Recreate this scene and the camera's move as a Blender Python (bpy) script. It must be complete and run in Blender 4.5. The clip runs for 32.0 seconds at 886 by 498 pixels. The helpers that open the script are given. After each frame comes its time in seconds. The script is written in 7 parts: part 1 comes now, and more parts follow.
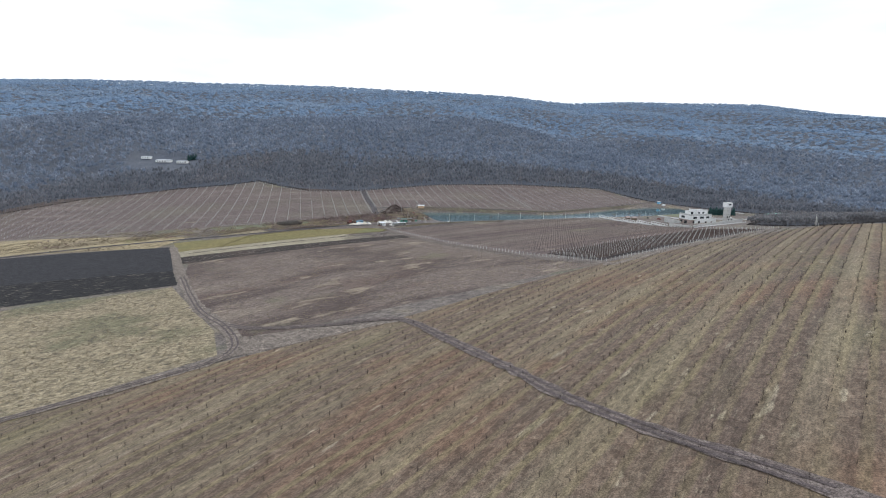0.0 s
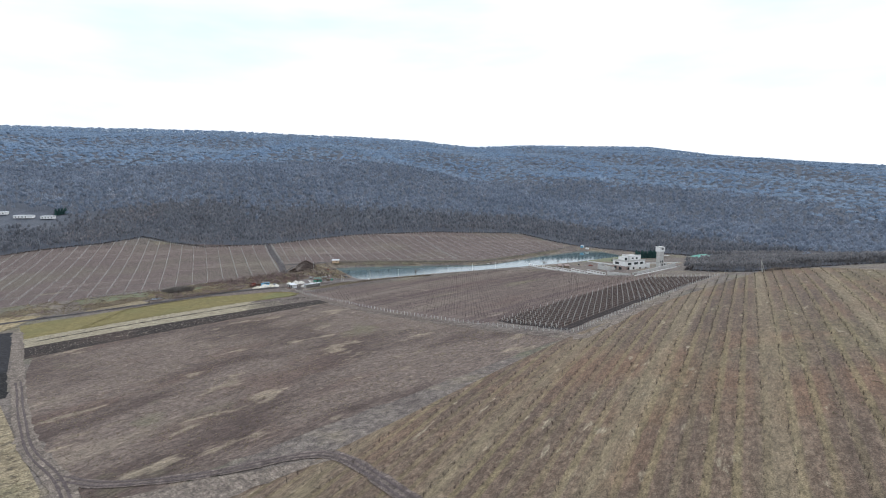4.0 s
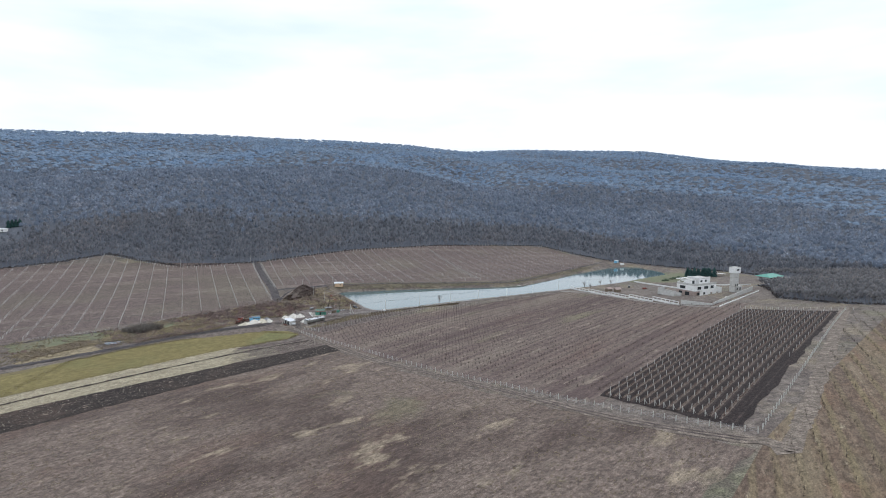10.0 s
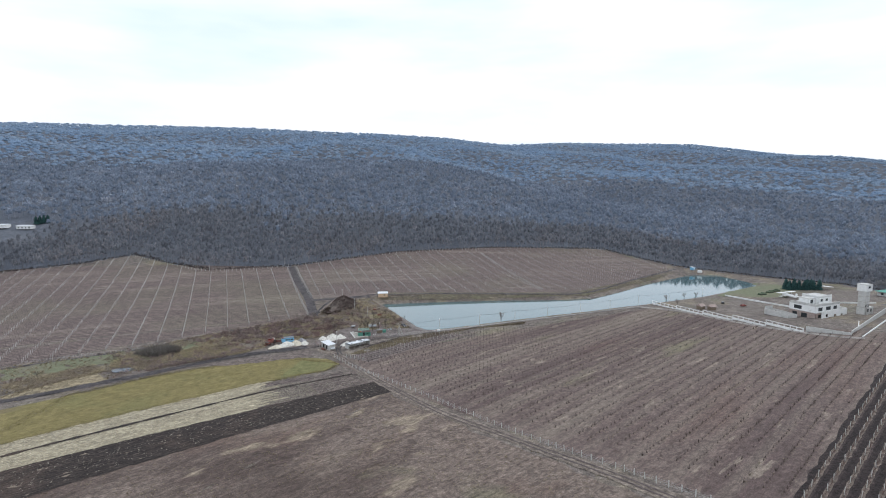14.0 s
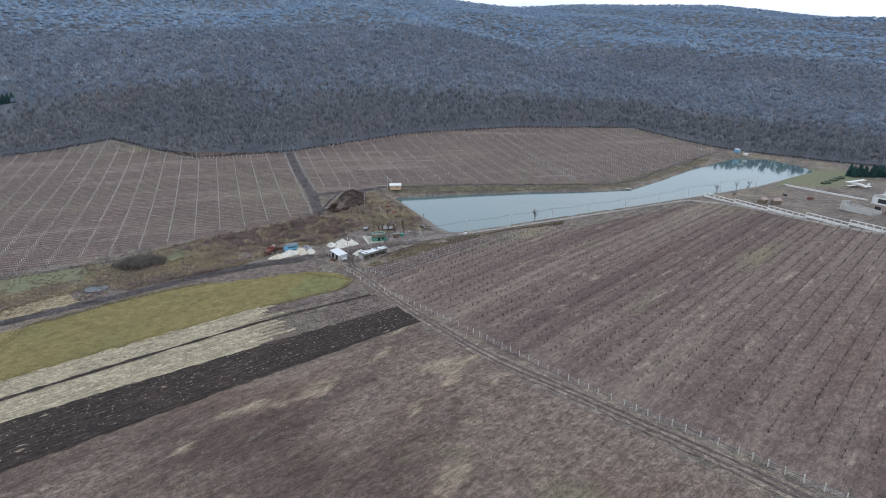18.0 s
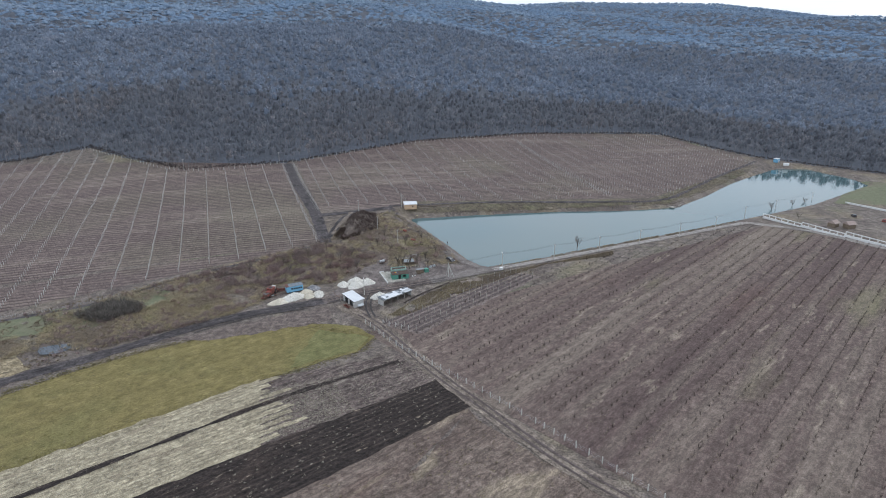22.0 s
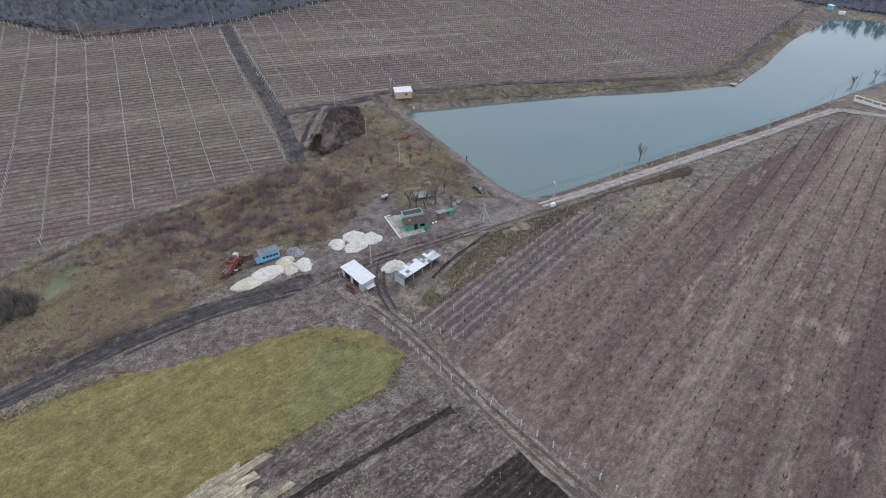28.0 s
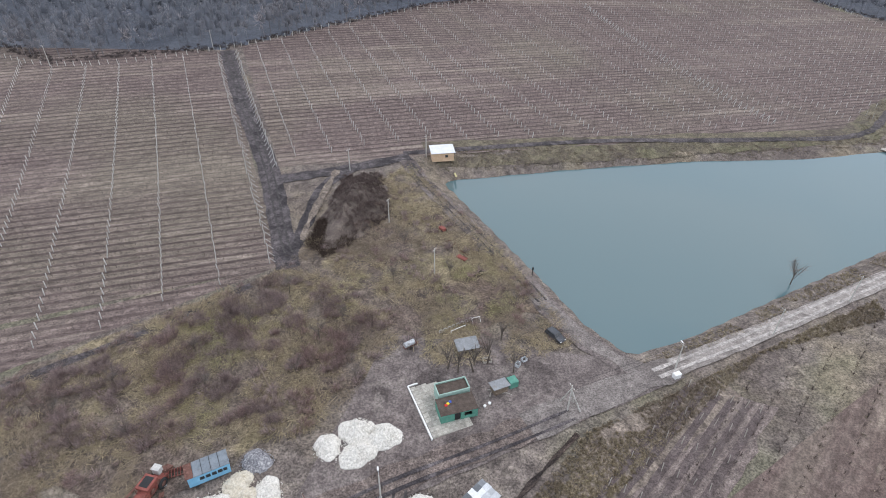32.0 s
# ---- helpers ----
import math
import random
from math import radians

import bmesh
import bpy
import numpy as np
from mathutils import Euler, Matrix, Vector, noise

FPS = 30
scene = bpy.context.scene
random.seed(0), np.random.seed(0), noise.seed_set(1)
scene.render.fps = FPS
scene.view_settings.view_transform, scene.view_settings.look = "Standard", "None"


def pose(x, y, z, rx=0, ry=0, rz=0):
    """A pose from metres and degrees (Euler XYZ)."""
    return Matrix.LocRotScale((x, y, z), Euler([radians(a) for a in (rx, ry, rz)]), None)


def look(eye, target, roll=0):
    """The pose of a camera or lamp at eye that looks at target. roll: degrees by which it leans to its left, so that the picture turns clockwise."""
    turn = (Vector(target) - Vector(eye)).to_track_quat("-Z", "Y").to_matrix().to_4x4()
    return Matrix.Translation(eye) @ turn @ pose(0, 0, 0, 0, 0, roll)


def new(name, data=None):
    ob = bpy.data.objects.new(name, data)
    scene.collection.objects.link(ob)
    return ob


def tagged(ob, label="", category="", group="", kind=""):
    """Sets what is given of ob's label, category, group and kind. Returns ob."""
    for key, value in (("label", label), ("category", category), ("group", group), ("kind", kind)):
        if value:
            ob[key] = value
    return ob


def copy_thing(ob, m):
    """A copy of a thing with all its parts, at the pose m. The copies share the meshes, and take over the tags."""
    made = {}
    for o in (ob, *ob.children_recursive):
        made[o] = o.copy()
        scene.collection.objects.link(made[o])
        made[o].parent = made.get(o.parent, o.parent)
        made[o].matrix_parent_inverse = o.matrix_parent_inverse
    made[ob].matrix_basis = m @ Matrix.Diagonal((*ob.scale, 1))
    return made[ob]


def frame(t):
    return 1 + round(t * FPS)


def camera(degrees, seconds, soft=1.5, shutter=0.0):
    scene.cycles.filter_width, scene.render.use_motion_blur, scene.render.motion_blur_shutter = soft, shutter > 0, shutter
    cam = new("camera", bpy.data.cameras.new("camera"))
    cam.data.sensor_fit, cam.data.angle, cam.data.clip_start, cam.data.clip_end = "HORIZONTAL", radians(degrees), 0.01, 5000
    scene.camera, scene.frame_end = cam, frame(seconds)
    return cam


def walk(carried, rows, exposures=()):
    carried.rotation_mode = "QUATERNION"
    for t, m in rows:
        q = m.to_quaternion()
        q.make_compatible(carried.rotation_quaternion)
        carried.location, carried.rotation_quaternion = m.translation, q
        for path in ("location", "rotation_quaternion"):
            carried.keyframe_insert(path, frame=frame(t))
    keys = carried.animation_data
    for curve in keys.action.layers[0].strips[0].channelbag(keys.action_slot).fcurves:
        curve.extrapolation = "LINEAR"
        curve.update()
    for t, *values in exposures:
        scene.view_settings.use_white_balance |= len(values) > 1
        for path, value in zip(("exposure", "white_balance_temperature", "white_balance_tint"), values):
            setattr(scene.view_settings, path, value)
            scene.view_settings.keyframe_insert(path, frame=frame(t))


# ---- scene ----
cam = camera(77.0, 32.0, soft=1.0)

# the flight: seconds, eye, yaw to the left of +y, pitch, roll
FLIGHT = [
    (0, (72.34, -526.55, 73.86), 7.64, -10.63, 1.04),
    (0.5, (69.51, -521.37, 75.20), 1.29, -10.71, 0.56),
    (1, (66.91, -514.68, 76.17), -0.24, -8.95, 0.45),
    (1.5, (64.81, -507.65, 76.17), -0.89, -6.38, 0.42),
    (2, (63.13, -500.71, 76.74), -1.21, -6.36, 0.32),
    (2.5, (61.74, -493.85, 77.13), -1.34, -6.32, 0.21),
    (3, (59.80, -486.18, 77.61), -1.48, -6.31, 0.11),
    (3.5, (57.87, -478.62, 77.84), -1.58, -6.28, 0.02),
    (5.5, (48.28, -446.44, 78.43), -2.06, -6.07, -0.08),
    (6, (46.25, -438.09, 78.94), -2.08, -6.03, -0.07),
    (6.5, (44.21, -430.11, 79.30), -2.12, -6.03, -0.09),
    (7, (42.07, -422.10, 79.05), -2.15, -6.00, -0.14),
    (7.5, (39.89, -414.93, 79.01), -2.24, -5.92, -0.15),
    (8, (37.43, -407.51, 79.11), -2.34, -5.87, -0.17),
    (8.5, (35.14, -400.83, 79.20), -2.44, -5.86, -0.22),
    (9, (32.24, -393.95, 79.53), -2.66, -5.82, -0.24),
    (9.5, (29.58, -387.05, 80.00), -2.96, -5.77, -0.21),
    (10, (26.83, -379.71, 80.71), -3.12, -5.72, -0.14),
    (10.5, (24.34, -372.47, 81.46), -3.17, -5.70, -0.08),
    (11, (22.00, -364.27, 81.96), -3.18, -5.68, -0.05),
    (11.5, (19.87, -356.42, 82.48), -3.25, -5.74, -0.04),
    (12, (18.14, -348.39, 82.84), -3.24, -5.75, -0.05),
    (12.5, (16.51, -340.68, 83.45), -1.70, -5.79, 0.00),
    (13, (15.54, -332.55, 83.68), 0.30, -5.74, 0.13),
    (13.5, (13.85, -325.37, 83.58), 0.37, -5.71, 0.08),
    (15.5, (6.91, -298.03, 84.81), 0.55, -11.27, -0.00),
    (16, (5.40, -292.03, 84.59), 0.50, -13.68, -0.03),
    (16.5, (4.04, -286.18, 84.36), 0.63, -19.05, -0.26),
    (17, (2.45, -280.07, 84.63), 0.67, -19.07, -0.31),
    (17.5, (0.68, -274.05, 84.76), 0.62, -19.13, -0.29),
    (18, (-1.13, -268.17, 84.87), 0.55, -19.17, -0.32),
    (18.5, (-3.05, -262.58, 85.04), 0.46, -19.24, -0.30),
    (19, (-5.18, -256.50, 85.09), 0.29, -19.30, -0.30),
    (19.5, (-7.42, -250.78, 85.02), 0.10, -19.31, -0.24),
    (20, (-9.60, -244.79, 85.43), 0.14, -19.36, -0.23),
    (20.5, (-11.57, -239.27, 85.87), 0.08, -19.38, -0.20),
    (21, (-13.74, -233.47, 86.16), -0.06, -19.39, -0.10),
    (21.5, (-15.61, -228.07, 86.16), -0.13, -19.39, -0.05),
    (22, (-17.49, -222.25, 86.42), -0.20, -19.37, -0.11),
    (22.5, (-19.02, -217.17, 86.29), -0.17, -23.56, -0.07),
    (23, (-20.51, -211.26, 86.71), -0.14, -24.28, -0.07),
    (23.5, (-22.15, -205.91, 86.80), -0.20, -24.26, -0.06),
    (24, (-23.90, -199.98, 87.06), -0.22, -24.22, -0.06),
    (24.5, (-25.78, -194.38, 87.00), -0.32, -24.37, 0.03),
    (25, (-27.52, -187.90, 87.22), -0.25, -27.46, -0.04),
    (25.5, (-29.30, -182.52, 86.98), -0.20, -35.89, 0.03),
    (27.5, (-36.91, -155.01, 87.92), -3.26, -35.76, 0.21),
    (28, (-38.08, -147.52, 88.28), -5.08, -35.53, 0.17),
    (28.5, (-38.58, -139.74, 88.90), -5.72, -35.54, 0.13),
    (29, (-38.38, -131.41, 89.56), -9.12, -35.55, -0.30),
    (29.5, (-38.27, -123.48, 90.22), -13.01, -35.65, -0.91),
    (30, (-37.64, -114.75, 90.29), -13.11, -35.51, -0.93),
    (30.5, (-36.91, -105.93, 88.37), -9.34, -35.36, -0.49),
    (31, (-36.98, -96.31, 86.07), -4.26, -35.17, 0.42),
    (31.5, (-37.66, -87.54, 83.61), -0.68, -35.06, 0.95),
    (32, (-38.72, -78.47, 80.85), -1.63, -34.87, 0.68),
]


def heading(eye, yaw, pitch, roll):
    return Matrix.Translation(eye) @ pose(0, 0, 0, 0, 0, yaw) @ pose(0, 0, 0, 90 + pitch) @ pose(0, 0, 0, 0, 0, roll)


walk(cam, [(t, heading(eye, yaw, pitch, roll)) for t, eye, yaw, pitch, roll in FLIGHT], [(0, 0.2, 6450, 10), (8, 0.18, 6450, 10), (11, 0.12, 6480, 10), (13, 0.17, 6450, 10), (16.5, 0.08, 6280, 10), (21, 0.08, 6230, 10), (25, 0.02, 6300, 12), (28, 0.07, 6240, 13), (30, 0.02, 6360, 14), (31, 0.14, 6400, 14), (32, 0.4, 6500, 14)])

# ---- sky and light: a bright overcast winter day ----
world = bpy.data.worlds.new("overcast_sky")
scene.world = world
world.use_nodes = True
wn, wl = world.node_tree.nodes, world.node_tree.links
wn.clear()
w_out = wn.new("ShaderNodeOutputWorld")
w_sky = wn.new("ShaderNodeTexSky")
w_sky.sky_type, w_sky.sun_disc = "NISHITA", False
w_sky.sun_elevation, w_sky.sun_rotation = radians(32), radians(60)
w_clear = wn.new("ShaderNodeBackground")
w_clear.inputs[1].default_value = 0.12
w_cloud = wn.new("ShaderNodeBackground")
w_coord = wn.new("ShaderNodeTexCoord")
w_map = wn.new("ShaderNodeMapping")
w_map.inputs["Scale"].default_value = (1.2, 1.2, 5.0)
w_noise = wn.new("ShaderNodeTexNoise")
w_noise.inputs["Scale"].default_value, w_noise.inputs["Detail"].default_value = 1.6, 5.0
w_ramp = wn.new("ShaderNodeValToRGB")
w_ramp.color_ramp.elements[0].position, w_ramp.color_ramp.elements[0].color = 0.36, (0.74, 0.86, 0.99, 1)
w_ramp.color_ramp.elements[1].position, w_ramp.color_ramp.elements[1].color = 0.56, (0.95, 0.99, 1.05, 1)
w_cloud.inputs[1].default_value = 1.06
w_mix = wn.new("ShaderNodeMixShader")
w_mix.inputs[0].default_value = 0.93
wl.new(w_coord.outputs["Generated"], w_map.inputs[0])
wl.new(w_map.outputs[0], w_noise.inputs["Vector"])
wl.new(w_noise.outputs[0], w_ramp.inputs[0])
wl.new(w_ramp.outputs[0], w_cloud.inputs[0])
wl.new(w_sky.outputs[0], w_clear.inputs[0])
wl.new(w_clear.outputs[0], w_mix.inputs[1])
wl.new(w_cloud.outputs[0], w_mix.inputs[2])
wl.new(w_mix.outputs[0], w_out.inputs[0])
sun = new("sun", bpy.data.lights.new("sun", "SUN"))
sun.data.energy, sun.data.angle, sun.data.color = 0.6, radians(25), (1.0, 0.96, 0.9)
sun.matrix_world = look((0, 0, 500), (-230, -130, 200))


# ---- materials ----
def ramp_node(nt, stops):
    r = nt.nodes.new("ShaderNodeValToRGB")
    el = r.color_ramp.elements
    while len(el) < len(stops):
        el.new(0.5)
    for e, (p, c) in zip(el, stops):
        e.position, e.color = p, (*c, 1)
    return r


def noise_node(nt, vec, scale, detail=4.0, rough=0.55, stretch=None, turn=0.0, warp=0.0):
    m = nt.nodes.new("ShaderNodeMapping")
    m.vector_type = "TEXTURE"
    m.inputs["Rotation"].default_value = (0, 0, radians(turn))
    m.inputs["Scale"].default_value = [1 / k for k in (stretch or (1, 1, 1))]
    n = nt.nodes.new("ShaderNodeTexNoise")
    n.inputs["Scale"].default_value = scale
    n.inputs["Detail"].default_value = detail
    n.inputs["Roughness"].default_value = rough
    n.inputs["Distortion"].default_value = warp
    nt.links.new(vec, m.inputs[0])
    nt.links.new(m.outputs[0], n.inputs["Vector"])
    return n.outputs[0]


def mix_node(nt, kind, fac, a, b):
    m = nt.nodes.new("ShaderNodeMix")
    m.data_type, m.blend_type = "RGBA", kind
    for sock, v in ((m.inputs[0], fac), (m.inputs[6], a), (m.inputs[7], b)):
        if hasattr(v, "links"):
            nt.links.new(v, sock)
        elif isinstance(v, (int, float)):
            sock.default_value = v if sock == m.inputs[0] else (v, v, v, 1)
        else:
            sock.default_value = (*v, 1)
    return m.outputs[2]


def surface(name, colours, scale=1.0, rough=0.9, metal=0.0, bump=0.3, layers=(), spread=(0.3, 0.7), vary=0.0, islands=0.0, spec=0.3, detail=5.0, stretch=None, turn=0.0, stripes=(), grain=0.25, patchy=0.0, comb=None):
    """A procedural surface. colours: dark to light along a noise of the given scale. layers: rows of (kind, colour, scale, low, high, amount, stretch, turn)."""
    m = bpy.data.materials.new(name)
    m.use_nodes = True
    nt = m.node_tree
    bsdf = nt.nodes["Principled BSDF"]
    bsdf.inputs["Roughness"].default_value, bsdf.inputs["Metallic"].default_value = rough, metal
    bsdf.inputs["Specular IOR Level"].default_value = spec
    vec = nt.nodes.new("ShaderNodeTexCoord").outputs["Object"]
    base = noise_node(nt, vec, scale, detail, 0.6, stretch, turn)
    lo, hi = spread
    n = len(colours)
    r = ramp_node(nt, [(lo + (hi - lo) * k / max(n - 1, 1), c) for k, c in enumerate(colours)] if n > 1 else [(0, colours[0]), (1, colours[0])])
    nt.links.new(base, r.inputs[0])
    col = r.outputs[0]
    for kind, colour, sc, low, high, amount, *more in layers:
        f = noise_node(nt, vec, sc, 4.0, 0.6, more[0] if more else None, more[1] if len(more) > 1 else 0.0)
        fr = ramp_node(nt, [(low, (0, 0, 0)), (high, (amount, amount, amount))])
        nt.links.new(f, fr.inputs[0])
        col = mix_node(nt, kind, fr.outputs[0], col, colour)
    for angle, period, colour, low, high, amount in stripes:
        # rows at a true spacing, broken up by patches
        mp = nt.nodes.new("ShaderNodeMapping")
        mp.vector_type = "TEXTURE"
        mp.inputs["Rotation"].default_value = (0, 0, radians(angle + 90))
        wv = nt.nodes.new("ShaderNodeTexWave")
        wv.inputs["Scale"].default_value = 0.314159 / period
        wv.inputs["Distortion"].default_value, wv.inputs["Detail"].default_value, wv.inputs["Detail Scale"].default_value = 0.5, 4.0, 3.0
        nt.links.new(vec, mp.inputs[0])
        nt.links.new(mp.outputs[0], wv.inputs["Vector"])
        wr = ramp_node(nt, [(low, (0, 0, 0)), (high, (amount, amount, amount))])
        nt.links.new(wv.outputs["Fac"], wr.inputs[0])
        pn = noise_node(nt, vec, 0.05, 5.0, 0.65, (0.25, 1, 1), angle)
        pr = ramp_node(nt, [(0.36, (0.35, 0.35, 0.35)), (0.6, (1, 1, 1))])
        nt.links.new(pn, pr.inputs[0])
        col = mix_node(nt, "MIX", mix_node(nt, "MULTIPLY", 1.0, wr.outputs[0], pr.outputs[0]), col, colour)
    # fine grain, finger to hand size
    fine = noise_node(nt, vec, max(scale * 5, 2.5), 6.0, 0.75)
    fg = ramp_node(nt, [(0.4, (1 - grain,) * 3), (0.6, (1 + grain,) * 3)])
    nt.links.new(fine, fg.inputs[0])
    col = mix_node(nt, "MULTIPLY", 1.0, col, fg.outputs[0])
    if patchy:
        broad = noise_node(nt, vec, 0.45, 6.0, 0.7)
        br = ramp_node(nt, [(0.34, (1 - patchy,) * 3), (0.66, (1 + patchy,) * 3)])
        nt.links.new(broad, br.inputs[0])
        col = mix_node(nt, "MULTIPLY", 1.0, col, br.outputs[0])
    if comb:
        # grass and clods drawn out along the tilling
        angle, amount = comb
        for size, share in ((1.6, 1.0), (0.5, 0.7)):
            cn = noise_node(nt, vec, size, 5.0, 0.7, (0.3, 1, 1), angle)
            cr = ramp_node(nt, [(0.4, (1 - amount * share,) * 3), (0.6, (1 + amount * share,) * 3)])
            nt.links.new(cn, cr.inputs[0])
            col = mix_node(nt, "MULTIPLY", 1.0, col, cr.outputs[0])
    if vary or islands:
        src = nt.nodes.new("ShaderNodeNewGeometry").outputs["Random Per Island"] if islands else nt.nodes.new("ShaderNodeObjectInfo").outputs["Random"]
        amt = islands or vary
        vr = ramp_node(nt, [(0, (1 - amt,) * 3), (1, (1 + amt,) * 3)])
        nt.links.new(src, vr.inputs[0])
        col = mix_node(nt, "MULTIPLY", 1.0, col, vr.outputs[0])
    nt.links.new(col, bsdf.inputs["Base Color"])
    if bump:
        b = nt.nodes.new("ShaderNodeBump")
        b.inputs["Strength"].default_value, b.inputs["Distance"].default_value = min(bump, 1.0), max(bump, 0.05)
        nt.links.new(base, b.inputs["Height"])
        nt.links.new(b.outputs[0], bsdf.inputs["Normal"])
    return m


ROW = 59.5  # direction of the vine rows on the slope, degrees from +x
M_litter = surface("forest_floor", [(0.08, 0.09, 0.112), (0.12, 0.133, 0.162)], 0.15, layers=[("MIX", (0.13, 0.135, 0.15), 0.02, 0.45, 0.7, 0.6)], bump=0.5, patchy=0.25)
M_meadow = surface("rough_winter_meadow", [(0.105, 0.086, 0.078), (0.158, 0.133, 0.118), (0.215, 0.184, 0.155)], 0.35, layers=[("MIX", (0.235, 0.195, 0.135), 0.035, 0.52, 0.64, 0.6), ("MIX", (0.135, 0.142, 0.08), 0.02, 0.54, 0.66, 0.6), ("MIX", (0.1, 0.08, 0.073), 0.06, 0.5, 0.66, 0.7)], bump=0.5, grain=0.5, patchy=0.4)
M_brown = surface("dry_brown_grass", [(0.105, 0.078, 0.066), (0.16, 0.123, 0.104), (0.216, 0.173, 0.145)], 0.8, layers=[
    ("MIX", (0.25, 0.203, 0.157), 0.03, 0.54, 0.64, 0.55, (0.3, 1, 1), 40.0), ("MIX", (0.07, 0.048, 0.042), 0.018, 0.46, 0.57, 0.8, (0.5, 1, 1), 40.0), ("MIX", (0.122, 0.081, 0.066), 0.04, 0.54, 0.64, 0.6, (0.5, 1, 1), 40.0),
    ("MIX", (0.29, 0.238, 0.176), 0.08, 0.6, 0.67, 0.75, (0.5, 1, 1), 40.0), ("MIX", (0.17, 0.158, 0.1), 0.02, 0.6, 0.68, 0.5)], bump=0.6, grain=0.4, patchy=0.16, comb=(40.0, 0.26))
M_young = surface("young_orchard_soil", [(0.104, 0.074, 0.066), (0.142, 0.106, 0.094), (0.18, 0.141, 0.122)], 0.6, layers=[
    ("MIX", (0.228, 0.19, 0.155), 0.05, 0.53, 0.65, 0.6, (0.06, 1, 1), 45.0), ("MIX", (0.18, 0.176, 0.092), 0.03, 0.62, 0.7, 0.5, (0.25, 1, 1), 45.0), ("MIX", (0.086, 0.058, 0.056), 0.035, 0.48, 0.62, 0.7, (0.08, 1, 1), 45.0), ("MIX", (0.13, 0.078, 0.064), 0.02, 0.54, 0.7, 0.4, (0.3, 1, 1), 45.0), ("MIX", (0.28, 0.232, 0.185), 0.25, 0.61, 0.67, 0.6, (0.25, 1, 1), 45.0)], bump=0.5, stripes=[(45.0, 4.4, (0.096, 0.07, 0.062), 0.66, 0.98, 0.38), (45.0, 13.2, (0.2, 0.164, 0.135), 0.66, 0.97, 0.45)], grain=0.28, patchy=0.14, comb=(45.0, 0.2))
M_orchard = surface("orchard_ground", [(0.105, 0.072, 0.052), (0.148, 0.106, 0.077), (0.19, 0.144, 0.106)], 0.7, layers=[
    ("MIX", (0.255, 0.205, 0.142), 0.1, 0.56, 0.66, 0.75, (0.04, 1, 1), ROW), ("MIX", (0.083, 0.058, 0.049), 0.12, 0.5, 0.66, 0.6, (0.04, 1, 1), ROW), ("MIX", (0.165, 0.155, 0.08), 0.02, 0.55, 0.66, 0.5, (0.3, 1, 1), ROW), ("MIX", (0.178, 0.105, 0.067), 0.018, 0.5, 0.62, 0.6), ("MIX", (0.33, 0.28, 0.2), 0.3, 0.63, 0.69, 0.7, (0.25, 1, 1), ROW)], bump=0.5, stripes=[(ROW, 5.0, (0.2, 0.164, 0.09), 0.6, 0.9, 0.62), (ROW, 15.0, (0.1, 0.074, 0.06), 0.6, 0.95, 0.45), (ROW, 31.0, (0.25, 0.205, 0.13), 0.8, 0.98, 0.5)], grain=0.4, patchy=0.12, comb=(ROW, 0.24))
M_black = surface("black_tilled_soil", [(0.0161, 0.011, 0.0108), (0.026, 0.0181, 0.0176), (0.0434, 0.0303, 0.0289)], 1.2, bump=0.8, stripes=[(45.0, 3.2, (0.0806, 0.0579, 0.0557), 0.84, 0.98, 0.8)], grain=0.5, patchy=0.25, comb=(45.0, 0.3))
M_plough = surface("ploughed_black_earth", [(0.018, 0.0138, 0.0128), (0.033, 0.0252, 0.0232), (0.056, 0.043, 0.038)], 1.2, layers=[("MIX", (0.09, 0.062, 0.05), 0.02, 0.52, 0.66, 0.6), ("MIX", (0.4, 0.325, 0.25), 0.5, 0.665, 0.7, 0.75, (0.35, 1, 1), 33.0)], bump=1.0, stripes=[(35.0, 1.6, (0.085, 0.064, 0.054), 0.6, 0.95, 0.6)], grain=0.55, patchy=0.25, comb=(35.0, 0.35))
M_beige = surface("pale_maize_stubble", [(0.25, 0.215, 0.15), (0.36, 0.315, 0.225), (0.47, 0.418, 0.305)], 1.0, layers=[("MIX", (0.165, 0.132, 0.098), 0.5, 0.55, 0.66, 0.6, (0.2, 1, 1), 34.0)], bump=0.5, stripes=[(34.0, 1.4, (0.2, 0.162, 0.118), 0.65, 0.95, 0.55)], grain=0.4, patchy=0.15, comb=(34.0, 0.22))
M_mixed = surface("tilled_stubble", [(0.08, 0.06, 0.056), (0.132, 0.103, 0.094), (0.215, 0.18, 0.158)], 1.1, layers=[("MIX", (0.33, 0.285, 0.24), 0.35, 0.58, 0.65, 0.7, (0.4, 1, 1), 33.0), ("MIX", (0.0675, 0.05, 0.047), 0.1, 0.5, 0.66, 0.6)], bump=0.8, grain=0.5, patchy=0.2, comb=(33.0, 0.35))
M_green = surface("yellow_green_grass", [(0.15, 0.125, 0.05), (0.187, 0.155, 0.062), (0.225, 0.186, 0.08)], 0.3, layers=[("MIX", (0.145, 0.145, 0.06), 0.012, 0.5, 0.6, 0.75), ("MIX", (0.15, 0.115, 0.078), 0.03, 0.56, 0.68, 0.75, (0.4, 1, 1), 33.0), ("MIX", (0.105, 0.087, 0.048), 0.5, 0.6, 0.7, 0.5)], bump=0.3, grain=0.26, patchy=0.12, comb=(34.0, 0.12))
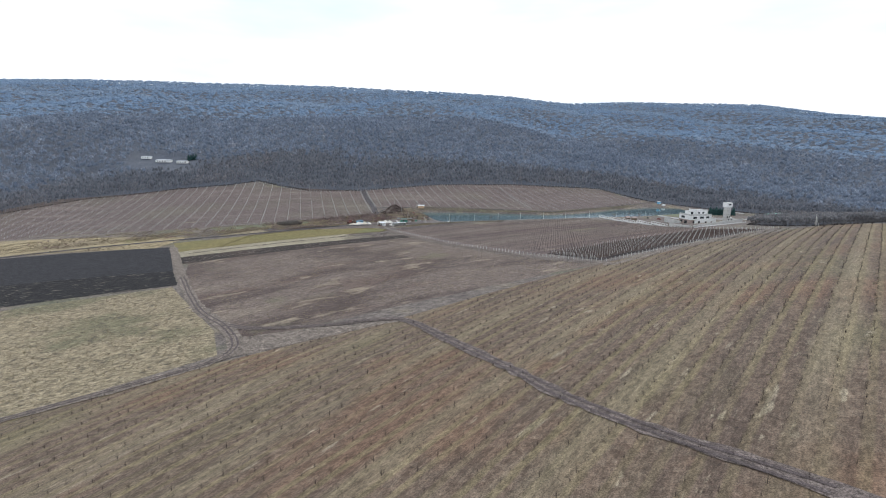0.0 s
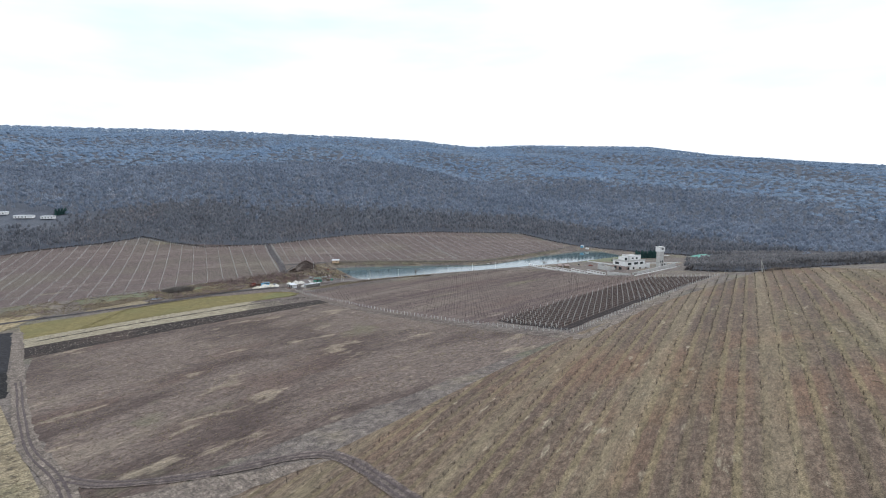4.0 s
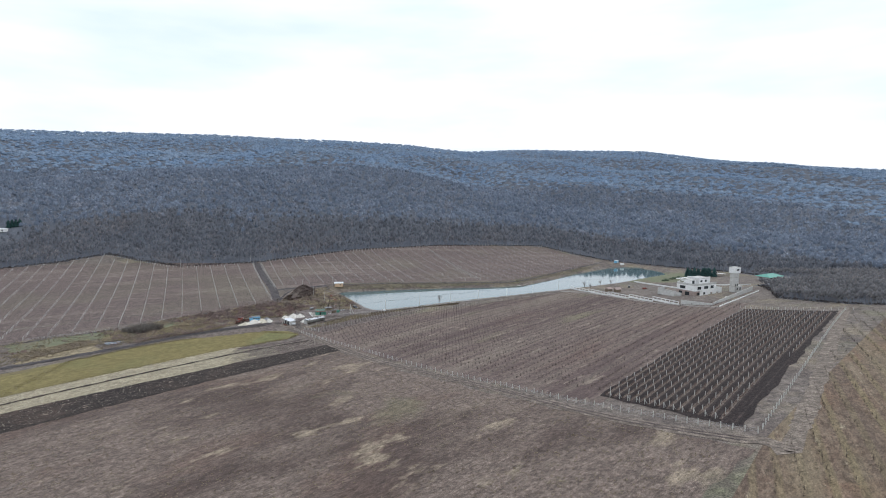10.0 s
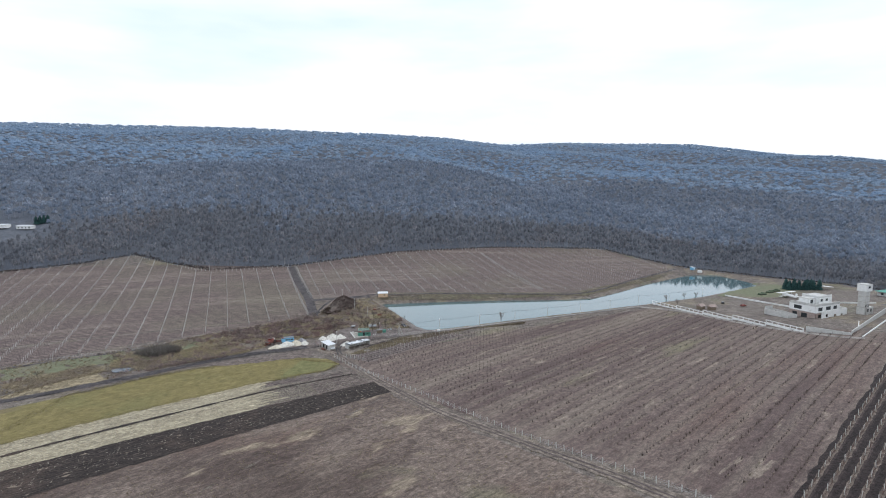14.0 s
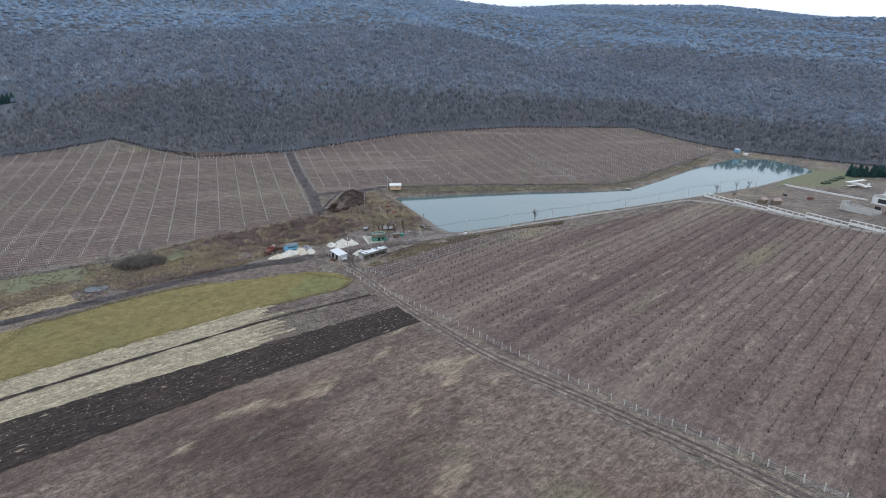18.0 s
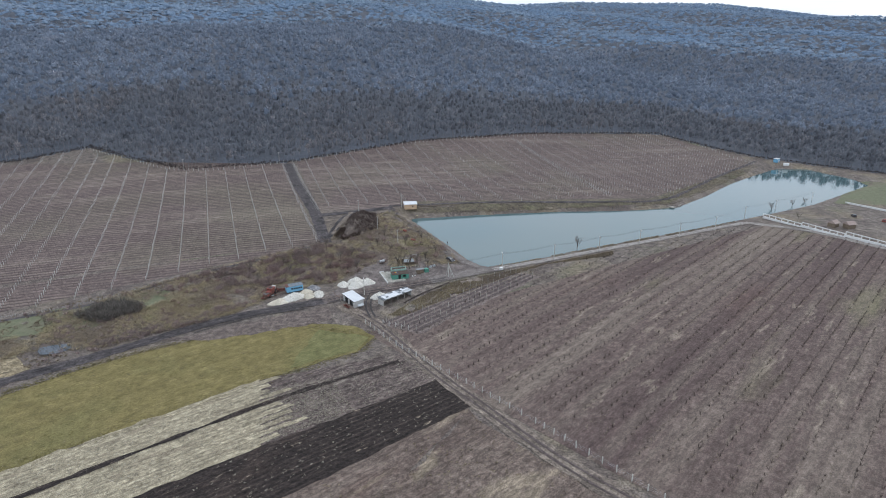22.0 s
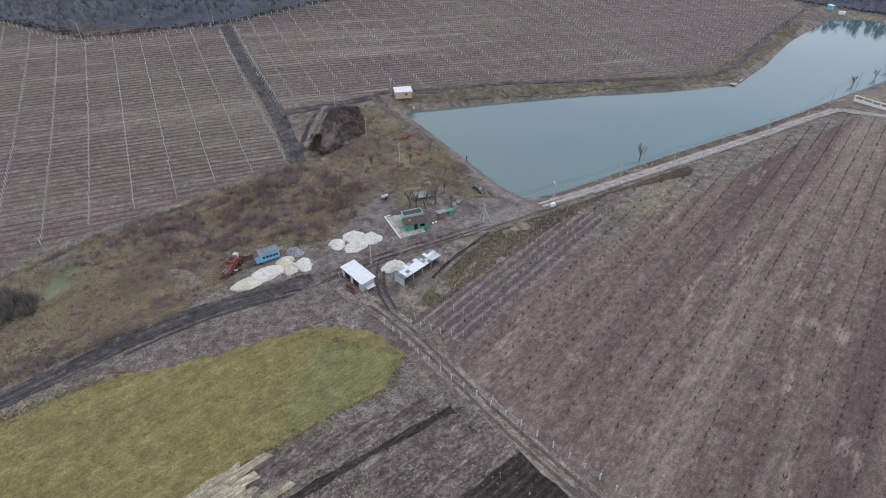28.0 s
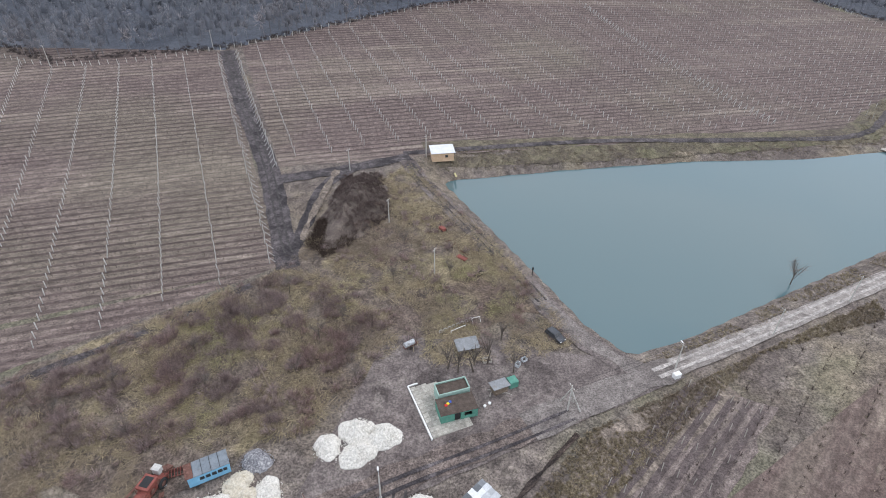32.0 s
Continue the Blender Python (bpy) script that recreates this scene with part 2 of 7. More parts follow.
M_dry = surface("straw_grass", [(0.175, 0.138, 0.085), (0.265, 0.216, 0.14), (0.335, 0.28, 0.188)], 0.5, layers=[("MIX", (0.135, 0.13, 0.075), 0.02, 0.5, 0.6, 0.7), ("MIX", (0.1, 0.08, 0.058), 0.35, 0.53, 0.62, 0.75)], bump=0.5, grain=0.5, patchy=0.25, comb=(20.0, 0.2))
M_vine = surface("vineyard_ground", [(0.112, 0.083, 0.076), (0.155, 0.119, 0.109), (0.198, 0.156, 0.143)], 0.7, layers=[("MIX", (0.245, 0.2, 0.172), 0.07, 0.54, 0.66, 0.75, (0.12, 1, 1), 13.0), ("MIX", (0.165, 0.148, 0.108), 0.008, 0.5, 0.62, 0.5), ("MIX", (0.28, 0.235, 0.195), 0.2, 0.6, 0.67, 0.6, (0.1, 1, 1), 13.0)], bump=0.4, stripes=[(13.0, 2.75, (0.064, 0.045, 0.043), 0.6, 0.9, 0.85)], grain=0.4, patchy=0.14, comb=(13.0, 0.2))
M_track = surface("dark_earth_track", [(0.05, 0.043, 0.0453), (0.085, 0.074, 0.0769), (0.13, 0.115, 0.116)], 0.6, layers=[("MIX", (0.032, 0.028, 0.0306), 0.12, 0.5, 0.6, 0.8)], bump=0.6, grain=0.52, patchy=0.4)
M_path = surface("brown_farm_track", [(0.0975, 0.0766, 0.0686), (0.143, 0.114, 0.103), (0.196, 0.161, 0.141)], 0.6, bump=0.5, grain=0.52, patchy=0.4)
M_gravelroad = surface("pale_gravel_road", [(0.2, 0.178, 0.165), (0.29, 0.262, 0.243), (0.38, 0.35, 0.325)], 0.7, layers=[("MIX", (0.15, 0.13, 0.12), 0.15, 0.5, 0.62, 0.7), ("MIX", (0.45, 0.42, 0.39), 0.3, 0.58, 0.66, 0.6)], bump=0.3, grain=0.35, patchy=0.2)
M_yard = surface("muddy_yard", [(0.105, 0.087, 0.083), (0.155, 0.13, 0.123), (0.21, 0.181, 0.168)], 0.5, layers=[("MIX", (0.062, 0.05, 0.048), 0.12, 0.52, 0.62, 0.75), ("MIX", (0.24, 0.21, 0.19), 0.2, 0.6, 0.68, 0.6)], bump=0.5, grain=0.4, patchy=0.22)
M_white = surface("white_plaster", [(0.72, 0.72, 0.71), (0.84, 0.84, 0.83)], 0.8, rough=0.85, bump=0.05, layers=[("MIX", (0.45, 0.44, 0.42), 0.4, 0.58, 0.75, 0.6)], grain=0.06)
M_concrete = surface("raw_concrete", [(0.46, 0.455, 0.44), (0.62, 0.61, 0.59)], 0.7, rough=0.9, bump=0.1, layers=[("MIX", (0.25, 0.24, 0.23), 0.35, 0.55, 0.72, 0.6)], grain=0.12)
M_block = surface("bare_brickwork", [(0.3, 0.235, 0.21), (0.41, 0.33, 0.3)], 1.5, rough=0.92, bump=0.2, layers=[("MIX", (0.5, 0.46, 0.43), 0.5, 0.6, 0.75, 0.5)])
# near-black parts, and panels that stand in for shade inside openings
M_dark = surface("black_parts_and_opening_shade", [(0.018, 0.018, 0.02), (0.03, 0.03, 0.032)], 1.0, rough=0.6, bump=0)
M_glass = surface("window_glass", [(0.03, 0.035, 0.04), (0.05, 0.055, 0.06)], 0.5, rough=0.12, bump=0, spec=0.6)
M_wood = surface("weathered_wood", [(0.16, 0.12, 0.09), (0.27, 0.22, 0.17)], 2.0, rough=0.9, bump=0.2)
M_post = surface("concrete_post", [(0.42, 0.41, 0.38), (0.55, 0.54, 0.51)], 1.2, rough=0.9, bump=0.05, islands=0.2)
M_woodpost = surface("grey_wooden_post", [(0.3, 0.28, 0.25), (0.42, 0.39, 0.35)], 2.0, rough=0.9, bump=0.05, islands=0.25)
M_blue = surface("faded_blue_paint", [(0.16, 0.4, 0.6), (0.24, 0.5, 0.7)], 1.2, rough=0.7, bump=0.05, layers=[("MIX", (0.2, 0.16, 0.13), 1.5, 0.62, 0.72, 0.6)], grain=0.08)
M_greyroof = surface("grey_roofing_felt", [(0.15, 0.18, 0.21), (0.23, 0.26, 0.29)], 1.0, rough=0.8, bump=0.1, layers=[("MIX", (0.1, 0.1, 0.1), 1.2, 0.58, 0.72, 0.5)], grain=0.1)
M_rust = surface("rusty_iron", [(0.085, 0.042, 0.036), (0.15, 0.075, 0.06), (0.22, 0.125, 0.1)], 2.5, rough=0.9, bump=0.2)
M_redpaint = surface("faded_red_paint", [(0.189, 0.0572, 0.0473), (0.311, 0.099, 0.0792)], 2.0, rough=0.7, bump=0.1, layers=[("MIX", (0.203, 0.088, 0.066), 1.5, 0.55, 0.7, 0.7)])
M_metalroof = surface("white_sheet_roof", [(0.6, 0.62, 0.65), (0.74, 0.76, 0.78)], 0.8, rough=0.55, bump=0.03, layers=[("MIX", (0.5, 0.5, 0.5), 0.25, 0.6, 0.8, 0.3)], grain=0.05)
M_sheet = surface("grey_fibre_sheet", [(0.4, 0.42, 0.44), (0.56, 0.58, 0.6)], 1.5, rough=0.85, bump=0.1, vary=0.28, grain=0.1)
M_gravel = surface("pale_crushed_stone", [(0.42, 0.40, 0.36), (0.64, 0.615, 0.565), (0.8, 0.775, 0.72)], 3.0, rough=0.95, bump=0.5, spread=(0.28, 0.62))
M_cream = surface("cream_sand", [(0.44, 0.39, 0.31), (0.6, 0.55, 0.45), (0.7, 0.65, 0.55)], 3.0, rough=0.95, bump=0.4, layers=[("MIX", (0.75, 0.72, 0.66), 0.4, 0.5, 0.7, 0.5)])
M_rubble = surface("grey_rubble", [(0.12, 0.12, 0.14), (0.26, 0.26, 0.28), (0.6, 0.6, 0.6)], 3.0, rough=0.9, bump=0.6, spread=(0.3, 0.7))
M_greenpaint = surface("sea_green_paint", [(0.07, 0.235, 0.18), (0.13, 0.33, 0.26)], 1.2, rough=0.7, bump=0.05, layers=[("MIX", (0.2, 0.24, 0.2), 1.2, 0.6, 0.74, 0.5)], grain=0.08)
M_palegreen = surface("pale_green_trim", [(0.28, 0.42, 0.37), (0.38, 0.52, 0.46)], 1.2, rough=0.7, bump=0.05, grain=0.08)
M_brownroof = surface("brown_leaf_littered_roof", [(0.06, 0.045, 0.038), (0.12, 0.095, 0.08)], 1.2, rough=0.95, bump=0.3)
M_hutwall = surface("apricot_render", [(0.58, 0.4, 0.26), (0.7, 0.52, 0.36)], 1.0, rough=0.85, bump=0.05, grain=0.08)
M_greenroof = surface("green_metal_roof", [(0.09, 0.3, 0.25), (0.14, 0.38, 0.31)], 0.6, rough=0.5, bump=0.03, grain=0.06)
M_slab = surface("old_paving", [(0.3, 0.285, 0.25), (0.42, 0.4, 0.36)], 1.4, rough=0.9, bump=0.15, vary=0.25)
M_tyre = surface("black_rubber", [(0.02, 0.02, 0.02), (0.04, 0.04, 0.04)], 3.0, rough=0.85, bump=0.1)
M_carpaint = surface("dark_grey_car_paint", [(0.035, 0.04, 0.05), (0.05, 0.055, 0.065)], 1.0, rough=0.3, bump=0, spec=0.6)
M_silver = surface("silver_tank_steel", [(0.4, 0.42, 0.44), (0.55, 0.57, 0.6)], 1.5, rough=0.45, metal=0.3, bump=0.05)
M_mud = surface("bare_mound_earth", [(0.085, 0.065, 0.058), (0.13, 0.105, 0.092), (0.19, 0.16, 0.135)], 0.5, rough=0.95, bump=0.6)
M_olive = surface("olive_drab_paint", [(0.06, 0.085, 0.05), (0.1, 0.13, 0.08)], 1.2, rough=0.7, bump=0.05)
M_lawn = surface("villa_lawn", [(0.12, 0.132, 0.08), (0.19, 0.195, 0.125)], 0.4, rough=0.95, bump=0.3, layers=[("MIX", (0.17, 0.15, 0.11), 0.05, 0.5, 0.66, 0.7)])
M_needle = surface("dark_conifer_needles", [(0.0234, 0.063, 0.0624), (0.0488, 0.115, 0.108)], 0.8, rough=0.9, bump=0, islands=0.35)
M_yellow = surface("yellow_plank", [(0.45, 0.4, 0.2), (0.55, 0.5, 0.28)], 2.0, rough=0.8, bump=0.05)
M_bark = surface("bark", [(0.085, 0.07, 0.06), (0.16, 0.135, 0.115)], 2.0, rough=0.95, bump=0.2)
M_crown = surface("fine_bare_twigs", [(0.13, 0.11, 0.1), (0.23, 0.2, 0.182)], 0.4, rough=0.95, bump=0, islands=0.3)
M_brush = surface("bramble_twigs", [(0.231, 0.178, 0.17), (0.363, 0.285, 0.273)], 0.1, rough=0.95, bump=0, islands=0.4, layers=[("MIX", (0.286, 0.19, 0.173), 0.04, 0.5, 0.62, 0.7)])
M_straw = surface("dead_grass_blades", [(0.24, 0.195, 0.13), (0.37, 0.315, 0.215)], 0.08, rough=0.95, bump=0, islands=0.4, layers=[("MIX", (0.2, 0.16, 0.125), 0.03, 0.45, 0.62, 0.85)])
M_tilth = surface("bare_black_tilth", [(0.0125, 0.012, 0.0142), (0.022, 0.0212, 0.0245), (0.036, 0.034, 0.038)], 0.5, bump=0.8, stripes=[(23.0, 4.0, (0.04, 0.038, 0.043), 0.7, 0.95, 0.5)], grain=0.5, patchy=0.25, comb=(23.0, 0.25))
M_clods = surface("black_clods_with_straw", [(0.0085, 0.008, 0.009), (0.015, 0.0138, 0.0148), (0.03, 0.0265, 0.027)], 0.9, layers=[("MIX", (0.13, 0.11, 0.09), 0.35, 0.59, 0.64, 0.75, (0.4, 1, 1), 23.0)], bump=1.0, grain=0.55, patchy=0.35, comb=(23.0, 0.45))
M_tanstrip = surface("tan_grass_strip", [(0.25, 0.195, 0.11), (0.33, 0.265, 0.158), (0.4, 0.33, 0.21)], 0.4, layers=[("MIX", (0.17, 0.135, 0.09), 0.03, 0.54, 0.64, 0.7, (0.3, 1, 1), 8.0)], bump=0.4, grain=0.35, patchy=0.2, comb=(8.0, 0.15))
M_plot = surface("small_plot_soil", [(0.13, 0.102, 0.095), (0.175, 0.142, 0.13), (0.225, 0.188, 0.168)], 0.8, layers=[("MIX", (0.28, 0.238, 0.2), 0.1, 0.54, 0.64, 0.7, (0.08, 1, 1), 44.0)], bump=0.5, stripes=[(44.0, 2.4, (0.09, 0.068, 0.066), 0.5, 0.8, 0.7)], grain=0.45, patchy=0.2, comb=(44.0, 0.2))
M_vergetrack = surface("grassy_track_verge", [(0.125, 0.1, 0.085), (0.18, 0.148, 0.124), (0.24, 0.2, 0.163)], 0.5, bump=0.5, grain=0.45, patchy=0.25, comb=(128.0, 0.25))
M_oldsheet = surface("old_dull_sheet", [(0.2, 0.21, 0.22), (0.32, 0.335, 0.35)], 1.2, rough=0.8, bump=0.1, layers=[("MIX", (0.16, 0.125, 0.1), 0.6, 0.55, 0.68, 0.6)], grain=0.15)
M_bank = surface("green_brown_bank", [(0.09, 0.075, 0.056), (0.135, 0.116, 0.082), (0.18, 0.158, 0.11)], 0.5, layers=[("MIX", (0.12, 0.12, 0.066), 0.06, 0.52, 0.66, 0.6), ("MIX", (0.08, 0.064, 0.056), 0.15, 0.5, 0.62, 0.7)], bump=0.4, grain=0.45, patchy=0.3)
M_reed = surface("fallen_reed_straw", [(0.25, 0.2, 0.13), (0.4, 0.335, 0.22)], 0.09, rough=0.95, bump=0, islands=0.4, layers=[("MIX", (0.2, 0.158, 0.125), 0.045, 0.48, 0.6, 0.8), ("MIX", (0.27, 0.255, 0.125), 0.03, 0.55, 0.65, 0.7)])
M_redvine = surface("reddish_vine_canes", [(0.085, 0.05, 0.043), (0.15, 0.095, 0.08)], 0.2, rough=0.95, bump=0, islands=0.3)
M_rowsoil = surface("brown_row_strip", [(0.1, 0.076, 0.068), (0.15, 0.118, 0.1), (0.21, 0.172, 0.14)], 0.8, bump=0.5, grain=0.5, patchy=0.4)
M_darksheet = surface("dark_fibre_sheet", [(0.13, 0.14, 0.155), (0.22, 0.235, 0.25)], 1.5, rough=0.85, bump=0.1, vary=0.25, grain=0.1)
M_pool = surface("dark_pool_water", [(0.035, 0.05, 0.07), (0.045, 0.062, 0.085)], 0.4, rough=0.06, bump=0.0, spec=0.5)
M_scrubsoil = surface("dark_scrub_soil", [(0.085, 0.066, 0.056), (0.135, 0.108, 0.09), (0.19, 0.156, 0.124)], 0.5, layers=[("MIX", (0.235, 0.195, 0.118), 0.07, 0.52, 0.62, 0.75), ("MIX", (0.095, 0.066, 0.057), 0.04, 0.52, 0.62, 0.7)], bump=0.6, grain=0.5, patchy=0.4)
M_darkrow = surface("dark_plot_row", [(0.075, 0.058, 0.056), (0.105, 0.083, 0.08), (0.14, 0.115, 0.108)], 0.8, bump=0.5, grain=0.45, patchy=0.25)
M_thicket = surface("dark_thicket_twigs", [(0.12, 0.108, 0.097), (0.22, 0.2, 0.18)], 0.2, rough=0.95, bump=0, islands=0.4)
M_fresh = surface("fresh_green_grass", [(0.125, 0.122, 0.05), (0.155, 0.152, 0.062), (0.19, 0.182, 0.08)], 0.3, layers=[("MIX", (0.18, 0.15, 0.068), 0.06, 0.5, 0.62, 0.7), ("MIX", (0.1, 0.09, 0.05), 0.4, 0.6, 0.7, 0.5)], bump=0.3, grain=0.25, patchy=0.12, comb=(34.0, 0.12))


# ---- the lie of the land ----
LAND = (1.59, 2.54, 2.94, 1.74, -27.75, 15.1, 5.77, -5.83, 4.01, 7.21)
LAKE = [(-35.5, 74), (7, 82), (50, 88), (89, 89.5), (122, 96), (150, 122), (186, 160), (213, 184), (247, 212), (270, 209), (280, 172), (277, 152), (249, 132), (206, 101),
        (176, 85), (149, 71), (125, 58), (103, 47), (85, 39), (58, 26), (32, 13), (14, 4), (1, -0.5), (-6, 9), (-12, 23), (-23, 47)]
FOREST_EDGE = [(-900, -190), (-640, -110), (-560, -50), (-504, 21), (-488, 64), (-468, 106), (-386, 157), (-317, 177), (-284, 203), (-242, 177), (-190, 152), (-126, 170), (-40, 234), (60, 277), (187, 308), (243, 240), (290, 205),
               (345, 145), (352, 60), (302, 46), (286, 6), (264, -36), (268, -72), (276, -102), (310, -135), (420, -190), (900, -400)]


def soft_clamp(a, lo, hi, k=40.0):
    a = np.asarray(a, float)
    a = np.where(a > hi - k, hi - k + k * np.tanh((a - hi + k) / k), a)
    return np.where(a < lo + k, lo + k + k * np.tanh((a - lo - k) / k), a)


def inside_distance(x, y, poly):
    """Signed distance to a polygon's outline: positive inside."""
    best, flip = np.full(np.shape(x), 1e9), np.zeros(np.shape(x), bool)
    for (ax, ay), (bx, by) in zip(poly, poly[1:] + poly[:1]):
        dx, dy = bx - ax, by - ay
        t = np.clip(((x - ax) * dx + (y - ay) * dy) / (dx * dx + dy * dy), 0, 1)
        best = np.minimum(best, np.hypot(x - ax - t * dx, y - ay - t * dy))
        if dy:
            flip ^= ((ay > y) != (by > y)) & (x < dx * (y - ay) / dy + ax)
    return np.where(flip, best, -best)


def waves(x, y):
    """Gentle spurs and hollows of the wooded hill."""
    return (np.sin(x / 170 + 0.6 * np.sin(y / 260)) * np.cos(y / 310 + x / 900) + 0.6 * np.sin(x / 83 + y / 140 + 1.3) + 0.5 * np.cos(y / 120 - x / 210))


def height(x, y):
    x, y = np.asarray(x, float), np.asarray(y, float)
    a, b = soft_clamp(x, -420, 330) / 300, soft_clamp(y, -460, 330) / 300
    c = LAND
    z = c[0] + c[1] * a + c[2] * b + c[3] * a * a + c[4] * a * b + c[5] * b * b + c[6] * a**3 + c[7] * a * a * b + c[8] * a * b * b + c[9] * b**3
    z = np.where(z > 26, 26 + 12 * np.tanh((z - 26) / 12), z)
    # the wooded hill behind
    d = y - (285 + 0.25 * np.clip(x, -900, 500))
    ridge = np.interp(x, [-3000, -2200, 0, 300, 600, 850, 1280, 1560, 2250, 2650, 3500], [335, 335, 283, 279, 292, 288, 286, 246, 202, 182, 168])
    s = np.clip(d / 2200, 0, None)
    z = z + ridge * np.where(s < 1, s, 1 - 0.35 * np.minimum(s - 1, 0.6)) + np.clip(d / 500, 0, 1) * np.clip((2100 - d) / 900, 0.04, 1) * 13 * waves(x, y)
    # the pond's basin and its low banks
    e = inside_distance(x, y, LAKE)
    bank = np.clip(-e / 9, 0, 1)
    return np.where(e > 0, -np.minimum(0.35 * e, 2.5), 0.9 * np.clip(-e / 2.2, 0, 1) * (1 - bank) + z * bank)


def from_arrays(name, verts, faces):
    """A mesh from numpy arrays; all faces with the same number of corners."""
    me = bpy.data.meshes.new(name)
    faces = np.asarray(faces, np.int32)
    n, k = faces.shape
    me.vertices.add(len(verts))
    me.vertices.foreach_set("co", np.asarray(verts, np.float32).ravel())
    me.loops.add(n * k)
    me.loops.foreach_set("vertex_index", faces.ravel())
    me.polygons.add(n)
    me.polygons.foreach_set("loop_start", np.arange(n, dtype=np.int32) * k)
    me.update(calc_edges=True)
    return me


def grid_faces(nx, ny):
    i = np.arange(nx * ny).reshape(ny, nx)
    return np.stack([i[:-1, :-1], i[:-1, 1:], i[1:, 1:], i[1:, :-1]], -1).reshape(-1, 4)


def sheet(name, quad, material, lift=0.06, step=5.0, ragged=0.0, **tags):
    """A field laid over the land: a four-cornered plot, with an edge that wanders by ragged metres."""
    q = [np.array(p, float) for p in quad]
    nx = max(2, int(max(np.linalg.norm(q[1] - q[0]), np.linalg.norm(q[2] - q[3])) / step) + 1)
    ny = max(2, int(max(np.linalg.norm(q[3] - q[0]), np.linalg.norm(q[2] - q[1])) / step) + 1)
    s, t = np.meshgrid(np.linspace(0, 1, nx), np.linspace(0, 1, ny))
    s, t = s[..., None], t[..., None]
    p = (q[0] * (1 - s) + q[1] * s) * (1 - t) + (q[3] * (1 - s) + q[2] * s) * t
    if ragged:
        rng = np.random.default_rng(len(name) + int(abs(q[0][0])))
        cell = min(np.linalg.norm(np.diff(p, axis=0), axis=2).min(), np.linalg.norm(np.diff(p, axis=1), axis=2).min())
        jig = np.clip(rng.normal(0, ragged * 0.5, p.shape), -0.4 * max(cell, 0.3), 0.4 * max(cell, 0.3))
        edge = (s[..., 0] < 1e-6) | (s[..., 0] > 1 - 1e-6) | (t[..., 0] < 1e-6) | (t[..., 0] > 1 - 1e-6)
        p = p + jig * edge[..., None]
    v = np.concatenate([p, (height(p[..., 0], p[..., 1]) + lift)[..., None]], -1).reshape(-1, 3)
    me = from_arrays(name, v, grid_faces(nx, ny))
    me.materials.append(material)
    me.shade_smooth()
    return tagged(new(name, me), kind="structure", **tags)


def strip_sheet(name, lower, upper, material, lift, step=3.0, **tags):
    """A field between two wandering edges."""
    a, b = smooth_line(lower, step), smooth_line(upper, step)
    n = max(len(a), len(b))
    f = np.linspace(0, 1, n)
    a, b = (np.stack([np.interp(f, np.linspace(0, 1, len(e)), e[:, k]) for k in (0, 1)], -1) for e in (a, b))
    rng = np.random.default_rng(len(name))
    a, b = a + rng.normal(0, 0.3, a.shape), b + rng.normal(0, 0.3, b.shape)
    rows = max(2, int(np.linalg.norm(a - b, axis=1).max() / step) + 1)
    t = np.linspace(0, 1, rows)[:, None, None]
    p = a * (1 - t) + b * t
    v = np.concatenate([p, (height(p[..., 0], p[..., 1]) + lift)[..., None]], -1).reshape(-1, 3)
    me = from_arrays(name, v, grid_faces(n, rows))
    me.materials.append(material)
    me.shade_smooth()
    return tagged(new(name, me), kind="structure", **tags)


def smooth_line(points, step=3.0):
    """A curve through the points (Catmull-Rom), as an array."""
    p = [np.array(q, float) for q in points]
    p = [2 * p[0] - p[1]] + p + [2 * p[-1] - p[-2]]
    out = []
    for a, b, c, d in zip(p, p[1:], p[2:], p[3:]):
        n = max(2, int(np.linalg.norm(c - b) / step))
        for t in np.arange(n) / n:
            out.append(0.5 * (2 * b + (c - a) * t + (2 * a - 5 * b + 4 * c - d) * t**2 + (3 * b - a - 3 * c + d) * t**3))
    return np.array(out + [p[-2]])


def ribbon(name, points, width, material, lift=0.1, across=5, crown=0.0, ragged=0.0, step=3.0, **tags):
    """A track along a line, following the land, with uneven edges."""
    line = smooth_line(points, step)
    tan = np.gradient(line, axis=0)
    side = np.stack([-tan[:, 1], tan[:, 0]], -1) / np.linalg.norm(tan, axis=1)[:, None]
    rng = np.random.default_rng(len(name) * 7)
    w = width * (1 + rng.normal(0, ragged, len(line)))
    s = np.linspace(-0.5, 0.5, across)
    p = line[:, None] + side[:, None] * (s[None, :, None] * w[:, None, None])
    z = height(p[..., 0], p[..., 1]) + lift + crown * np.cos(s * 4 * math.pi)[None, :]
    v = np.concatenate([p, z[..., None]], -1).reshape(-1, 3)
    me = from_arrays(name, v, grid_faces(across, len(line)))
    me.materials.append(material)
    me.shade_smooth()
    return tagged(new(name, me), kind="structure", **tags)


def axis_steps(lo, hi, fine, coarse, near_lo, near_hi, far_lo, far_hi):
    """Grid lines: fine between near_lo and near_hi, coarse to lo and hi, then growing out to far_lo and far_hi."""
    out = list(np.arange(lo, near_lo, coarse)) + list(np.arange(near_lo, near_hi, fine)) + list(np.arange(near_hi, hi, coarse))
    step, p = coarse, out[-1]
    while p < far_hi:
        step *= 1.12
        p += step
        out.append(p)
    step, p = coarse, out[0]
    while p > far_lo:
        step *= 1.12
        p -= step
        out.insert(0, p)
    return np.array(out)


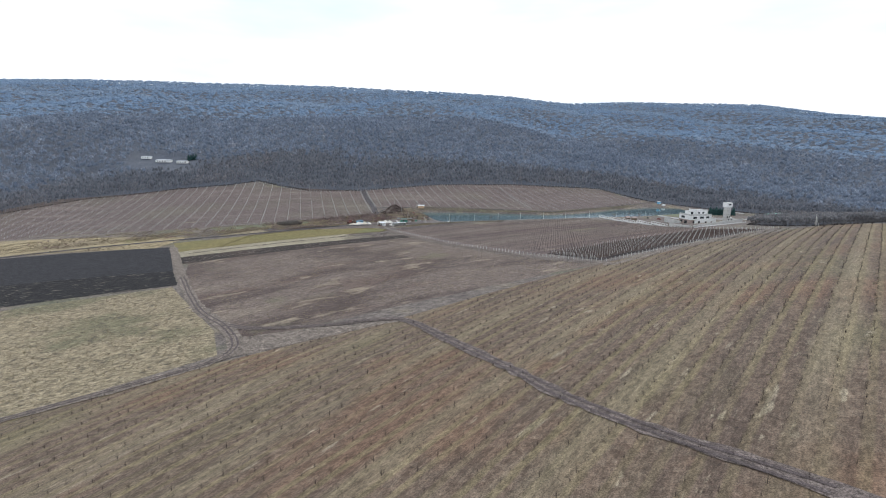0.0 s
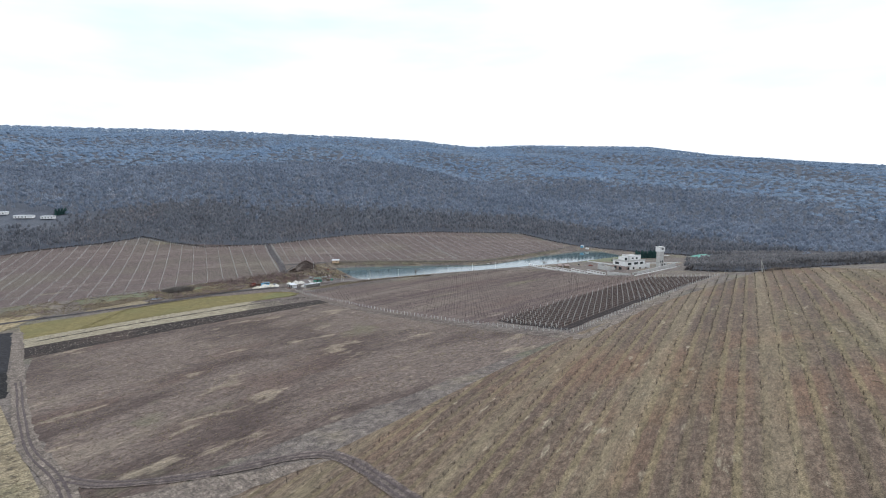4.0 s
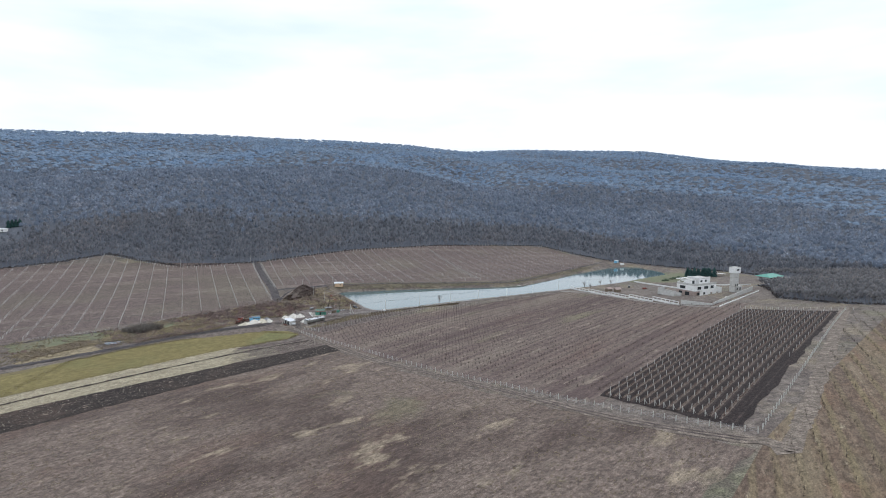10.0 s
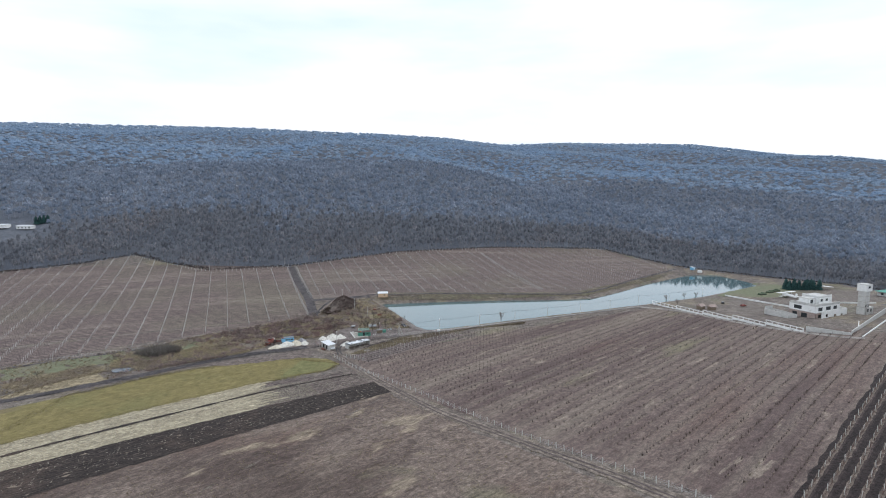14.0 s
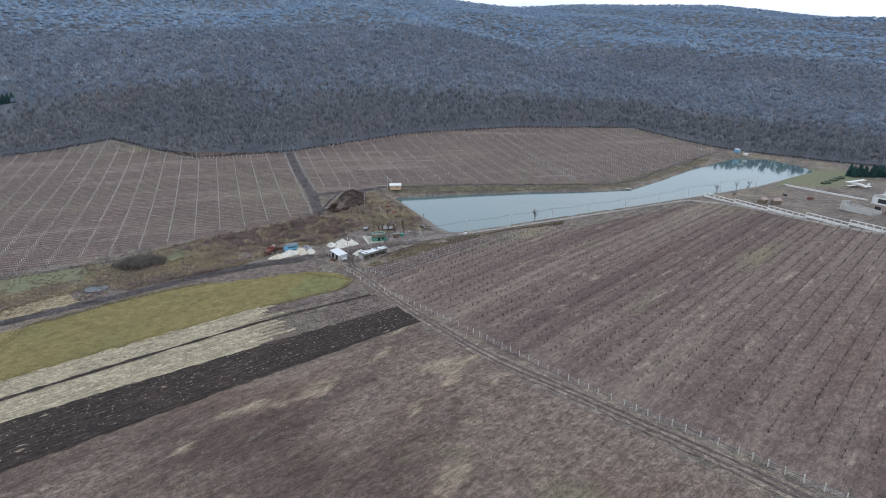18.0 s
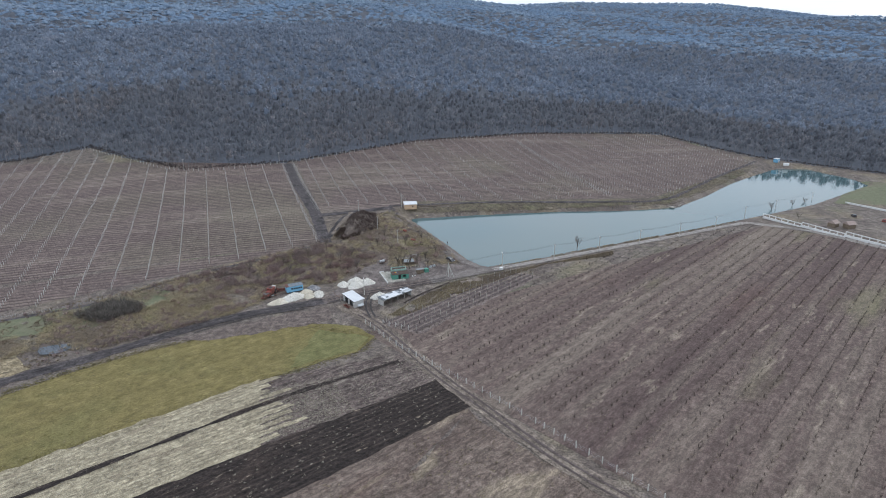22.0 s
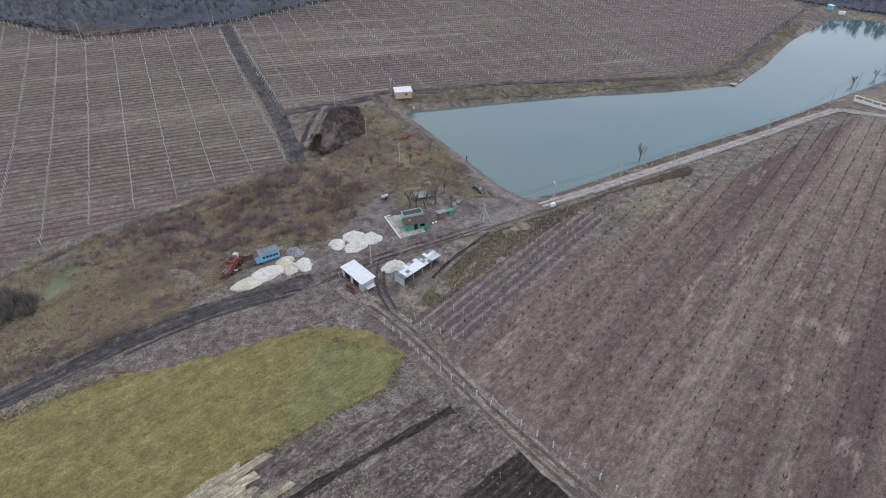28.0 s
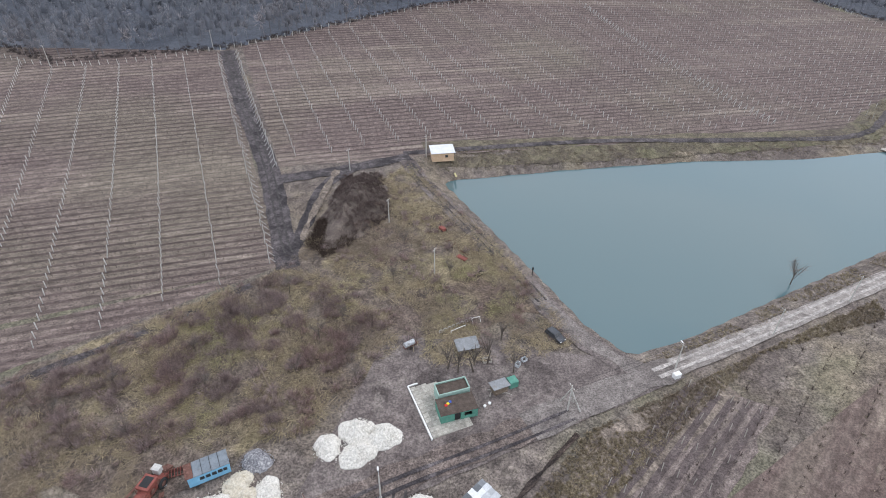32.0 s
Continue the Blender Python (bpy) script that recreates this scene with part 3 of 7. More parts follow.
gx = axis_steps(-430, 400, 3.0, 8.0, -60, 296, -4600, 4600)
gy = axis_steps(-560, 420, 3.0, 8.0, -30, 232, -2500, 4300)
mx, my = np.meshgrid(gx, gy)
me = from_arrays("ground", np.stack([mx, my, height(mx, my)], -1).reshape(-1, 3), grid_faces(len(gx), len(gy)))
me.materials.append(M_meadow)
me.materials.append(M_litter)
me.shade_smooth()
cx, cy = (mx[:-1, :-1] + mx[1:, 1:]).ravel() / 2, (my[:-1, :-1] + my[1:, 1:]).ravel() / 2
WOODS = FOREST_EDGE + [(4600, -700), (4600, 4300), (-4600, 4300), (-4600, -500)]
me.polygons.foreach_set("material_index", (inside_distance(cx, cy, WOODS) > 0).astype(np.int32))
ground = tagged(new("ground", me), "brown winter meadow ground rising to a wooded hill", "ground", kind="structure")

# water
m = bpy.data.materials.new("pond_water")
m.use_nodes = True
b = m.node_tree.nodes["Principled BSDF"]
b.inputs["Base Color"].default_value = (0.088, 0.148, 0.16, 1)
b.inputs["Roughness"].default_value, b.inputs["IOR"].default_value = 0.07, 1.6
wv = noise_node(m.node_tree, m.node_tree.nodes.new("ShaderNodeTexCoord").outputs["Object"], 0.6, 4.0)
wb = m.node_tree.nodes.new("ShaderNodeBump")
wb.inputs["Strength"].default_value, wb.inputs["Distance"].default_value = 0.06, 0.05
m.node_tree.links.new(wv, wb.inputs["Height"])
m.node_tree.links.new(wb.outputs[0], b.inputs["Normal"])
M_water = m
bm = bmesh.new()
wx, wy = np.array(LAKE).mean(0)
bm.faces.new([bm.verts.new((wx + (x - wx) * 1.0, wy + (y - wy) * 1.0, 0.0)) for x, y in LAKE])
bmesh.ops.triangulate(bm, faces=bm.faces)
me = bpy.data.meshes.new("water")
bm.to_mesh(me)
me.materials.append(M_water)
water = tagged(new("water", me), "calm blue-grey water of a long fish pond", "pond", kind="structure")

# fields
sheet("field_brown", [(-108, -252), (-20, -352), (112, -252), (-11, -104)], M_brown, 0.05, ragged=1.5, label="brown dry grass field with pale tufts", category="field")
sheet("field_brown_side", [(-140, -196), (-108, -252), (-11, -104), (-12, -102)], M_brown, 0.05, label="brown dry grass field beside black ploughland", category="field")
sheet("field_plough", [(-143, -198), (-9.5, -101.5), (-18.5, -89), (-158, -176)], M_plough, 0.1, step=2.5, ragged=0.5, label="freshly ploughed black earth strip", category="field")
sheet("field_stubble", [(-158, -176), (-60, -115), (-69, -86), (-172, -158)], M_beige, 0.085, step=2.5, ragged=0.7, label="pale beige maize stubble strip", category="field")
sheet("field_tilled", [(-60, -115), (-18.5, -89), (-30, -74), (-69, -86)], M_mixed, 0.08, step=2.5, ragged=1.0, label="brown tilled soil with pale stubble", category="field")
rg = random.Random(17)
for k in range(11):
    # the stubble runs out row by row into the tilled end
    a = np.array([-60.5, -114.0]) + (np.array([-69.0, -86.5]) - np.array([-60.5, -114.0])) * (k + 0.5) / 11
    d = np.array([0.845, 0.535]) * rg.choice((3, 6, 9, 13, 5))
    w = np.array([-0.535, 0.845]) * 1.1
    sheet("stubble_strip", [tuple(a - w - d * 0.3), tuple(a - w * 0.7 + d), tuple(a + w * 0.7 + d * 0.9), tuple(a + w - d * 0.3)], M_beige, 0.125, step=1.6, ragged=0.35, label="ragged end of a stubble row", category="field")
sheet("verge_rank", [(-30, -47), (-12, -20), (14, -7.5), (18, -12)], M_vergetrack, 0.1, step=2.5, ragged=1.0, label="rank straw grass below the gravel road", category="grass")
strip_sheet("field_green", [(-172, -158), (-140, -136), (-118, -120.5), (-92, -103), (-66, -85), (-43, -71.5)], [(-198, -125), (-146.6, -94.5), (-121, -75), (-90, -58.5), (-66, -53.5), (-47, -54.5), (-39, -63)], M_green, 0.07, label="yellow-green grass field", category="field")
sheet("field_mud", [(-108, -62), (-58, -39), (-55, -50), (-88, -62)], M_path, 0.11, step=3.5, ragged=1.6, label="bare purplish mud beside the track", category="ground")
sheet("field_green_end", [(-62, -80), (-44, -71.5), (-40, -63), (-58, -57)], M_fresh, 0.12, step=2.5, ragged=1.0, label="mown green grass corner", category="field")
sheet("field_black_clods", [(-560, -430), (-560, -312), (-137, -217), (-111, -253)], M_clods, 0.1, ragged=0.8, label="black clods with straw on ploughland", category="field")
sheet("field_black_block", [(-560, -312), (-560, -205), (-190, -140), (-137, -217)], M_tilth, 0.1, label="large black ploughed field", category="field")
sheet("field_straw", [(-420, -480), (-420, -402), (-111, -257), (-42, -335)], M_dry, 0.08, label="straw-coloured dry grass field", category="field")
sheet("field_straw_end", [(-330, -420), (-42, -335), (-24, -364), (-90, -430)], M_dry, 0.07, label="straw-coloured dry grass corner", category="field")
sheet("track_junction", [(-21, -369), (-27, -347), (2, -340), (34, -338)], M_vergetrack, 0.12, step=3.0, ragged=1.2, label="pale bare earth where the tracks meet", category="ground")
sheet("field_tan", [(-560, -185), (-200, -142), (-200, -100), (-560, -80)], M_tanstrip, 0.07, label="tan grass strip", category="field")
sheet("field_young", [(-42, -60), (88, -206), (238, -46), (150, 52)], M_young, 0.06, step=4.0, label="purplish brown soil with young fruit trees", category="orchard")
sheet("field_black_vines", [(90, -198), (116, -238), (250, -104), (222, -66)], M_black, 0.1, ragged=0.8, label="black tilled soil between vine rows", category="vineyard")
sheet("field_orchard", [(-160, -640), (300, -640), (300, -90), (118, -246)], M_orchard, 0.05, label="brown striped ground of a young orchard", category="orchard")
sheet("field_orchard_side", [(-160, -640), (118, -246), (30, -338), (-66, -402)], M_orchard, 0.05, label="brown ground of a young orchard", category="orchard")
sheet("field_vines_west", [(-376, -75), (-74, 28), (-126, 166), (-376, 168)], M_vine, 0.06, label="striped soil of a trellised vineyard", category="vineyard")
sheet("field_vines_side", [(-560, -100), (-376, -86), (-376, 168), (-505, 100)], M_vine, 0.06, label="striped soil of a trellised vineyard", category="vineyard")
sheet("field_vines_foot", [(-376, -86), (-222, -63), (-124, -6), (-74, 28)], M_vine, 0.055, label="striped soil at the vineyard foot", category="vineyard")
sheet("field_vines_top", [(-120, 172), (186, 304), (70, 283), (-38, 238)], M_vine, 0.055, label="striped soil below the woods", category="vineyard")
sheet("trellis_plot_soil", [(-38, -54), (10, -8), (23, -15), (-25, -62)], M_plot, 0.09, step=3.0, ragged=0.8, label="striped soil of a small trellis plot", category="vineyard")
sheet("bank_far", [(-36, 78), (118, 99), (110, 108), (-42, 92)], M_bank, 0.09, step=3.5, ragged=0.8, label="greenish-brown grass bank of the pond", category="bank")
sheet("bank_far_end", [(118, 99), (214, 190), (222, 206), (110, 108)], M_bank, 0.09, step=3.5, ragged=0.8, label="greenish-brown grass bank of the pond", category="bank")
sheet("field_vines_east", [(-84, 75), (132, 112), (186, 304), (-120, 172)], M_vine, 0.06, label="striped soil of a trellised vineyard", category="vineyard")
sheet("field_vines_far", [(132, 112), (228, 204), (232, 240), (186, 304)], M_vine, 0.06, label="striped soil of a trellised vineyard", category="vineyard")

sheet("verge_straw", [(-130, -42), (-104, -25), (-93, -37), (-114, -57)], M_dry, 0.095, step=3.0, ragged=2.0, label="flattened straw-coloured grass beside the thicket", category="grass")
sheet("verge_straw", [(-178, -92), (-152, -66), (-142, -76), (-166, -99)], M_dry, 0.095, step=3.0, ragged=2.0, label="pale straw grass round the pool", category="grass")
sheet("verge_green", [(-204, -60), (-150, -34), (-138, -46), (-190, -74)], M_lawn, 0.1, step=4.0, ragged=2.0, label="dull green grass below the vineyard fence", category="grass")
sheet("verge_green_side", [(-158, -41), (-126, -20), (-114, -33), (-140, -53)], M_lawn, 0.1, step=3.5, ragged=1.6, label="dull green grass beside the thicket", category="grass")

sheet("scrub_ground", [(-124, -9), (-75, 26), (-44, 1), (-84, -35)], M_scrubsoil, 0.08, step=3.5, ragged=2.0, label="dark brown soil under the bramble scrub", category="ground")
sheet("scrub_ground_bank", [(-75, 26), (-47, 76), (-14, 12), (-44, 1)], M_scrubsoil, 0.075, step=3.5, ragged=1.8, label="dark brown soil under dead grass", category="ground")
for k in range(6):
    # dark rows of the small trellis plot
    a = np.array([-37.0, -53.6]) + np.array([0.86, -0.51]) * (k * 2.4 + 0.3)
    ribbon("plot_row", [tuple(a), tuple(a + np.array([0.72, 0.694]) * 32), tuple(a + np.array([0.72, 0.694]) * 64)], 1.15, M_darkrow, 0.17, across=3, ragged=0.16, step=2.0, label="dark tilled row of the small trellis plot", category="vineyard")

# tracks
M_yardroad = surface("dusty_yard_road", [(0.135, 0.117, 0.11), (0.19, 0.168, 0.157), (0.25, 0.226, 0.21)], 0.6, layers=[("MIX", (0.11, 0.094, 0.089), 0.15, 0.5, 0.62, 0.7)], bump=0.3, grain=0.4, patchy=0.25)
ribbon("track_dark", [(-560, -240), (-320, -158), (-187, -105), (-137, -78), (-116, -64), (-91, -47), (-61, -35)], 5.0, M_track, 0.16, ragged=0.12, label="muddy dark earth track", category="track")
ribbon("track_fence", [(-54, -38), (-38, -56), (-20, -84), (-8, -101), (12, -128), (33, -151), (54, -175), (72, -199), (90, -223), (116, -248), (128, -244), (252, -105), (262, -100)], 5.0, M_vergetrack, 0.12, ragged=0.1, label="brown farm track beside a fence", category="track")
ribbon("road_lake", [(142, 57), (120, 47), (98, 36), (68, 22), (42, 10), (18, -0.5), (6, -5.6)], 4.4, M_gravelroad, 0.2, ragged=0.06, label="pale gravel road along the pond", category="road")
ribbon("track_bank", [(3, -7), (-9, 5), (-17, 22), (-28, 44), (-38, 63), (-46, 80)], 5.4, M_yard, 0.2, ragged=0.1, label="wheel-rutted track on the pond bank", category="track")
ribbon("road_yard", [(8, -4.8), (-2, -9), (-13, -13.8), (-22, -18)], 5.4, M_yardroad, 0.25, ragged=0.1, label="pale dusty mouth of the gravel road", category="road")
ribbon("road_bank", [(3, -7), (-5, 0.5), (-11, 9), (-16, 19)], 3.4, M_yardroad, 0.24, ragged=0.15, label="pale dusty start of the bank track", category="road")
ribbon("track_vines", [(-125, 167), (-106, 118), (-88, 76), (-78, 46), (-72, 27)], 6.0, M_track, 0.18, ragged=0.05, label="dark track between the vine plots", category="track")
ribbon("track_foot", [(-206, -59), (-168, -42.5), (-146, -32.5), (-122, -10), (-98, 6), (-79, 21)], 1.7, M_track, 0.17, across=3, ragged=0.25, label="dark narrow track along the vineyard foot", category="track")
ribbon("track_turn", [(-87, 66), (-66, 73), (-45, 82)], 4.5, M_track, 0.2, ragged=0.1, label="dark track turning to the hut", category="track")
ribbon("track_bend", [(-60, 76), (-69, 64), (-71, 46), (-73, 28)], 3.5, M_track, 0.19, ragged=0.1, label="dark looping track", category="track")
ribbon("track_orchard", [(-41, -329), (-25, -336), (0, -338), (25, -335), (37, -342), (54, -367), (72, -394), (84, -414), (97, -431), (118, -455), (140, -490)], 3.8, M_path, 0.2, ragged=0.14, label="brown rutted track through the orchard", category="track")
ribbon("track_field", [(-186, -142), (-120, -234), (-70, -300), (-40, -331), (-24, -352), (-21, -365), (-28, -376), (-66, -404), (-110, -430)], 5.4, M_vergetrack, 0.22, ragged=0.12, label="winding brown field track", category="track")
ribbon("track_yard", [(-13, -14.5), (-28, -20.5), (-45, -27.5), (-60, -34.5)], 5.0, M_path, 0.22, ragged=0.14, label="muddy track across the yard", category="track")
ribbon("ditch_dark", [(-160, -164), (-92, -117), (-60, -95), (-30, -78.5)], 1.5, M_plough, 0.2, across=3, ragged=0.35, label="dark furrow across the stubble", category="furrow")
# laid flat: the ditch's shadow is part of the dark earth colour
ribbon("ditch_yard", [(-31, -38), (-25, -30.4), (-13.8, -19.5)], 0.8, M_plough, 0.2, across=3, ragged=0.4, label="dark brown drainage ditch beside the patched shed, shadow painted in", category="ditch")
ribbon("track_villa", [(142, 57), (165, 40), (178, 12), (190, -14), (206, -42), (216, -52)], 4.2, M_gravelroad, 0.2, ragged=0.08, label="pale gravel drive outside the white fence", category="road")
ribbon("bank_track", [(-47, 84), (-25, 88), (20, 95), (70, 98), (112, 103), (138, 124), (176, 165), (235, 222)], 2.6, M_track, 0.2, ragged=0.12, label="dark track on the far pond bank", category="track")


def ruts(name, points, apart, wide, material, lift, label):
    """Two wheel ruts along a track."""
    line = smooth_line(points, 3.0)
    tan = np.gradient(line, axis=0)
    side = np.stack([-tan[:, 1], tan[:, 0]], -1) / np.linalg.norm(tan, axis=1)[:, None]
    for k in (-0.5, 0.5):
        wob = np.sin(np.arange(len(line)) * 0.37 + k) * 0.12
        ribbon(name, list(map(tuple, (line + side * (k * apart + wob)[:, None])[::2])), wide, material, lift, across=3, ragged=0.16, label=label, category="wheel rut")


M_rut = surface("wet_wheel_rut", [(0.03, 0.026, 0.027), (0.05, 0.044, 0.045), (0.085, 0.075, 0.073)], 0.9, rough=0.7, bump=0.4, grain=0.4)
M_dust = surface("dusty_wheel_rut", [(0.29, 0.265, 0.247), (0.37, 0.343, 0.322), (0.46, 0.43, 0.405)], 0.9, bump=0.2, grain=0.35, patchy=0.25)
ruts("rut_lake", [(141, 56.5), (120, 47), (98, 36), (68, 22), (42, 10), (18, -0.5), (4, -6.5)], 1.9, 0.7, M_dust, 0.27, "pale dusty wheel rut")
ruts("rut_dark", [(-330, -160), (-187, -105), (-137, -78), (-116, -64), (-91, -47), (-61, -35)], 1.9, 0.6, M_rut, 0.24, "wet dark wheel rut")
ruts("rut_dark_side", [(-100, -56), (-84, -46.5), (-62, -38.5)], 1.8, 0.5, M_rut, 0.24, "wet dark wheel rut")
ruts("rut_bank", [(-14, 15), (-19, 26), (-28, 44), (-38, 63), (-46, 80)], 1.9, 0.6, M_rut, 0.28, "dark wheel rut on the bank")
ruts("rut_fence", [(-46, -46), (-38, -56), (-20, -84), (-8, -101), (12, -128), (33, -151), (54, -175), (72, -199), (90, -223), (113, -246)], 1.8, 0.6, M_darkrow, 0.2, "dark wheel rut of the farm track")
ruts("rut_orchard", [(-41, -329), (-25, -336), (0, -338), (25, -335), (37, -342), (54, -367), (72, -394), (84, -414), (97, -431), (118, -455)], 1.7, 0.7, M_darkrow, 0.28, "dark wheel rut through the orchard")
ruts("rut_field", [(-120, -234), (-70, -300), (-40, -331), (-24, -352), (-21, -365), (-28, -376), (-66, -404)], 1.7, 0.7, M_darkrow, 0.3, "dark wheel rut of the field track")
ruts("rut_vines", [(-123, 162), (-106, 118), (-88, 76), (-78, 46), (-72, 30)], 1.8, 0.5, M_rut, 0.26, "dark wheel rut between the vine plots")
ruts("rut_yard", [(-59, -35.5), (-45, -28.5), (-28, -21.5), (-14, -15.5)], 1.9, 0.6, M_track, 0.3, "dark wheel rut across the yard")
ruts("rut_shed", [(-43.5, -29), (-44, -40), (-40, -52)], 1.7, 0.5, M_rut, 0.26, "dark wheel rut beside the store shed")
sheet("villa_grounds", [(160, 50), (206, -38), (285, 30), (262, 120)], M_meadow, 0.1, ragged=1.0, label="bare brown grounds of the villa", category="ground")
sheet("villa_lawn", [(215, 96), (262, 86), (300, 138), (276, 166)], M_lawn, 0.16, ragged=1.0, label="green lawn behind the pond end", category="lawn")
sheet("yard", [(-63, -39), (9, -7.5), (7, -3.8), (-47, 5)], M_yard, 0.14, step=3.0, ragged=0.9, label="muddy grey yard", category="yard")


# ---- helpers for things ----
def ground_z(x, y):
    return float(height(x, y))


def thing(name, x, y, turn, label, category, group="", z=None, sink=0.0):
    ob = new(name)
    ob.empty_display_size = 0.5
    ob.matrix_world = pose(x, y, (ground_z(x, y) if z is None else z) - sink, 0, 0, turn)
    return tagged(ob, label, category, group)


def part(name, bm, material, parent, label=""):
    me = bpy.data.meshes.new(name)
    bm.to_mesh(me)
    bm.free()
    me.materials.append(material)
    ob = new(name, me)
    ob.parent = parent
    return tagged(ob, label) if label else ob


def box(bm, centre, size, turn=(0, 0, 0), bevel=0.0, taper=1.0):
    r = bmesh.ops.create_cube(bm, size=1.0)
    vs = r["verts"]
    for v in vs:
        k = taper if v.co.z > 0 else 1.0
        v.co = Vector((v.co.x * size[0] * k, v.co.y * size[1] * k, v.co.z * size[2]))
    if bevel:
        es = list({e for v in vs for e in v.link_edges})
        made = bmesh.ops.bevel(bm, geom=es, offset=bevel, segments=1, affect="EDGES")
        vs = made["verts"]
    m = pose(*centre, *turn)
    for v in set(vs):
        v.co = m @ v.co
    return bm


def rod(bm, a, b, r0, r1=None, sides=8):
    a, b = Vector(a), Vector(b)
    d = b - a
    made = bmesh.ops.create_cone(bm, cap_ends=True, segments=sides, radius1=r0, radius2=r0 if r1 is None else r1, depth=d.length)
    m = Matrix.Translation((a + b) / 2) @ d.to_track_quat("Z", "Y").to_matrix().to_4x4()
    for v in made["verts"]:
        v.co = m @ v.co
    return bm


def ring(bm, centre, radius, tube, turn=(0, 0, 0), n=16, k=6):
    m = pose(*centre, *turn)
    rows = [[bm.verts.new(m @ Vector(((radius + tube * math.cos(b)) * math.cos(a), (radius + tube * math.cos(b)) * math.sin(a), tube * math.sin(b))))
             for b in [2 * math.pi * j / k for j in range(k)]] for a in [2 * math.pi * i / n for i in range(n)]]
    for i in range(n):
        for j in range(k):
            bm.faces.new((rows[i][j], rows[(i + 1) % n][j], rows[(i + 1) % n][(j + 1) % k], rows[i][(j + 1) % k]))
    return bm


def B():
    return bmesh.new()


def one(name, bm, material, x, y, turn, label, category, group="", z=None, smooth=False):
    """A thing of one mesh."""
    me = bpy.data.meshes.new(name)
    bm.to_mesh(me)
    bm.free()
    me.materials.append(material)
    if smooth:
        me.shade_smooth()
    ob = new(name, me)
    ob.matrix_world = pose(x, y, ground_z(x, y) if z is None else z, 0, 0, turn)
    return tagged(ob, label, category, group)


def wall_with_holes(bm, length, tall, thick, holes, x0=0.0, y0=0.0, z0=0.0):
    """A wall along +x from (x0, y0, z0); holes: rows of (from, to, sill, head). Built as blocks round the openings."""
    cuts = sorted({0.0, length, *[h[0] for h in holes], *[h[1] for h in holes]})
    for a, b in zip(cuts, cuts[1:]):
        inside = [h for h in holes if h[0] <= a + 1e-6 and h[1] >= b - 1e-6]
        spans = [(0.0, tall)]
        for h in inside:
            spans = [s for lo, hi in spans for s in ((lo, min(hi, h[2])), (max(lo, h[3]), hi)) if s[1] - s[0] > 0.01]
        for lo, hi in spans:
            box(bm, (x0 + (a + b) / 2, y0, z0 + (lo + hi) / 2), (b - a, thick, hi - lo))
    bmesh.ops.remove_doubles(bm, verts=bm.verts, dist=0.001)
    return bm


# ---- the farmyard ----
w = thing("site_wagon", -73.9, -25.4, 27, "light blue wooden site wagon with a grey roof", "wagon")
bm = wall_with_holes(B(), 6.2, 2.2, 0.08, [(1.7, 2.4, 0.9, 1.6), (2.6, 3.3, 0.9, 1.6), (3.5, 4.2, 0.9, 1.6), (4.4, 5.1, 0.9, 1.6), (5.2, 5.8, 0.9, 1.6)], -3.1, -1.3, 0.35)
box(bm, (0, 1.3, 1.45), (6.2, 0.08, 2.2))
box(bm, (3.06, 0, 1.45), (0.08, 2.52, 2.2))
box(bm, (-3.06, 0, 1.45), (0.08, 2.52, 2.2))
box(bm, (0, 0, 0.36), (6.04, 2.5, 0.1))
part("body", bm, M_blue, w)
part("roof", box(B(), (0.55, 0, 2.64), (5.3, 2.9, 0.12), (3, 0, 0), 0.03), M_greyroof, w, "grey felt roof")
part("roof_panel", box(B(), (-2.75, 0, 2.66), (1.2, 2.86, 0.1), (3, 0, 0), 0.02), M_rust, w, "rusty brown roof panel")
for k, sx in enumerate((-0.8, 0.5, 1.8)):
    part("roof_seam", box(B(), (sx, 0, 2.72), (0.06, 2.88, 0.05), (3, 0, 0)), M_dark, w)
for a, b2 in ((1.7, 2.4), (2.6, 3.3), (3.5, 4.2), (4.4, 5.1), (5.2, 5.8)):
    win = part("window", box(B(), (-3.1 + (a + b2) / 2, -1.3, 1.6), (b2 - a - 0.1, 0.03, 0.6)), M_glass, w)
    part("window_frame", wall_with_holes(B(), b2 - a, 0.7, 0.1, [(0.06, b2 - a - 0.06, 0.06, 0.64)], -3.1 + a, -1.3, 1.25), M_dark, win)
for sx in (-2.1, 2.1):
    for sy in (-1.05, 1.05):
        wh = part("wheel", rod(B(), (sx, sy - 0.12, 0.3), (sx, sy + 0.12, 0.3), 0.36, sides=14), M_tyre, w)

h = thing("combine_wreck", -82.0, -28.6, 75, "rusty red dismantled combine harvester beside the wagon", "harvester")
h.scale = (1.2, 1.2, 1.15)
part("chassis", box(box(B(), (0, 0, 0.9), (5.6, 1.5, 0.5), bevel=0.06), (-0.6, 0, 1.5), (2.6, 1.4, 0.9), (0, -6, 0), bevel=0.08), M_redpaint, h)
part("cab", box(box(B(), (2.5, 0.4, 1.65), (0.9, 1.1, 1.0), bevel=0.08, taper=0.9), (2.5, 0.4, 2.2), (0.95, 1.15, 0.07), bevel=0.03), M_concrete, h, "dirty white driver cab")
part("cab_window", box(B(), (2.94, 0.4, 1.75), (0.04, 0.8, 0.5)), M_glass, h)
part("grain_tank", box(B(), (0.2, 0, 2.15), (1.9, 1.6, 0.9), bevel=0.06, taper=1.15), M_redpaint, h)
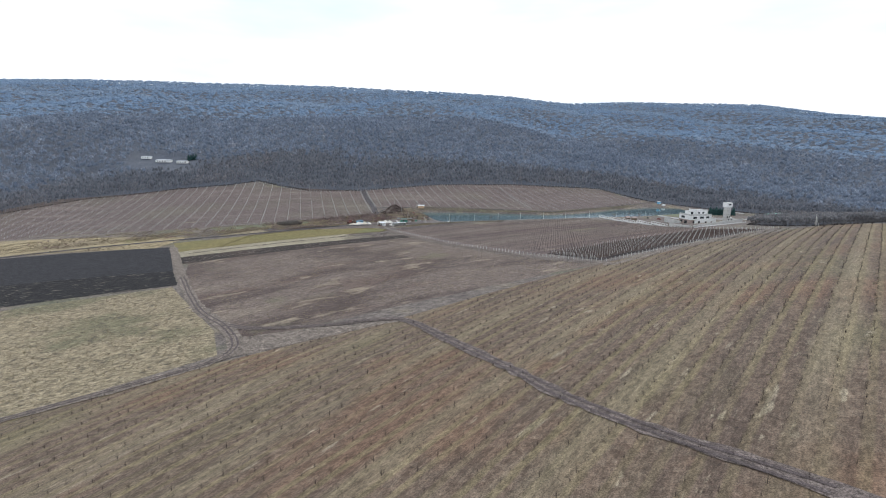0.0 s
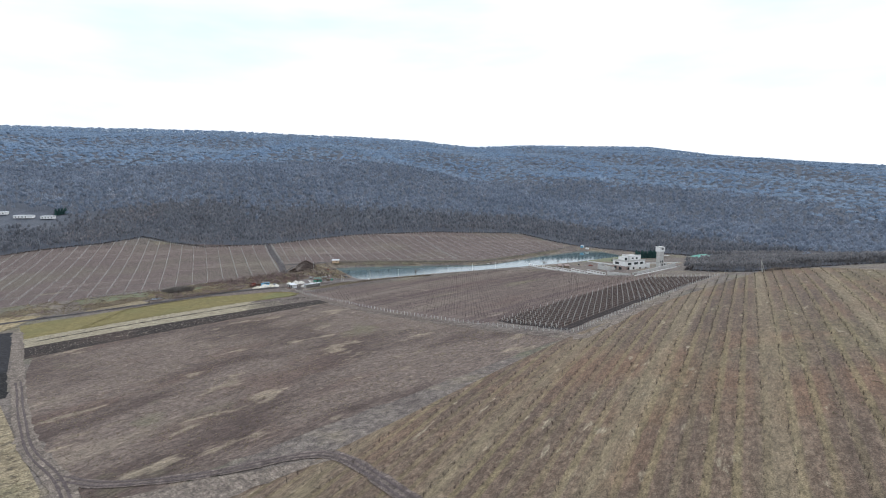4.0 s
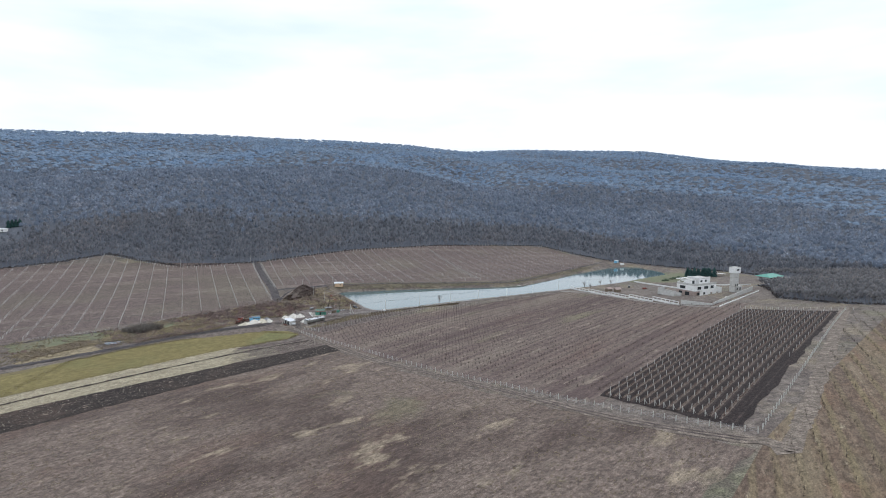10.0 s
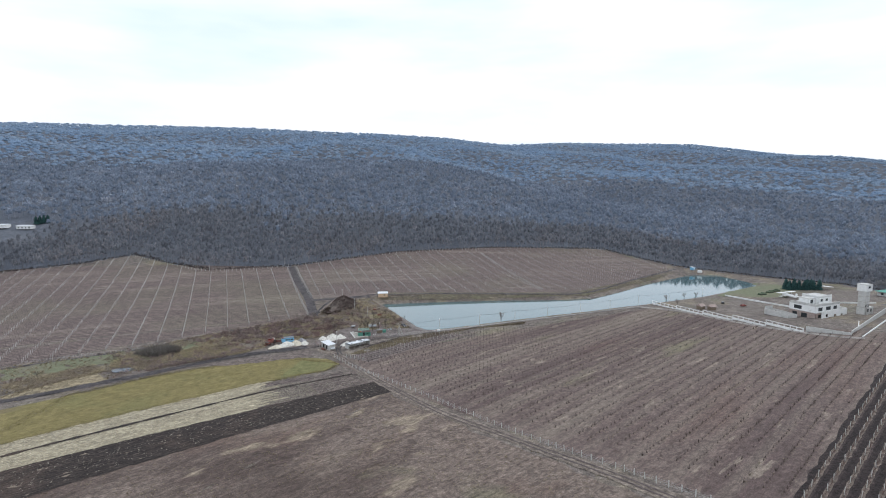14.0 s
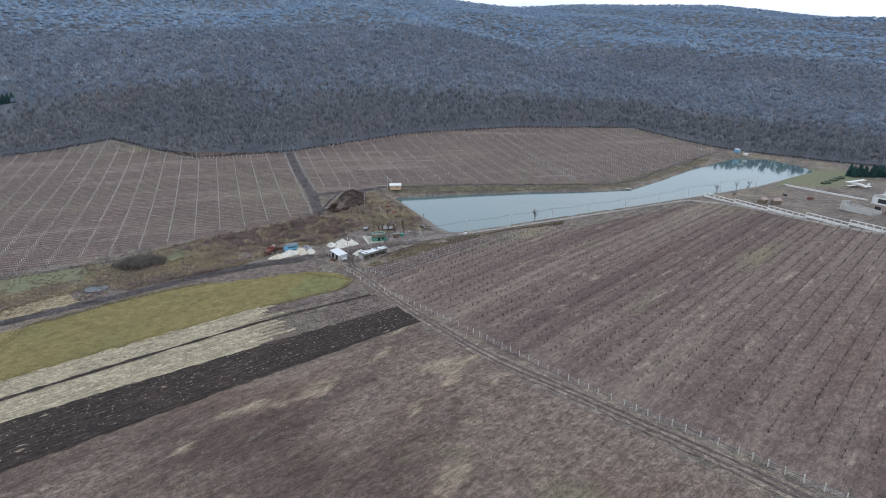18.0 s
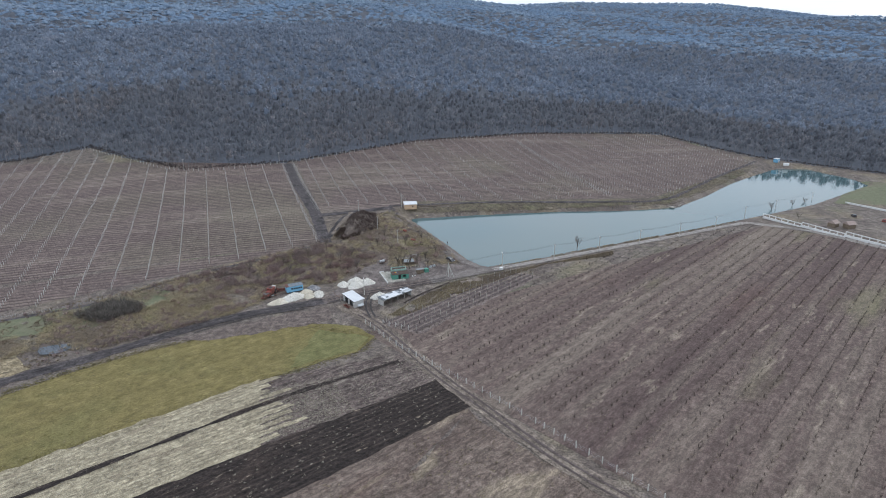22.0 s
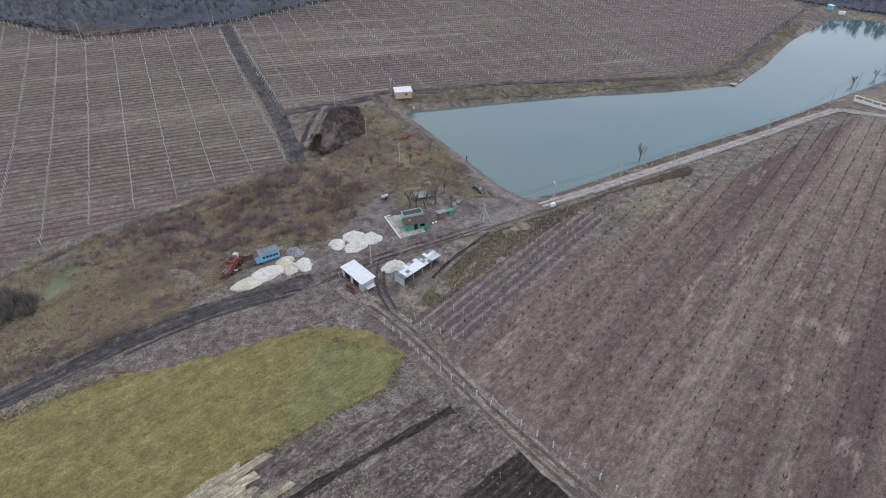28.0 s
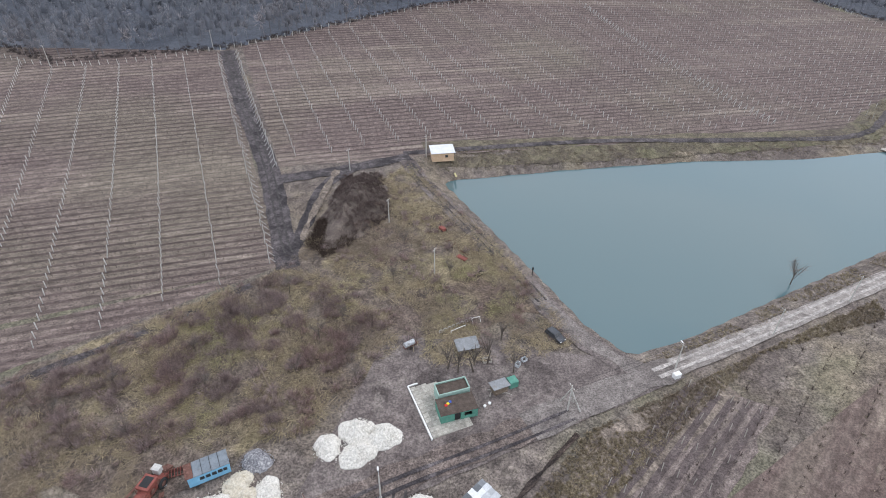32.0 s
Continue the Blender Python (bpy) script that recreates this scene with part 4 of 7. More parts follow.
part("engine", box(rod(B(), (-1.8, -0.3, 1.4), (-1.8, 0.5, 1.4), 0.4), (-2.2, 0, 1.3), (0.9, 1.1, 0.6), bevel=0.05), M_rust, h)
part("straw_hood", box(B(), (-2.9, 0, 1.1), (1.2, 1.4, 0.9), (0, 24, 0), 0.08), M_rust, h)
for sx, sy, r in ((1.4, -1.0, 0.8), (1.4, 1.0, 0.8), (-1.9, -0.9, 0.5), (-1.9, 0.9, 0.5)):
    wh = part("wheel", ring(B(), (sx, sy, r), r * 0.72, r * 0.28, (90, 0, 0)), M_tyre, h)
    part("rim", rod(B(), (sx, sy - 0.1, r), (sx, sy + 0.1, r), r * 0.55, sides=12), M_rust, wh)
part("auger_tube", rod(B(), (0.8, 0.7, 2.4), (-2.6, 1.5, 2.0), 0.16, sides=8), M_rust, h)
part("elevator", box(B(), (3.3, -0.1, 0.9), (1.6, 1.0, 0.35), (0, 28, 0)), M_rust, h)
for k in range(5):
    part("shield_plate", box(B(), (-2.6 + k * 0.8, -0.82 + 0.05 * (k % 2), 1.1 + 0.25 * (k % 3)), (0.7, 0.05, 0.6), (6 * k - 10, 8 * k - 12, 4)), M_rust if k % 2 else M_redpaint, h)
rg = random.Random(21)
for k in range(4):
    part("straw_walker", box(B(), (-2.9 + 0.1 * k, -0.54 + k * 0.36, 1.72), (2.3, 0.24, 0.14), (0, 9 + 2 * k, 0)), M_rust if k % 2 else M_darksheet, h)
for k in range(3):
    part("pulley", rod(B(), (-1.3 + 1.2 * k, -0.92, 1.2 + 0.2 * k), (-1.3 + 1.2 * k, -0.8, 1.2 + 0.2 * k), 0.34, sides=14), M_rust, h)
part("ladder", box(box(B(), (2.3, -0.7, 1.1), (0.08, 0.05, 1.9), (0, 14, 0)), (2.7, -0.7, 1.1), (0.08, 0.05, 1.9), (0, 14, 0)), M_rust, h)
part("open_panel", box(B(), (0.4, 1.05, 1.7), (1.6, 0.05, 0.9), (38, 0, 4)), M_redpaint, h)
# black sheet on top paints the shade inside the tank
part("tank_opening", box(B(), (0.2, 0, 2.61), (1.5, 1.2, 0.04)), M_dark, h)
part("exhaust", rod(B(), (-1.2, 0.5, 1.9), (-1.2, 0.5, 2.9), 0.07), M_rust, h)
part("rear_frame", box(box(B(), (-4.0, 0.5, 0.7), (1.6, 0.1, 0.14)), (-4.0, -0.5, 0.7), (1.6, 0.1, 0.14)), M_rust, h)
part("rear_axle", rod(B(), (-4.2, -1.0, 0.5), (-4.2, 1.0, 0.5), 0.1), M_rust, h)
for k in range(6):
    part("loose_panel", box(B(), (rg.uniform(-4.4, 3.0), rg.uniform(-1.6, 1.6), 0.12 + 0.05 * k), (rg.uniform(0.6, 1.4), rg.uniform(0.4, 0.9), 0.04), (rg.uniform(-9, 9), rg.uniform(-9, 9), rg.uniform(0, 90))), (M_rust, M_redpaint, M_sheet)[k % 3], h)
hd = thing("harvester_header", -79.0, -25.2, 18, "rusty cutting header lying beside the combine", "machine part")
part("frame", box(box(B(), (0, 0.5, 0.5), (3.0, 0.1, 0.9)), (0, -0.4, 0.2), (3.0, 0.1, 0.2)), M_rust, hd)
for k in range(7):
    part("reel_bar", rod(B(), (-1.4 + k * 0.46, -0.6, 0.35), (-1.3 + k * 0.46, 0.6, 0.95), 0.05, sides=6), M_redpaint, hd)


def heap(name, x, y, rx, ry, tall, turn, material, label, seed, category="gravel heap", group="stone heaps"):
    """A tipped heap: a lumpy cone with an uneven foot."""
    n, k = 44, 16
    rx, ry, tall = rx * 1.12, ry * 1.12, tall * 1.25
    rg = np.random.default_rng(seed)
    ph = rg.uniform(0, 6.28, 6)
    bm = B()
    rows = []
    for j in range(k + 1):
        f = j / k
        row = []
        for i in range(n):
            a = 2 * math.pi * i / n
            edge = 1 + 0.1 * math.sin(2 * a + ph[0]) + 0.07 * math.sin(3 * a + ph[1]) + 0.04 * math.sin(7 * a + ph[2])
            px, py = rx * edge * f * math.cos(a), ry * edge * f * math.sin(a)
            z = tall * (1 - f) ** 0.8 * (1 + 0.12 * math.sin(2 * a + ph[3])) * (1 if f < 1 else 0) + (0.16 * noise.noise((px * 1.3 + seed, py * 1.3, 3.0)) + 0.1 * noise.noise((px * 3.2, py * 3.2, seed))) * (1 - f**4) * tall
            z += 0.1 * (1 - f)
            row.append(bm.verts.new((px, py, z - (0.15 if j == k else 0))))
        rows.append(row)
    for j in range(1, k):
        for i in range(n):
            bm.faces.new((rows[j][i], rows[j][(i + 1) % n], rows[j + 1][(i + 1) % n], rows[j + 1][i]))
    top = bm.verts.new((0, 0, tall * 1.03))
    for i in range(n):
        bm.faces.new((rows[1][i], rows[1][(i + 1) % n], top))
    for v in rows[0]:
        bm.verts.remove(v)
    bmesh.ops.recalc_face_normals(bm, faces=bm.faces)
    # loose stones on the flanks
    for s in range(240):
        a, f = rg.uniform(0, 6.28), rg.uniform(0.1, 1.14) ** 0.6
        px, py = rx * f * math.cos(a), ry * f * math.sin(a)
        d = rg.uniform(0.06, 0.22)
        box(bm, (px, py, max(0.02, tall * max(0.0, 1 - f) ** 0.8)), (d, d * 0.8, d * 0.7), (rg.uniform(0, 90), rg.uniform(0, 90), rg.uniform(0, 90)))
    return one(name, bm, material, x, y, turn, label, category, group)


heap("sand_heap", -77.0, -35.3, 3.6, 2.3, 1.2, 35, M_cream, "low cream sand heap beside the dark track", 1)
heap("sand_heap", -72.8, -31.9, 4.0, 2.7, 1.7, 30, M_gravel, "long pale crushed stone heap beside the wagon", 2)
heap("sand_heap", -69.0, -27.4, 2.4, 2.0, 1.3, 50, M_cream, "yellowish cream sand heap", 3)
heap("sand_heap", -67.0, -30.2, 2.3, 2.0, 1.3, 50, M_cream, "cream sand heap at the track edge", 4)
heap("stone_heap", -63.9, -28.9, 2.0, 2.6, 1.2, 20, M_gravel, "pale stone heap with dark debris", 5)
heap("rubble_heap", -67.0, -23.3, 2.3, 2.0, 1.1, 0, M_rubble, "grey rubble heap with white chips", 6)
heap("gravel_heap", -55.8, -20.9, 2.2, 2.3, 1.3, 0, M_gravel, "pale gravel heap at the yard edge", 7)
heap("gravel_heap", -51.2, -18.2, 2.9, 2.7, 1.8, 0, M_gravel, "white gravel heap with a bare sapling", 8)
heap("gravel_heap", -46.7, -19.3, 3.1, 2.4, 1.7, -8, M_gravel, "wide pale gravel heap", 9)
heap("gravel_heap", -50.7, -22.6, 3.1, 2.2, 1.6, 8, M_gravel, "pale gravel heap beside the yard road", 10)
heap("gravel_heap", -40.6, -32.2, 2.8, 2.3, 1.5, 10, M_gravel, "pale gravel heap beside the patched shed", 11)

# white-roofed store
s = thing("store_shed", -49.5, -36.9, -53.5, "small store shed with a plain white sheet roof", "shed")
bm = wall_with_holes(B(), 8.6, 2.5, 0.15, [(1.0, 3.6, 0.0, 2.1), (4.6, 7.2, 0.0, 2.1)], -4.3, -1.75)
box(bm, (0, 1.75, 1.25), (8.6, 0.15, 2.5))
box(bm, (-4.22, 0, 1.25), (0.15, 3.3, 2.5))
box(bm, (4.22, 0, 1.25), (0.15, 3.3, 2.5))
part("wall", bm, M_concrete, s)
part("roof", box(B(), (0, 0, 2.78), (9.5, 4.3, 0.1), (4, 0, 0), 0.02), M_metalroof, s, "white sheet metal roof")
part("fascia", box(B(), (0, -2.1, 2.52), (9.3, 0.06, 0.22)), M_dark, s)
# near-black panels fill both doorways in place of the unlit inside
for sx in (-3.0, 0.9):
    part("door_opening", box(B(), (sx + 1.0, -1.6, 1.05), (2.5, 0.05, 2.05)), M_dark, s)
part("lean_to", box(B(), (4.9, 0.3, 1.0), (1.0, 2.4, 0.12), (0, 16, 0)), M_sheet, s, "torn grey lean-to sheet")
pl = thing("old_plough", -51.4, -40.3, -50, "rusty red plough beside the store shed", "plough")
part("frame", box(box(B(), (0, 0.4, 0.6), (3.4, 0.12, 0.12)), (0, -0.5, 0.6), (3.4, 0.12, 0.12)), M_redpaint, pl)
for k in range(5):
    part("share", box(B(), (-1.4 + k * 0.7, 0, 0.3), (0.08, 1.0, 0.55), (0, 0, 30)), M_rust, pl)
part("drawbar", rod(B(), (1.7, 0, 0.6), (3.0, 0.2, 0.3), 0.06), M_rust, pl)

# long shed with a patched roof
s = thing("patched_shed", -34.5, -34.8, 43, "long open shed with a patchwork of grey and white roof sheets", "shed")
bm = B()
for sx in (-6.4, -3.2, 0, 3.2, 6.4):
    for sy in (-1.6, 1.6):
        part("post", box(B(), (sx, sy, 1.1), (0.18, 0.18, 2.3), bevel=0.02), M_woodpost, s)
part("back_wall", box(B(), (0, 1.66, 1.1), (13.0, 0.12, 2.1)), M_concrete, s)
part("side_wall", box(B(), (-6.5, 0, 1.0), (0.12, 3.1, 2.0)), M_concrete, s)
part("side_wall", box(B(), (6.5, 0, 1.0), (0.12, 3.1, 2.0)), M_concrete, s)
for sy in (-1.6, 1.6):
    part("beam", box(B(), (0, sy, 2.31), (13.4, 0.14, 0.14)), M_woodpost, s)
rg = random.Random(4)
for i in range(12):
    for j in range(4):
        white = 3 <= i <= 6 and j < 3 or rg.random() < 0.2
        sheet_bm = box(B(), (-6.25 + i * 1.13 + rg.uniform(-0.05, 0.05), -1.42 + j * 0.95, 2.48 + 0.03 * ((i + j) % 2) + j * 0.03), (1.2, 1.02, 0.03), (2, rg.uniform(-1.5, 1.5), rg.uniform(-2, 2)))
        part("roof_sheet", sheet_bm, M_metalroof if white else (M_darksheet if rg.random() < 0.4 else M_sheet), s)

# lamp post, bent gate pole
def lamp_post(x, y, tall, arm, turn, label):
    ob = thing("street_lamp", x, y, turn, label, "street lamp", "lamp posts")
    part("post", rod(B(), (0, 0, -0.3), (0, 0, tall), 0.14, 0.09, 8), M_post, ob)
    part("base", box(B(), (0, 0, 0.25), (0.5, 0.4, 0.5), bevel=0.04), M_post, ob)
    part("arm", rod(B(), (0, 0, tall - 0.1), (arm, 0, tall + 0.3), 0.035, sides=6), M_silver, ob)
    part("lamp_head", box(B(), (arm + 0.25, 0, tall + 0.33), (0.65, 0.26, 0.14), (0, -8, 0), 0.04), M_white, ob)
    return ob


lamp_post(-46.4, -30.3, 6.2, 0.7, 100, "white concrete lamp post beside the store shed")
g = thing("gate_pole", -56.0, -33.0, -52, "leaning rusty gate pole with an end post", "gate")
part("pole", rod(rod(B(), (-3.6, 0, 1.9), (-0.5, 0, 1.1), 0.06, sides=6), (-0.5, 0, 1.1), (2.6, 0, 0.9), 0.06, sides=6), M_rust, g)
part("end_post", rod(B(), (-3.6, 0, -0.2), (-3.6, 0, 2.1), 0.07, sides=6), M_woodpost, g)
part("end_post", rod(B(), (2.6, 0, -0.2), (2.6, 0, 1.5), 0.1, sides=6), M_post, g)

# paved pad with its kerb
pad = thing("paved_pad", -37.0, -13.0, -69, "old paved pad with a pale kerb, slabs missing at one end", "paving")
part("base", box(B(), (0.3, 0, 0.12), (11.4, 7.4, 0.22)), M_slab, pad)
part("kerb", box(B(), (0, -3.95, 0.22), (12.4, 0.28, 0.4), bevel=0.03), M_white, pad, "whitewashed kerb")
part("kerb", box(B(), (-6.2, -3.0, 0.22), (0.28, 1.9, 0.4), bevel=0.03), M_white, pad, "whitewashed kerb")
rg = random.Random(9)
slab_me = None
for i in range(11):
    for j in range(7):
        if (j > 2 and i < 8) or (rg.random() < 0.05):
            continue
        if slab_me is None:
            o = part("slab", box(B(), (0, 0, 0), (0.98, 0.98, 0.08), bevel=0.02), M_slab, pad)
            slab_me = o.data
        else:
            o = new("slab", slab_me)
            o.parent = pad
        o.matrix_basis = pose(-5.2 + i * 1.06 + rg.uniform(-0.04, 0.04), -3.2 + j * 1.06 + rg.uniform(-0.04, 0.04), 0.26 + rg.uniform(-0.02, 0.03), rg.uniform(-2, 2), rg.uniform(-2, 2), rg.uniform(-4, 4))

# the green pavilion: two boxes with parapets round brown roofs
def parapet_box(ob, cx, cy, lx, ly, tall, wall_m, rim_m, roof_m, hole, flush=False):
    for sx, sy, l, t in ((0, -ly / 2, lx, 0), (0, ly / 2, lx, 0), (-lx / 2, 0, ly - 0.12, 90), (lx / 2, 0, ly - 0.12, 90)):
        bm = wall_with_holes(B(), l, tall, 0.12, hole if sy < 0 else [], -l / 2)
        o = part("wall", bm, wall_m, ob)
        o.matrix_basis = pose(cx + sx, cy + sy, 0.2, 0, 0, t)
        if flush:
            continue
        o = part("rim", box(B(), (0, 0, tall + 0.05), (l + 0.1, 0.2, 0.14), bevel=0.02), rim_m, ob)
        o.matrix_basis = pose(cx + sx, cy + sy, 0.2, 0, 0, t)
    part("roof", box(B(), (cx, cy, tall + 0.26 if flush else tall - 0.1), (lx + 0.2, ly + 0.2, 0.1) if flush else (lx - 0.14, ly - 0.14, 0.12), (1, 0, 0) if flush else (0, 0, 0)), roof_m, ob)


p = thing("green_pavilion", -34.2, -14.4, 15, "sea-green painted pavilion with a leaf-littered brown roof", "pavilion")
parapet_box(p, 0, 0, 6.6, 3.6, 2.0, M_greenpaint, M_greenpaint, M_brownroof, [(2.4, 3.5, 0, 1.9), (4.2, 5.6, 0.8, 1.7)], flush=True)
# black panel in the doorway stands in for the dark room
part("door_opening", box(B(), (-0.35, -1.72, 1.15), (1.0, 0.03, 1.85)), M_dark, p)
for k, col in enumerate(((0.55, 0.05, 0.04), (0.7, 0.55, 0.05), (0.05, 0.12, 0.5))):
    mm = surface("cloth_%s" % ("red", "yellow", "blue")[k], [col, tuple(c * 0.8 for c in col)], 3.0, rough=0.9, bump=0)
    part("cloth", box(B(), (-1.9 + 0.45 * k, 0.1 + 0.3 * k, 2.36), (0.5, 0.45, 0.06), (8, 5, 30 * k)), mm, p, ("red", "yellow", "blue")[k] + " cloth")
p = thing("green_pavilion", -34.9, -10.9, 17, "pale green pavilion with a dark brown roof beside the first", "pavilion")
parapet_box(p, 0, 0, 5.8, 2.7, 2.6, M_palegreen, M_palegreen, M_brownroof, [(1.5, 2.4, 0, 1.9)])
# this doorway is filled with a panel of painted shade too
part("door_opening", box(B(), (-0.85, -1.38, 1.15), (0.85, 0.03, 1.85)), M_dark, p)
k2 = thing("kiosk", -25.8, -9.6, 22, "small kiosk with a pale sheet roof and a green end", "kiosk")
part("wall", box(B(), (-0.5, 0, 0.9), (2.6, 1.8, 1.8)), M_wood, k2)
part("roof", box(B(), (-0.5, -0.1, 1.92), (3.4, 2.4, 0.08), (-7, 0, 0), 0.02), M_oldsheet, k2, "dull grey metal roof")
part("green_box", box(B(), (2.4, 0.2, 0.8), (1.7, 1.7, 1.6), bevel=0.04), M_greenpaint, k2, "green painted box")
part("counter", box(B(), (-0.5, -1.1, 0.9), (2.4, 0.4, 0.08)), M_wood, k2)
sh = thing("sheet_shelter", -31.5, 0.8, 14, "low shelter roofed with a pale corrugated sheet", "shelter")
part("roof", box(B(), (0, 0, 1.5), (4.6, 3.2, 0.06), (5, 0, 0)), M_oldsheet, sh)
for sx in (-2.1, 2.1):
    for sy in (-1.4, 1.4):
        part("post", rod(B(), (sx, sy, -0.1), (sx, sy, 1.5), 0.06, sides=6), M_wood, sh)
for k in range(7):
    part("corrugation", box(B(), (-2.0 + k * 0.66, 0, 1.55), (0.12, 3.18, 0.04), (5, 0, 0)), M_oldsheet, sh)
tyre = None
for k in range(8):
    m = pose(-36.6 + k * 0.9, 5.5 + k * 0.5, ground_z(-36.6 + k * 0.9, 5.5 + k * 0.5) + 0.3, 78, 0, 29)
    if tyre is None:
        tyre = one("painted_tyre", ring(B(), (0, 0, 0), 0.34, 0.1), M_post, 0, 0, 0, "half-buried white-painted tyre in a row", "tyre", "white tyres", z=0, smooth=True)
        tyre.matrix_world = m
    else:
        copy_thing(tyre, m)
one("metal_rail", rod(rod(rod(B(), (-1.8, 0, 0.7), (1.8, 0, 0.7), 0.07, sides=6), (-1.7, 0, -0.1), (-1.7, 0, 0.7), 0.06, sides=6), (1.7, 0, -0.1), (1.7, 0, 0.7), 0.06, sides=6), M_white, -33.0, 6.0, 30, "low white pipe rail", "rail")
fr = thing("frame_swing", -29.2, 8.6, 20, "small white metal frame beside the tyres", "frame")
part("bar", box(B(), (0, 0, 1.2), (1.9, 0.08, 0.08)), M_white, fr)
for sx in (-0.9, 0.9):
    part("leg", rod(B(), (sx, -0.5, 0), (sx, 0, 1.2), 0.04, sides=6), M_white, fr)
    part("leg", rod(B(), (sx, 0.5, 0), (sx, 0, 1.2), 0.04, sides=6), M_white, fr)


def crate(x, y, turn, size, material, label):
    """An open slatted crate."""
    c = thing("crate", x, y, turn, label, "crate", "crates")
    lx, ly, lz = size
    part("base", box(B(), (0, 0, 0.06), (lx, ly, 0.1)), material, c)
    for sy in (-1, 1):
        for k in range(2):
            part("slat", box(B(), (0, sy * ly / 2, lz * (0.35 + 0.4 * k)), (lx, 0.05, lz * 0.28)), material, c)
    for sx in (-1, 1):
        part("end", box(B(), (sx * lx / 2, 0, lz / 2), (0.05, ly - 0.06, lz)), material, c)


crate(-27.8, -2.6, 10, (1.6, 1.1, 0.7), M_woodpost, "pale wooden crate beside the trees")
crate(-22.0, -3.9, 55, (1.0, 0.9, 0.9), M_sheet, "grey crate beside the kiosk")
crate(-20.6, -2.6, 30, (1.0, 0.8, 0.8), M_sheet, "grey crate beside the kiosk")
for x, y in ((-29.1, -13.4), (-28.2, -12.8)):
    one("bucket", rod(B(), (0, 0, 0), (0, 0, 0.45), 0.22, 0.28, 12), M_white, x, y, 0, "white plastic bucket on the muddy yard", "bucket", "buckets")
for k, (x, y, l, t) in enumerate(((-27.0, -9.6, 2.6, 8), (-26.2, -10.2, 2.2, -14), (-25.0, -9.9, 1.8, 40), (-27.8, -10.6, 1.5, 70), (-24.6, -10.6, 1.4, -30))):
    one("log", rod(B(), (-l / 2, 0, 0.16), (l / 2, 0, 0.2), 0.14, 0.1, 8), M_woodpost, x, y, t, "grey log lying in front of the kiosk", "log", "logs")
one("fallen_pole", rod(B(), (-6.6, 0, 0.9), (6.6, 0, 0.5), 0.16, 0.1, 8), M_wood, -68.2, -8.7, -59, "long rotten pole lying across the scrub", "pole")


def car(name, x, y, turn, paint, label):
    c = thing(name, x, y, turn, label, "car")
    bm = B()
    prof = [(-2.15, 0.35), (-2.2, 0.8), (-2.05, 1.0), (-1.75, 1.48), (0.2, 1.52), (0.95, 1.02), (2.0, 0.88), (2.2, 0.6), (2.15, 0.35)]
    sides = []
    for sy, k in ((-0.88, 1), (0.88, 1)):
        sides.append([bm.verts.new((px, sy * (0.8 if pz > 1.2 else 1.0), pz)) for px, pz in prof])
    n = len(prof)
    for i in range(n):
        bm.faces.new((sides[0][i], sides[0][(i + 1) % n], sides[1][(i + 1) % n], sides[1][i]))
    bm.faces.new(sides[0][::-1])
    bm.faces.new(sides[1])
    bmesh.ops.recalc_face_normals(bm, faces=bm.faces)
    part("body", bm, paint, c)
    part("windscreen", box(B(), (0.62, 0, 1.28), (0.04, 1.3, 0.62), (0, -57, 0)), M_glass, c)
    part("rear_window", box(B(), (-1.95, 0, 1.26), (0.04, 1.25, 0.44), (0, 33, 0)), M_glass, c)
    for sy in (-0.8, 0.8):
        part("side_window", box(B(), (-0.65, sy, 1.24), (1.7, 0.06, 0.36), (-8 if sy > 0 else 8, 0, 0)), M_glass, c)
        part("headlight", box(B(), (2.12, sy * 0.78, 0.72), (0.14, 0.34, 0.14), bevel=0.02), M_white, c)
        part("tail_light", box(B(), (-2.15, sy * 0.85, 0.85), (0.08, 0.25, 0.16)), M_redpaint, c)
        for sx in (-1.35, 1.35):
            wh = part("wheel", ring(B(), (sx, sy * 1.02, 0.32), 0.23, 0.1, (90, 0, 0)), M_tyre, c)
            part("rim", rod(B(), (sx, sy * 1.02 - 0.06, 0.32), (sx, sy * 1.02 + 0.06, 0.32), 0.19, sides=10), M_silver, wh)
    return c


car("parked_car", -13.4, 3.6, -55, M_carpaint, "dark grey parked car at the pond corner")
tk = thing("water_tank_trailer", -42.9, 1.5, 35, "silver tank on a small trailer in the yard", "trailer")
part("tank", rod(B(), (-1.1, 0, 1.05), (1.1, 0, 1.05), 0.55, sides=14), M_silver, tk)
part("chassis", box(B(), (0.2, 0, 0.5), (3.0, 0.9, 0.12)), M_rust, tk)
for sy in (-0.75, 0.75):
    part("wheel", ring(B(), (-0.1, sy, 0.36), 0.26, 0.1, (90, 0, 0)), M_tyre, tk)
part("drawbar", rod(B(), (1.6, 0, 0.5), (2.6, 0, 0.3), 0.05), M_rust, tk)


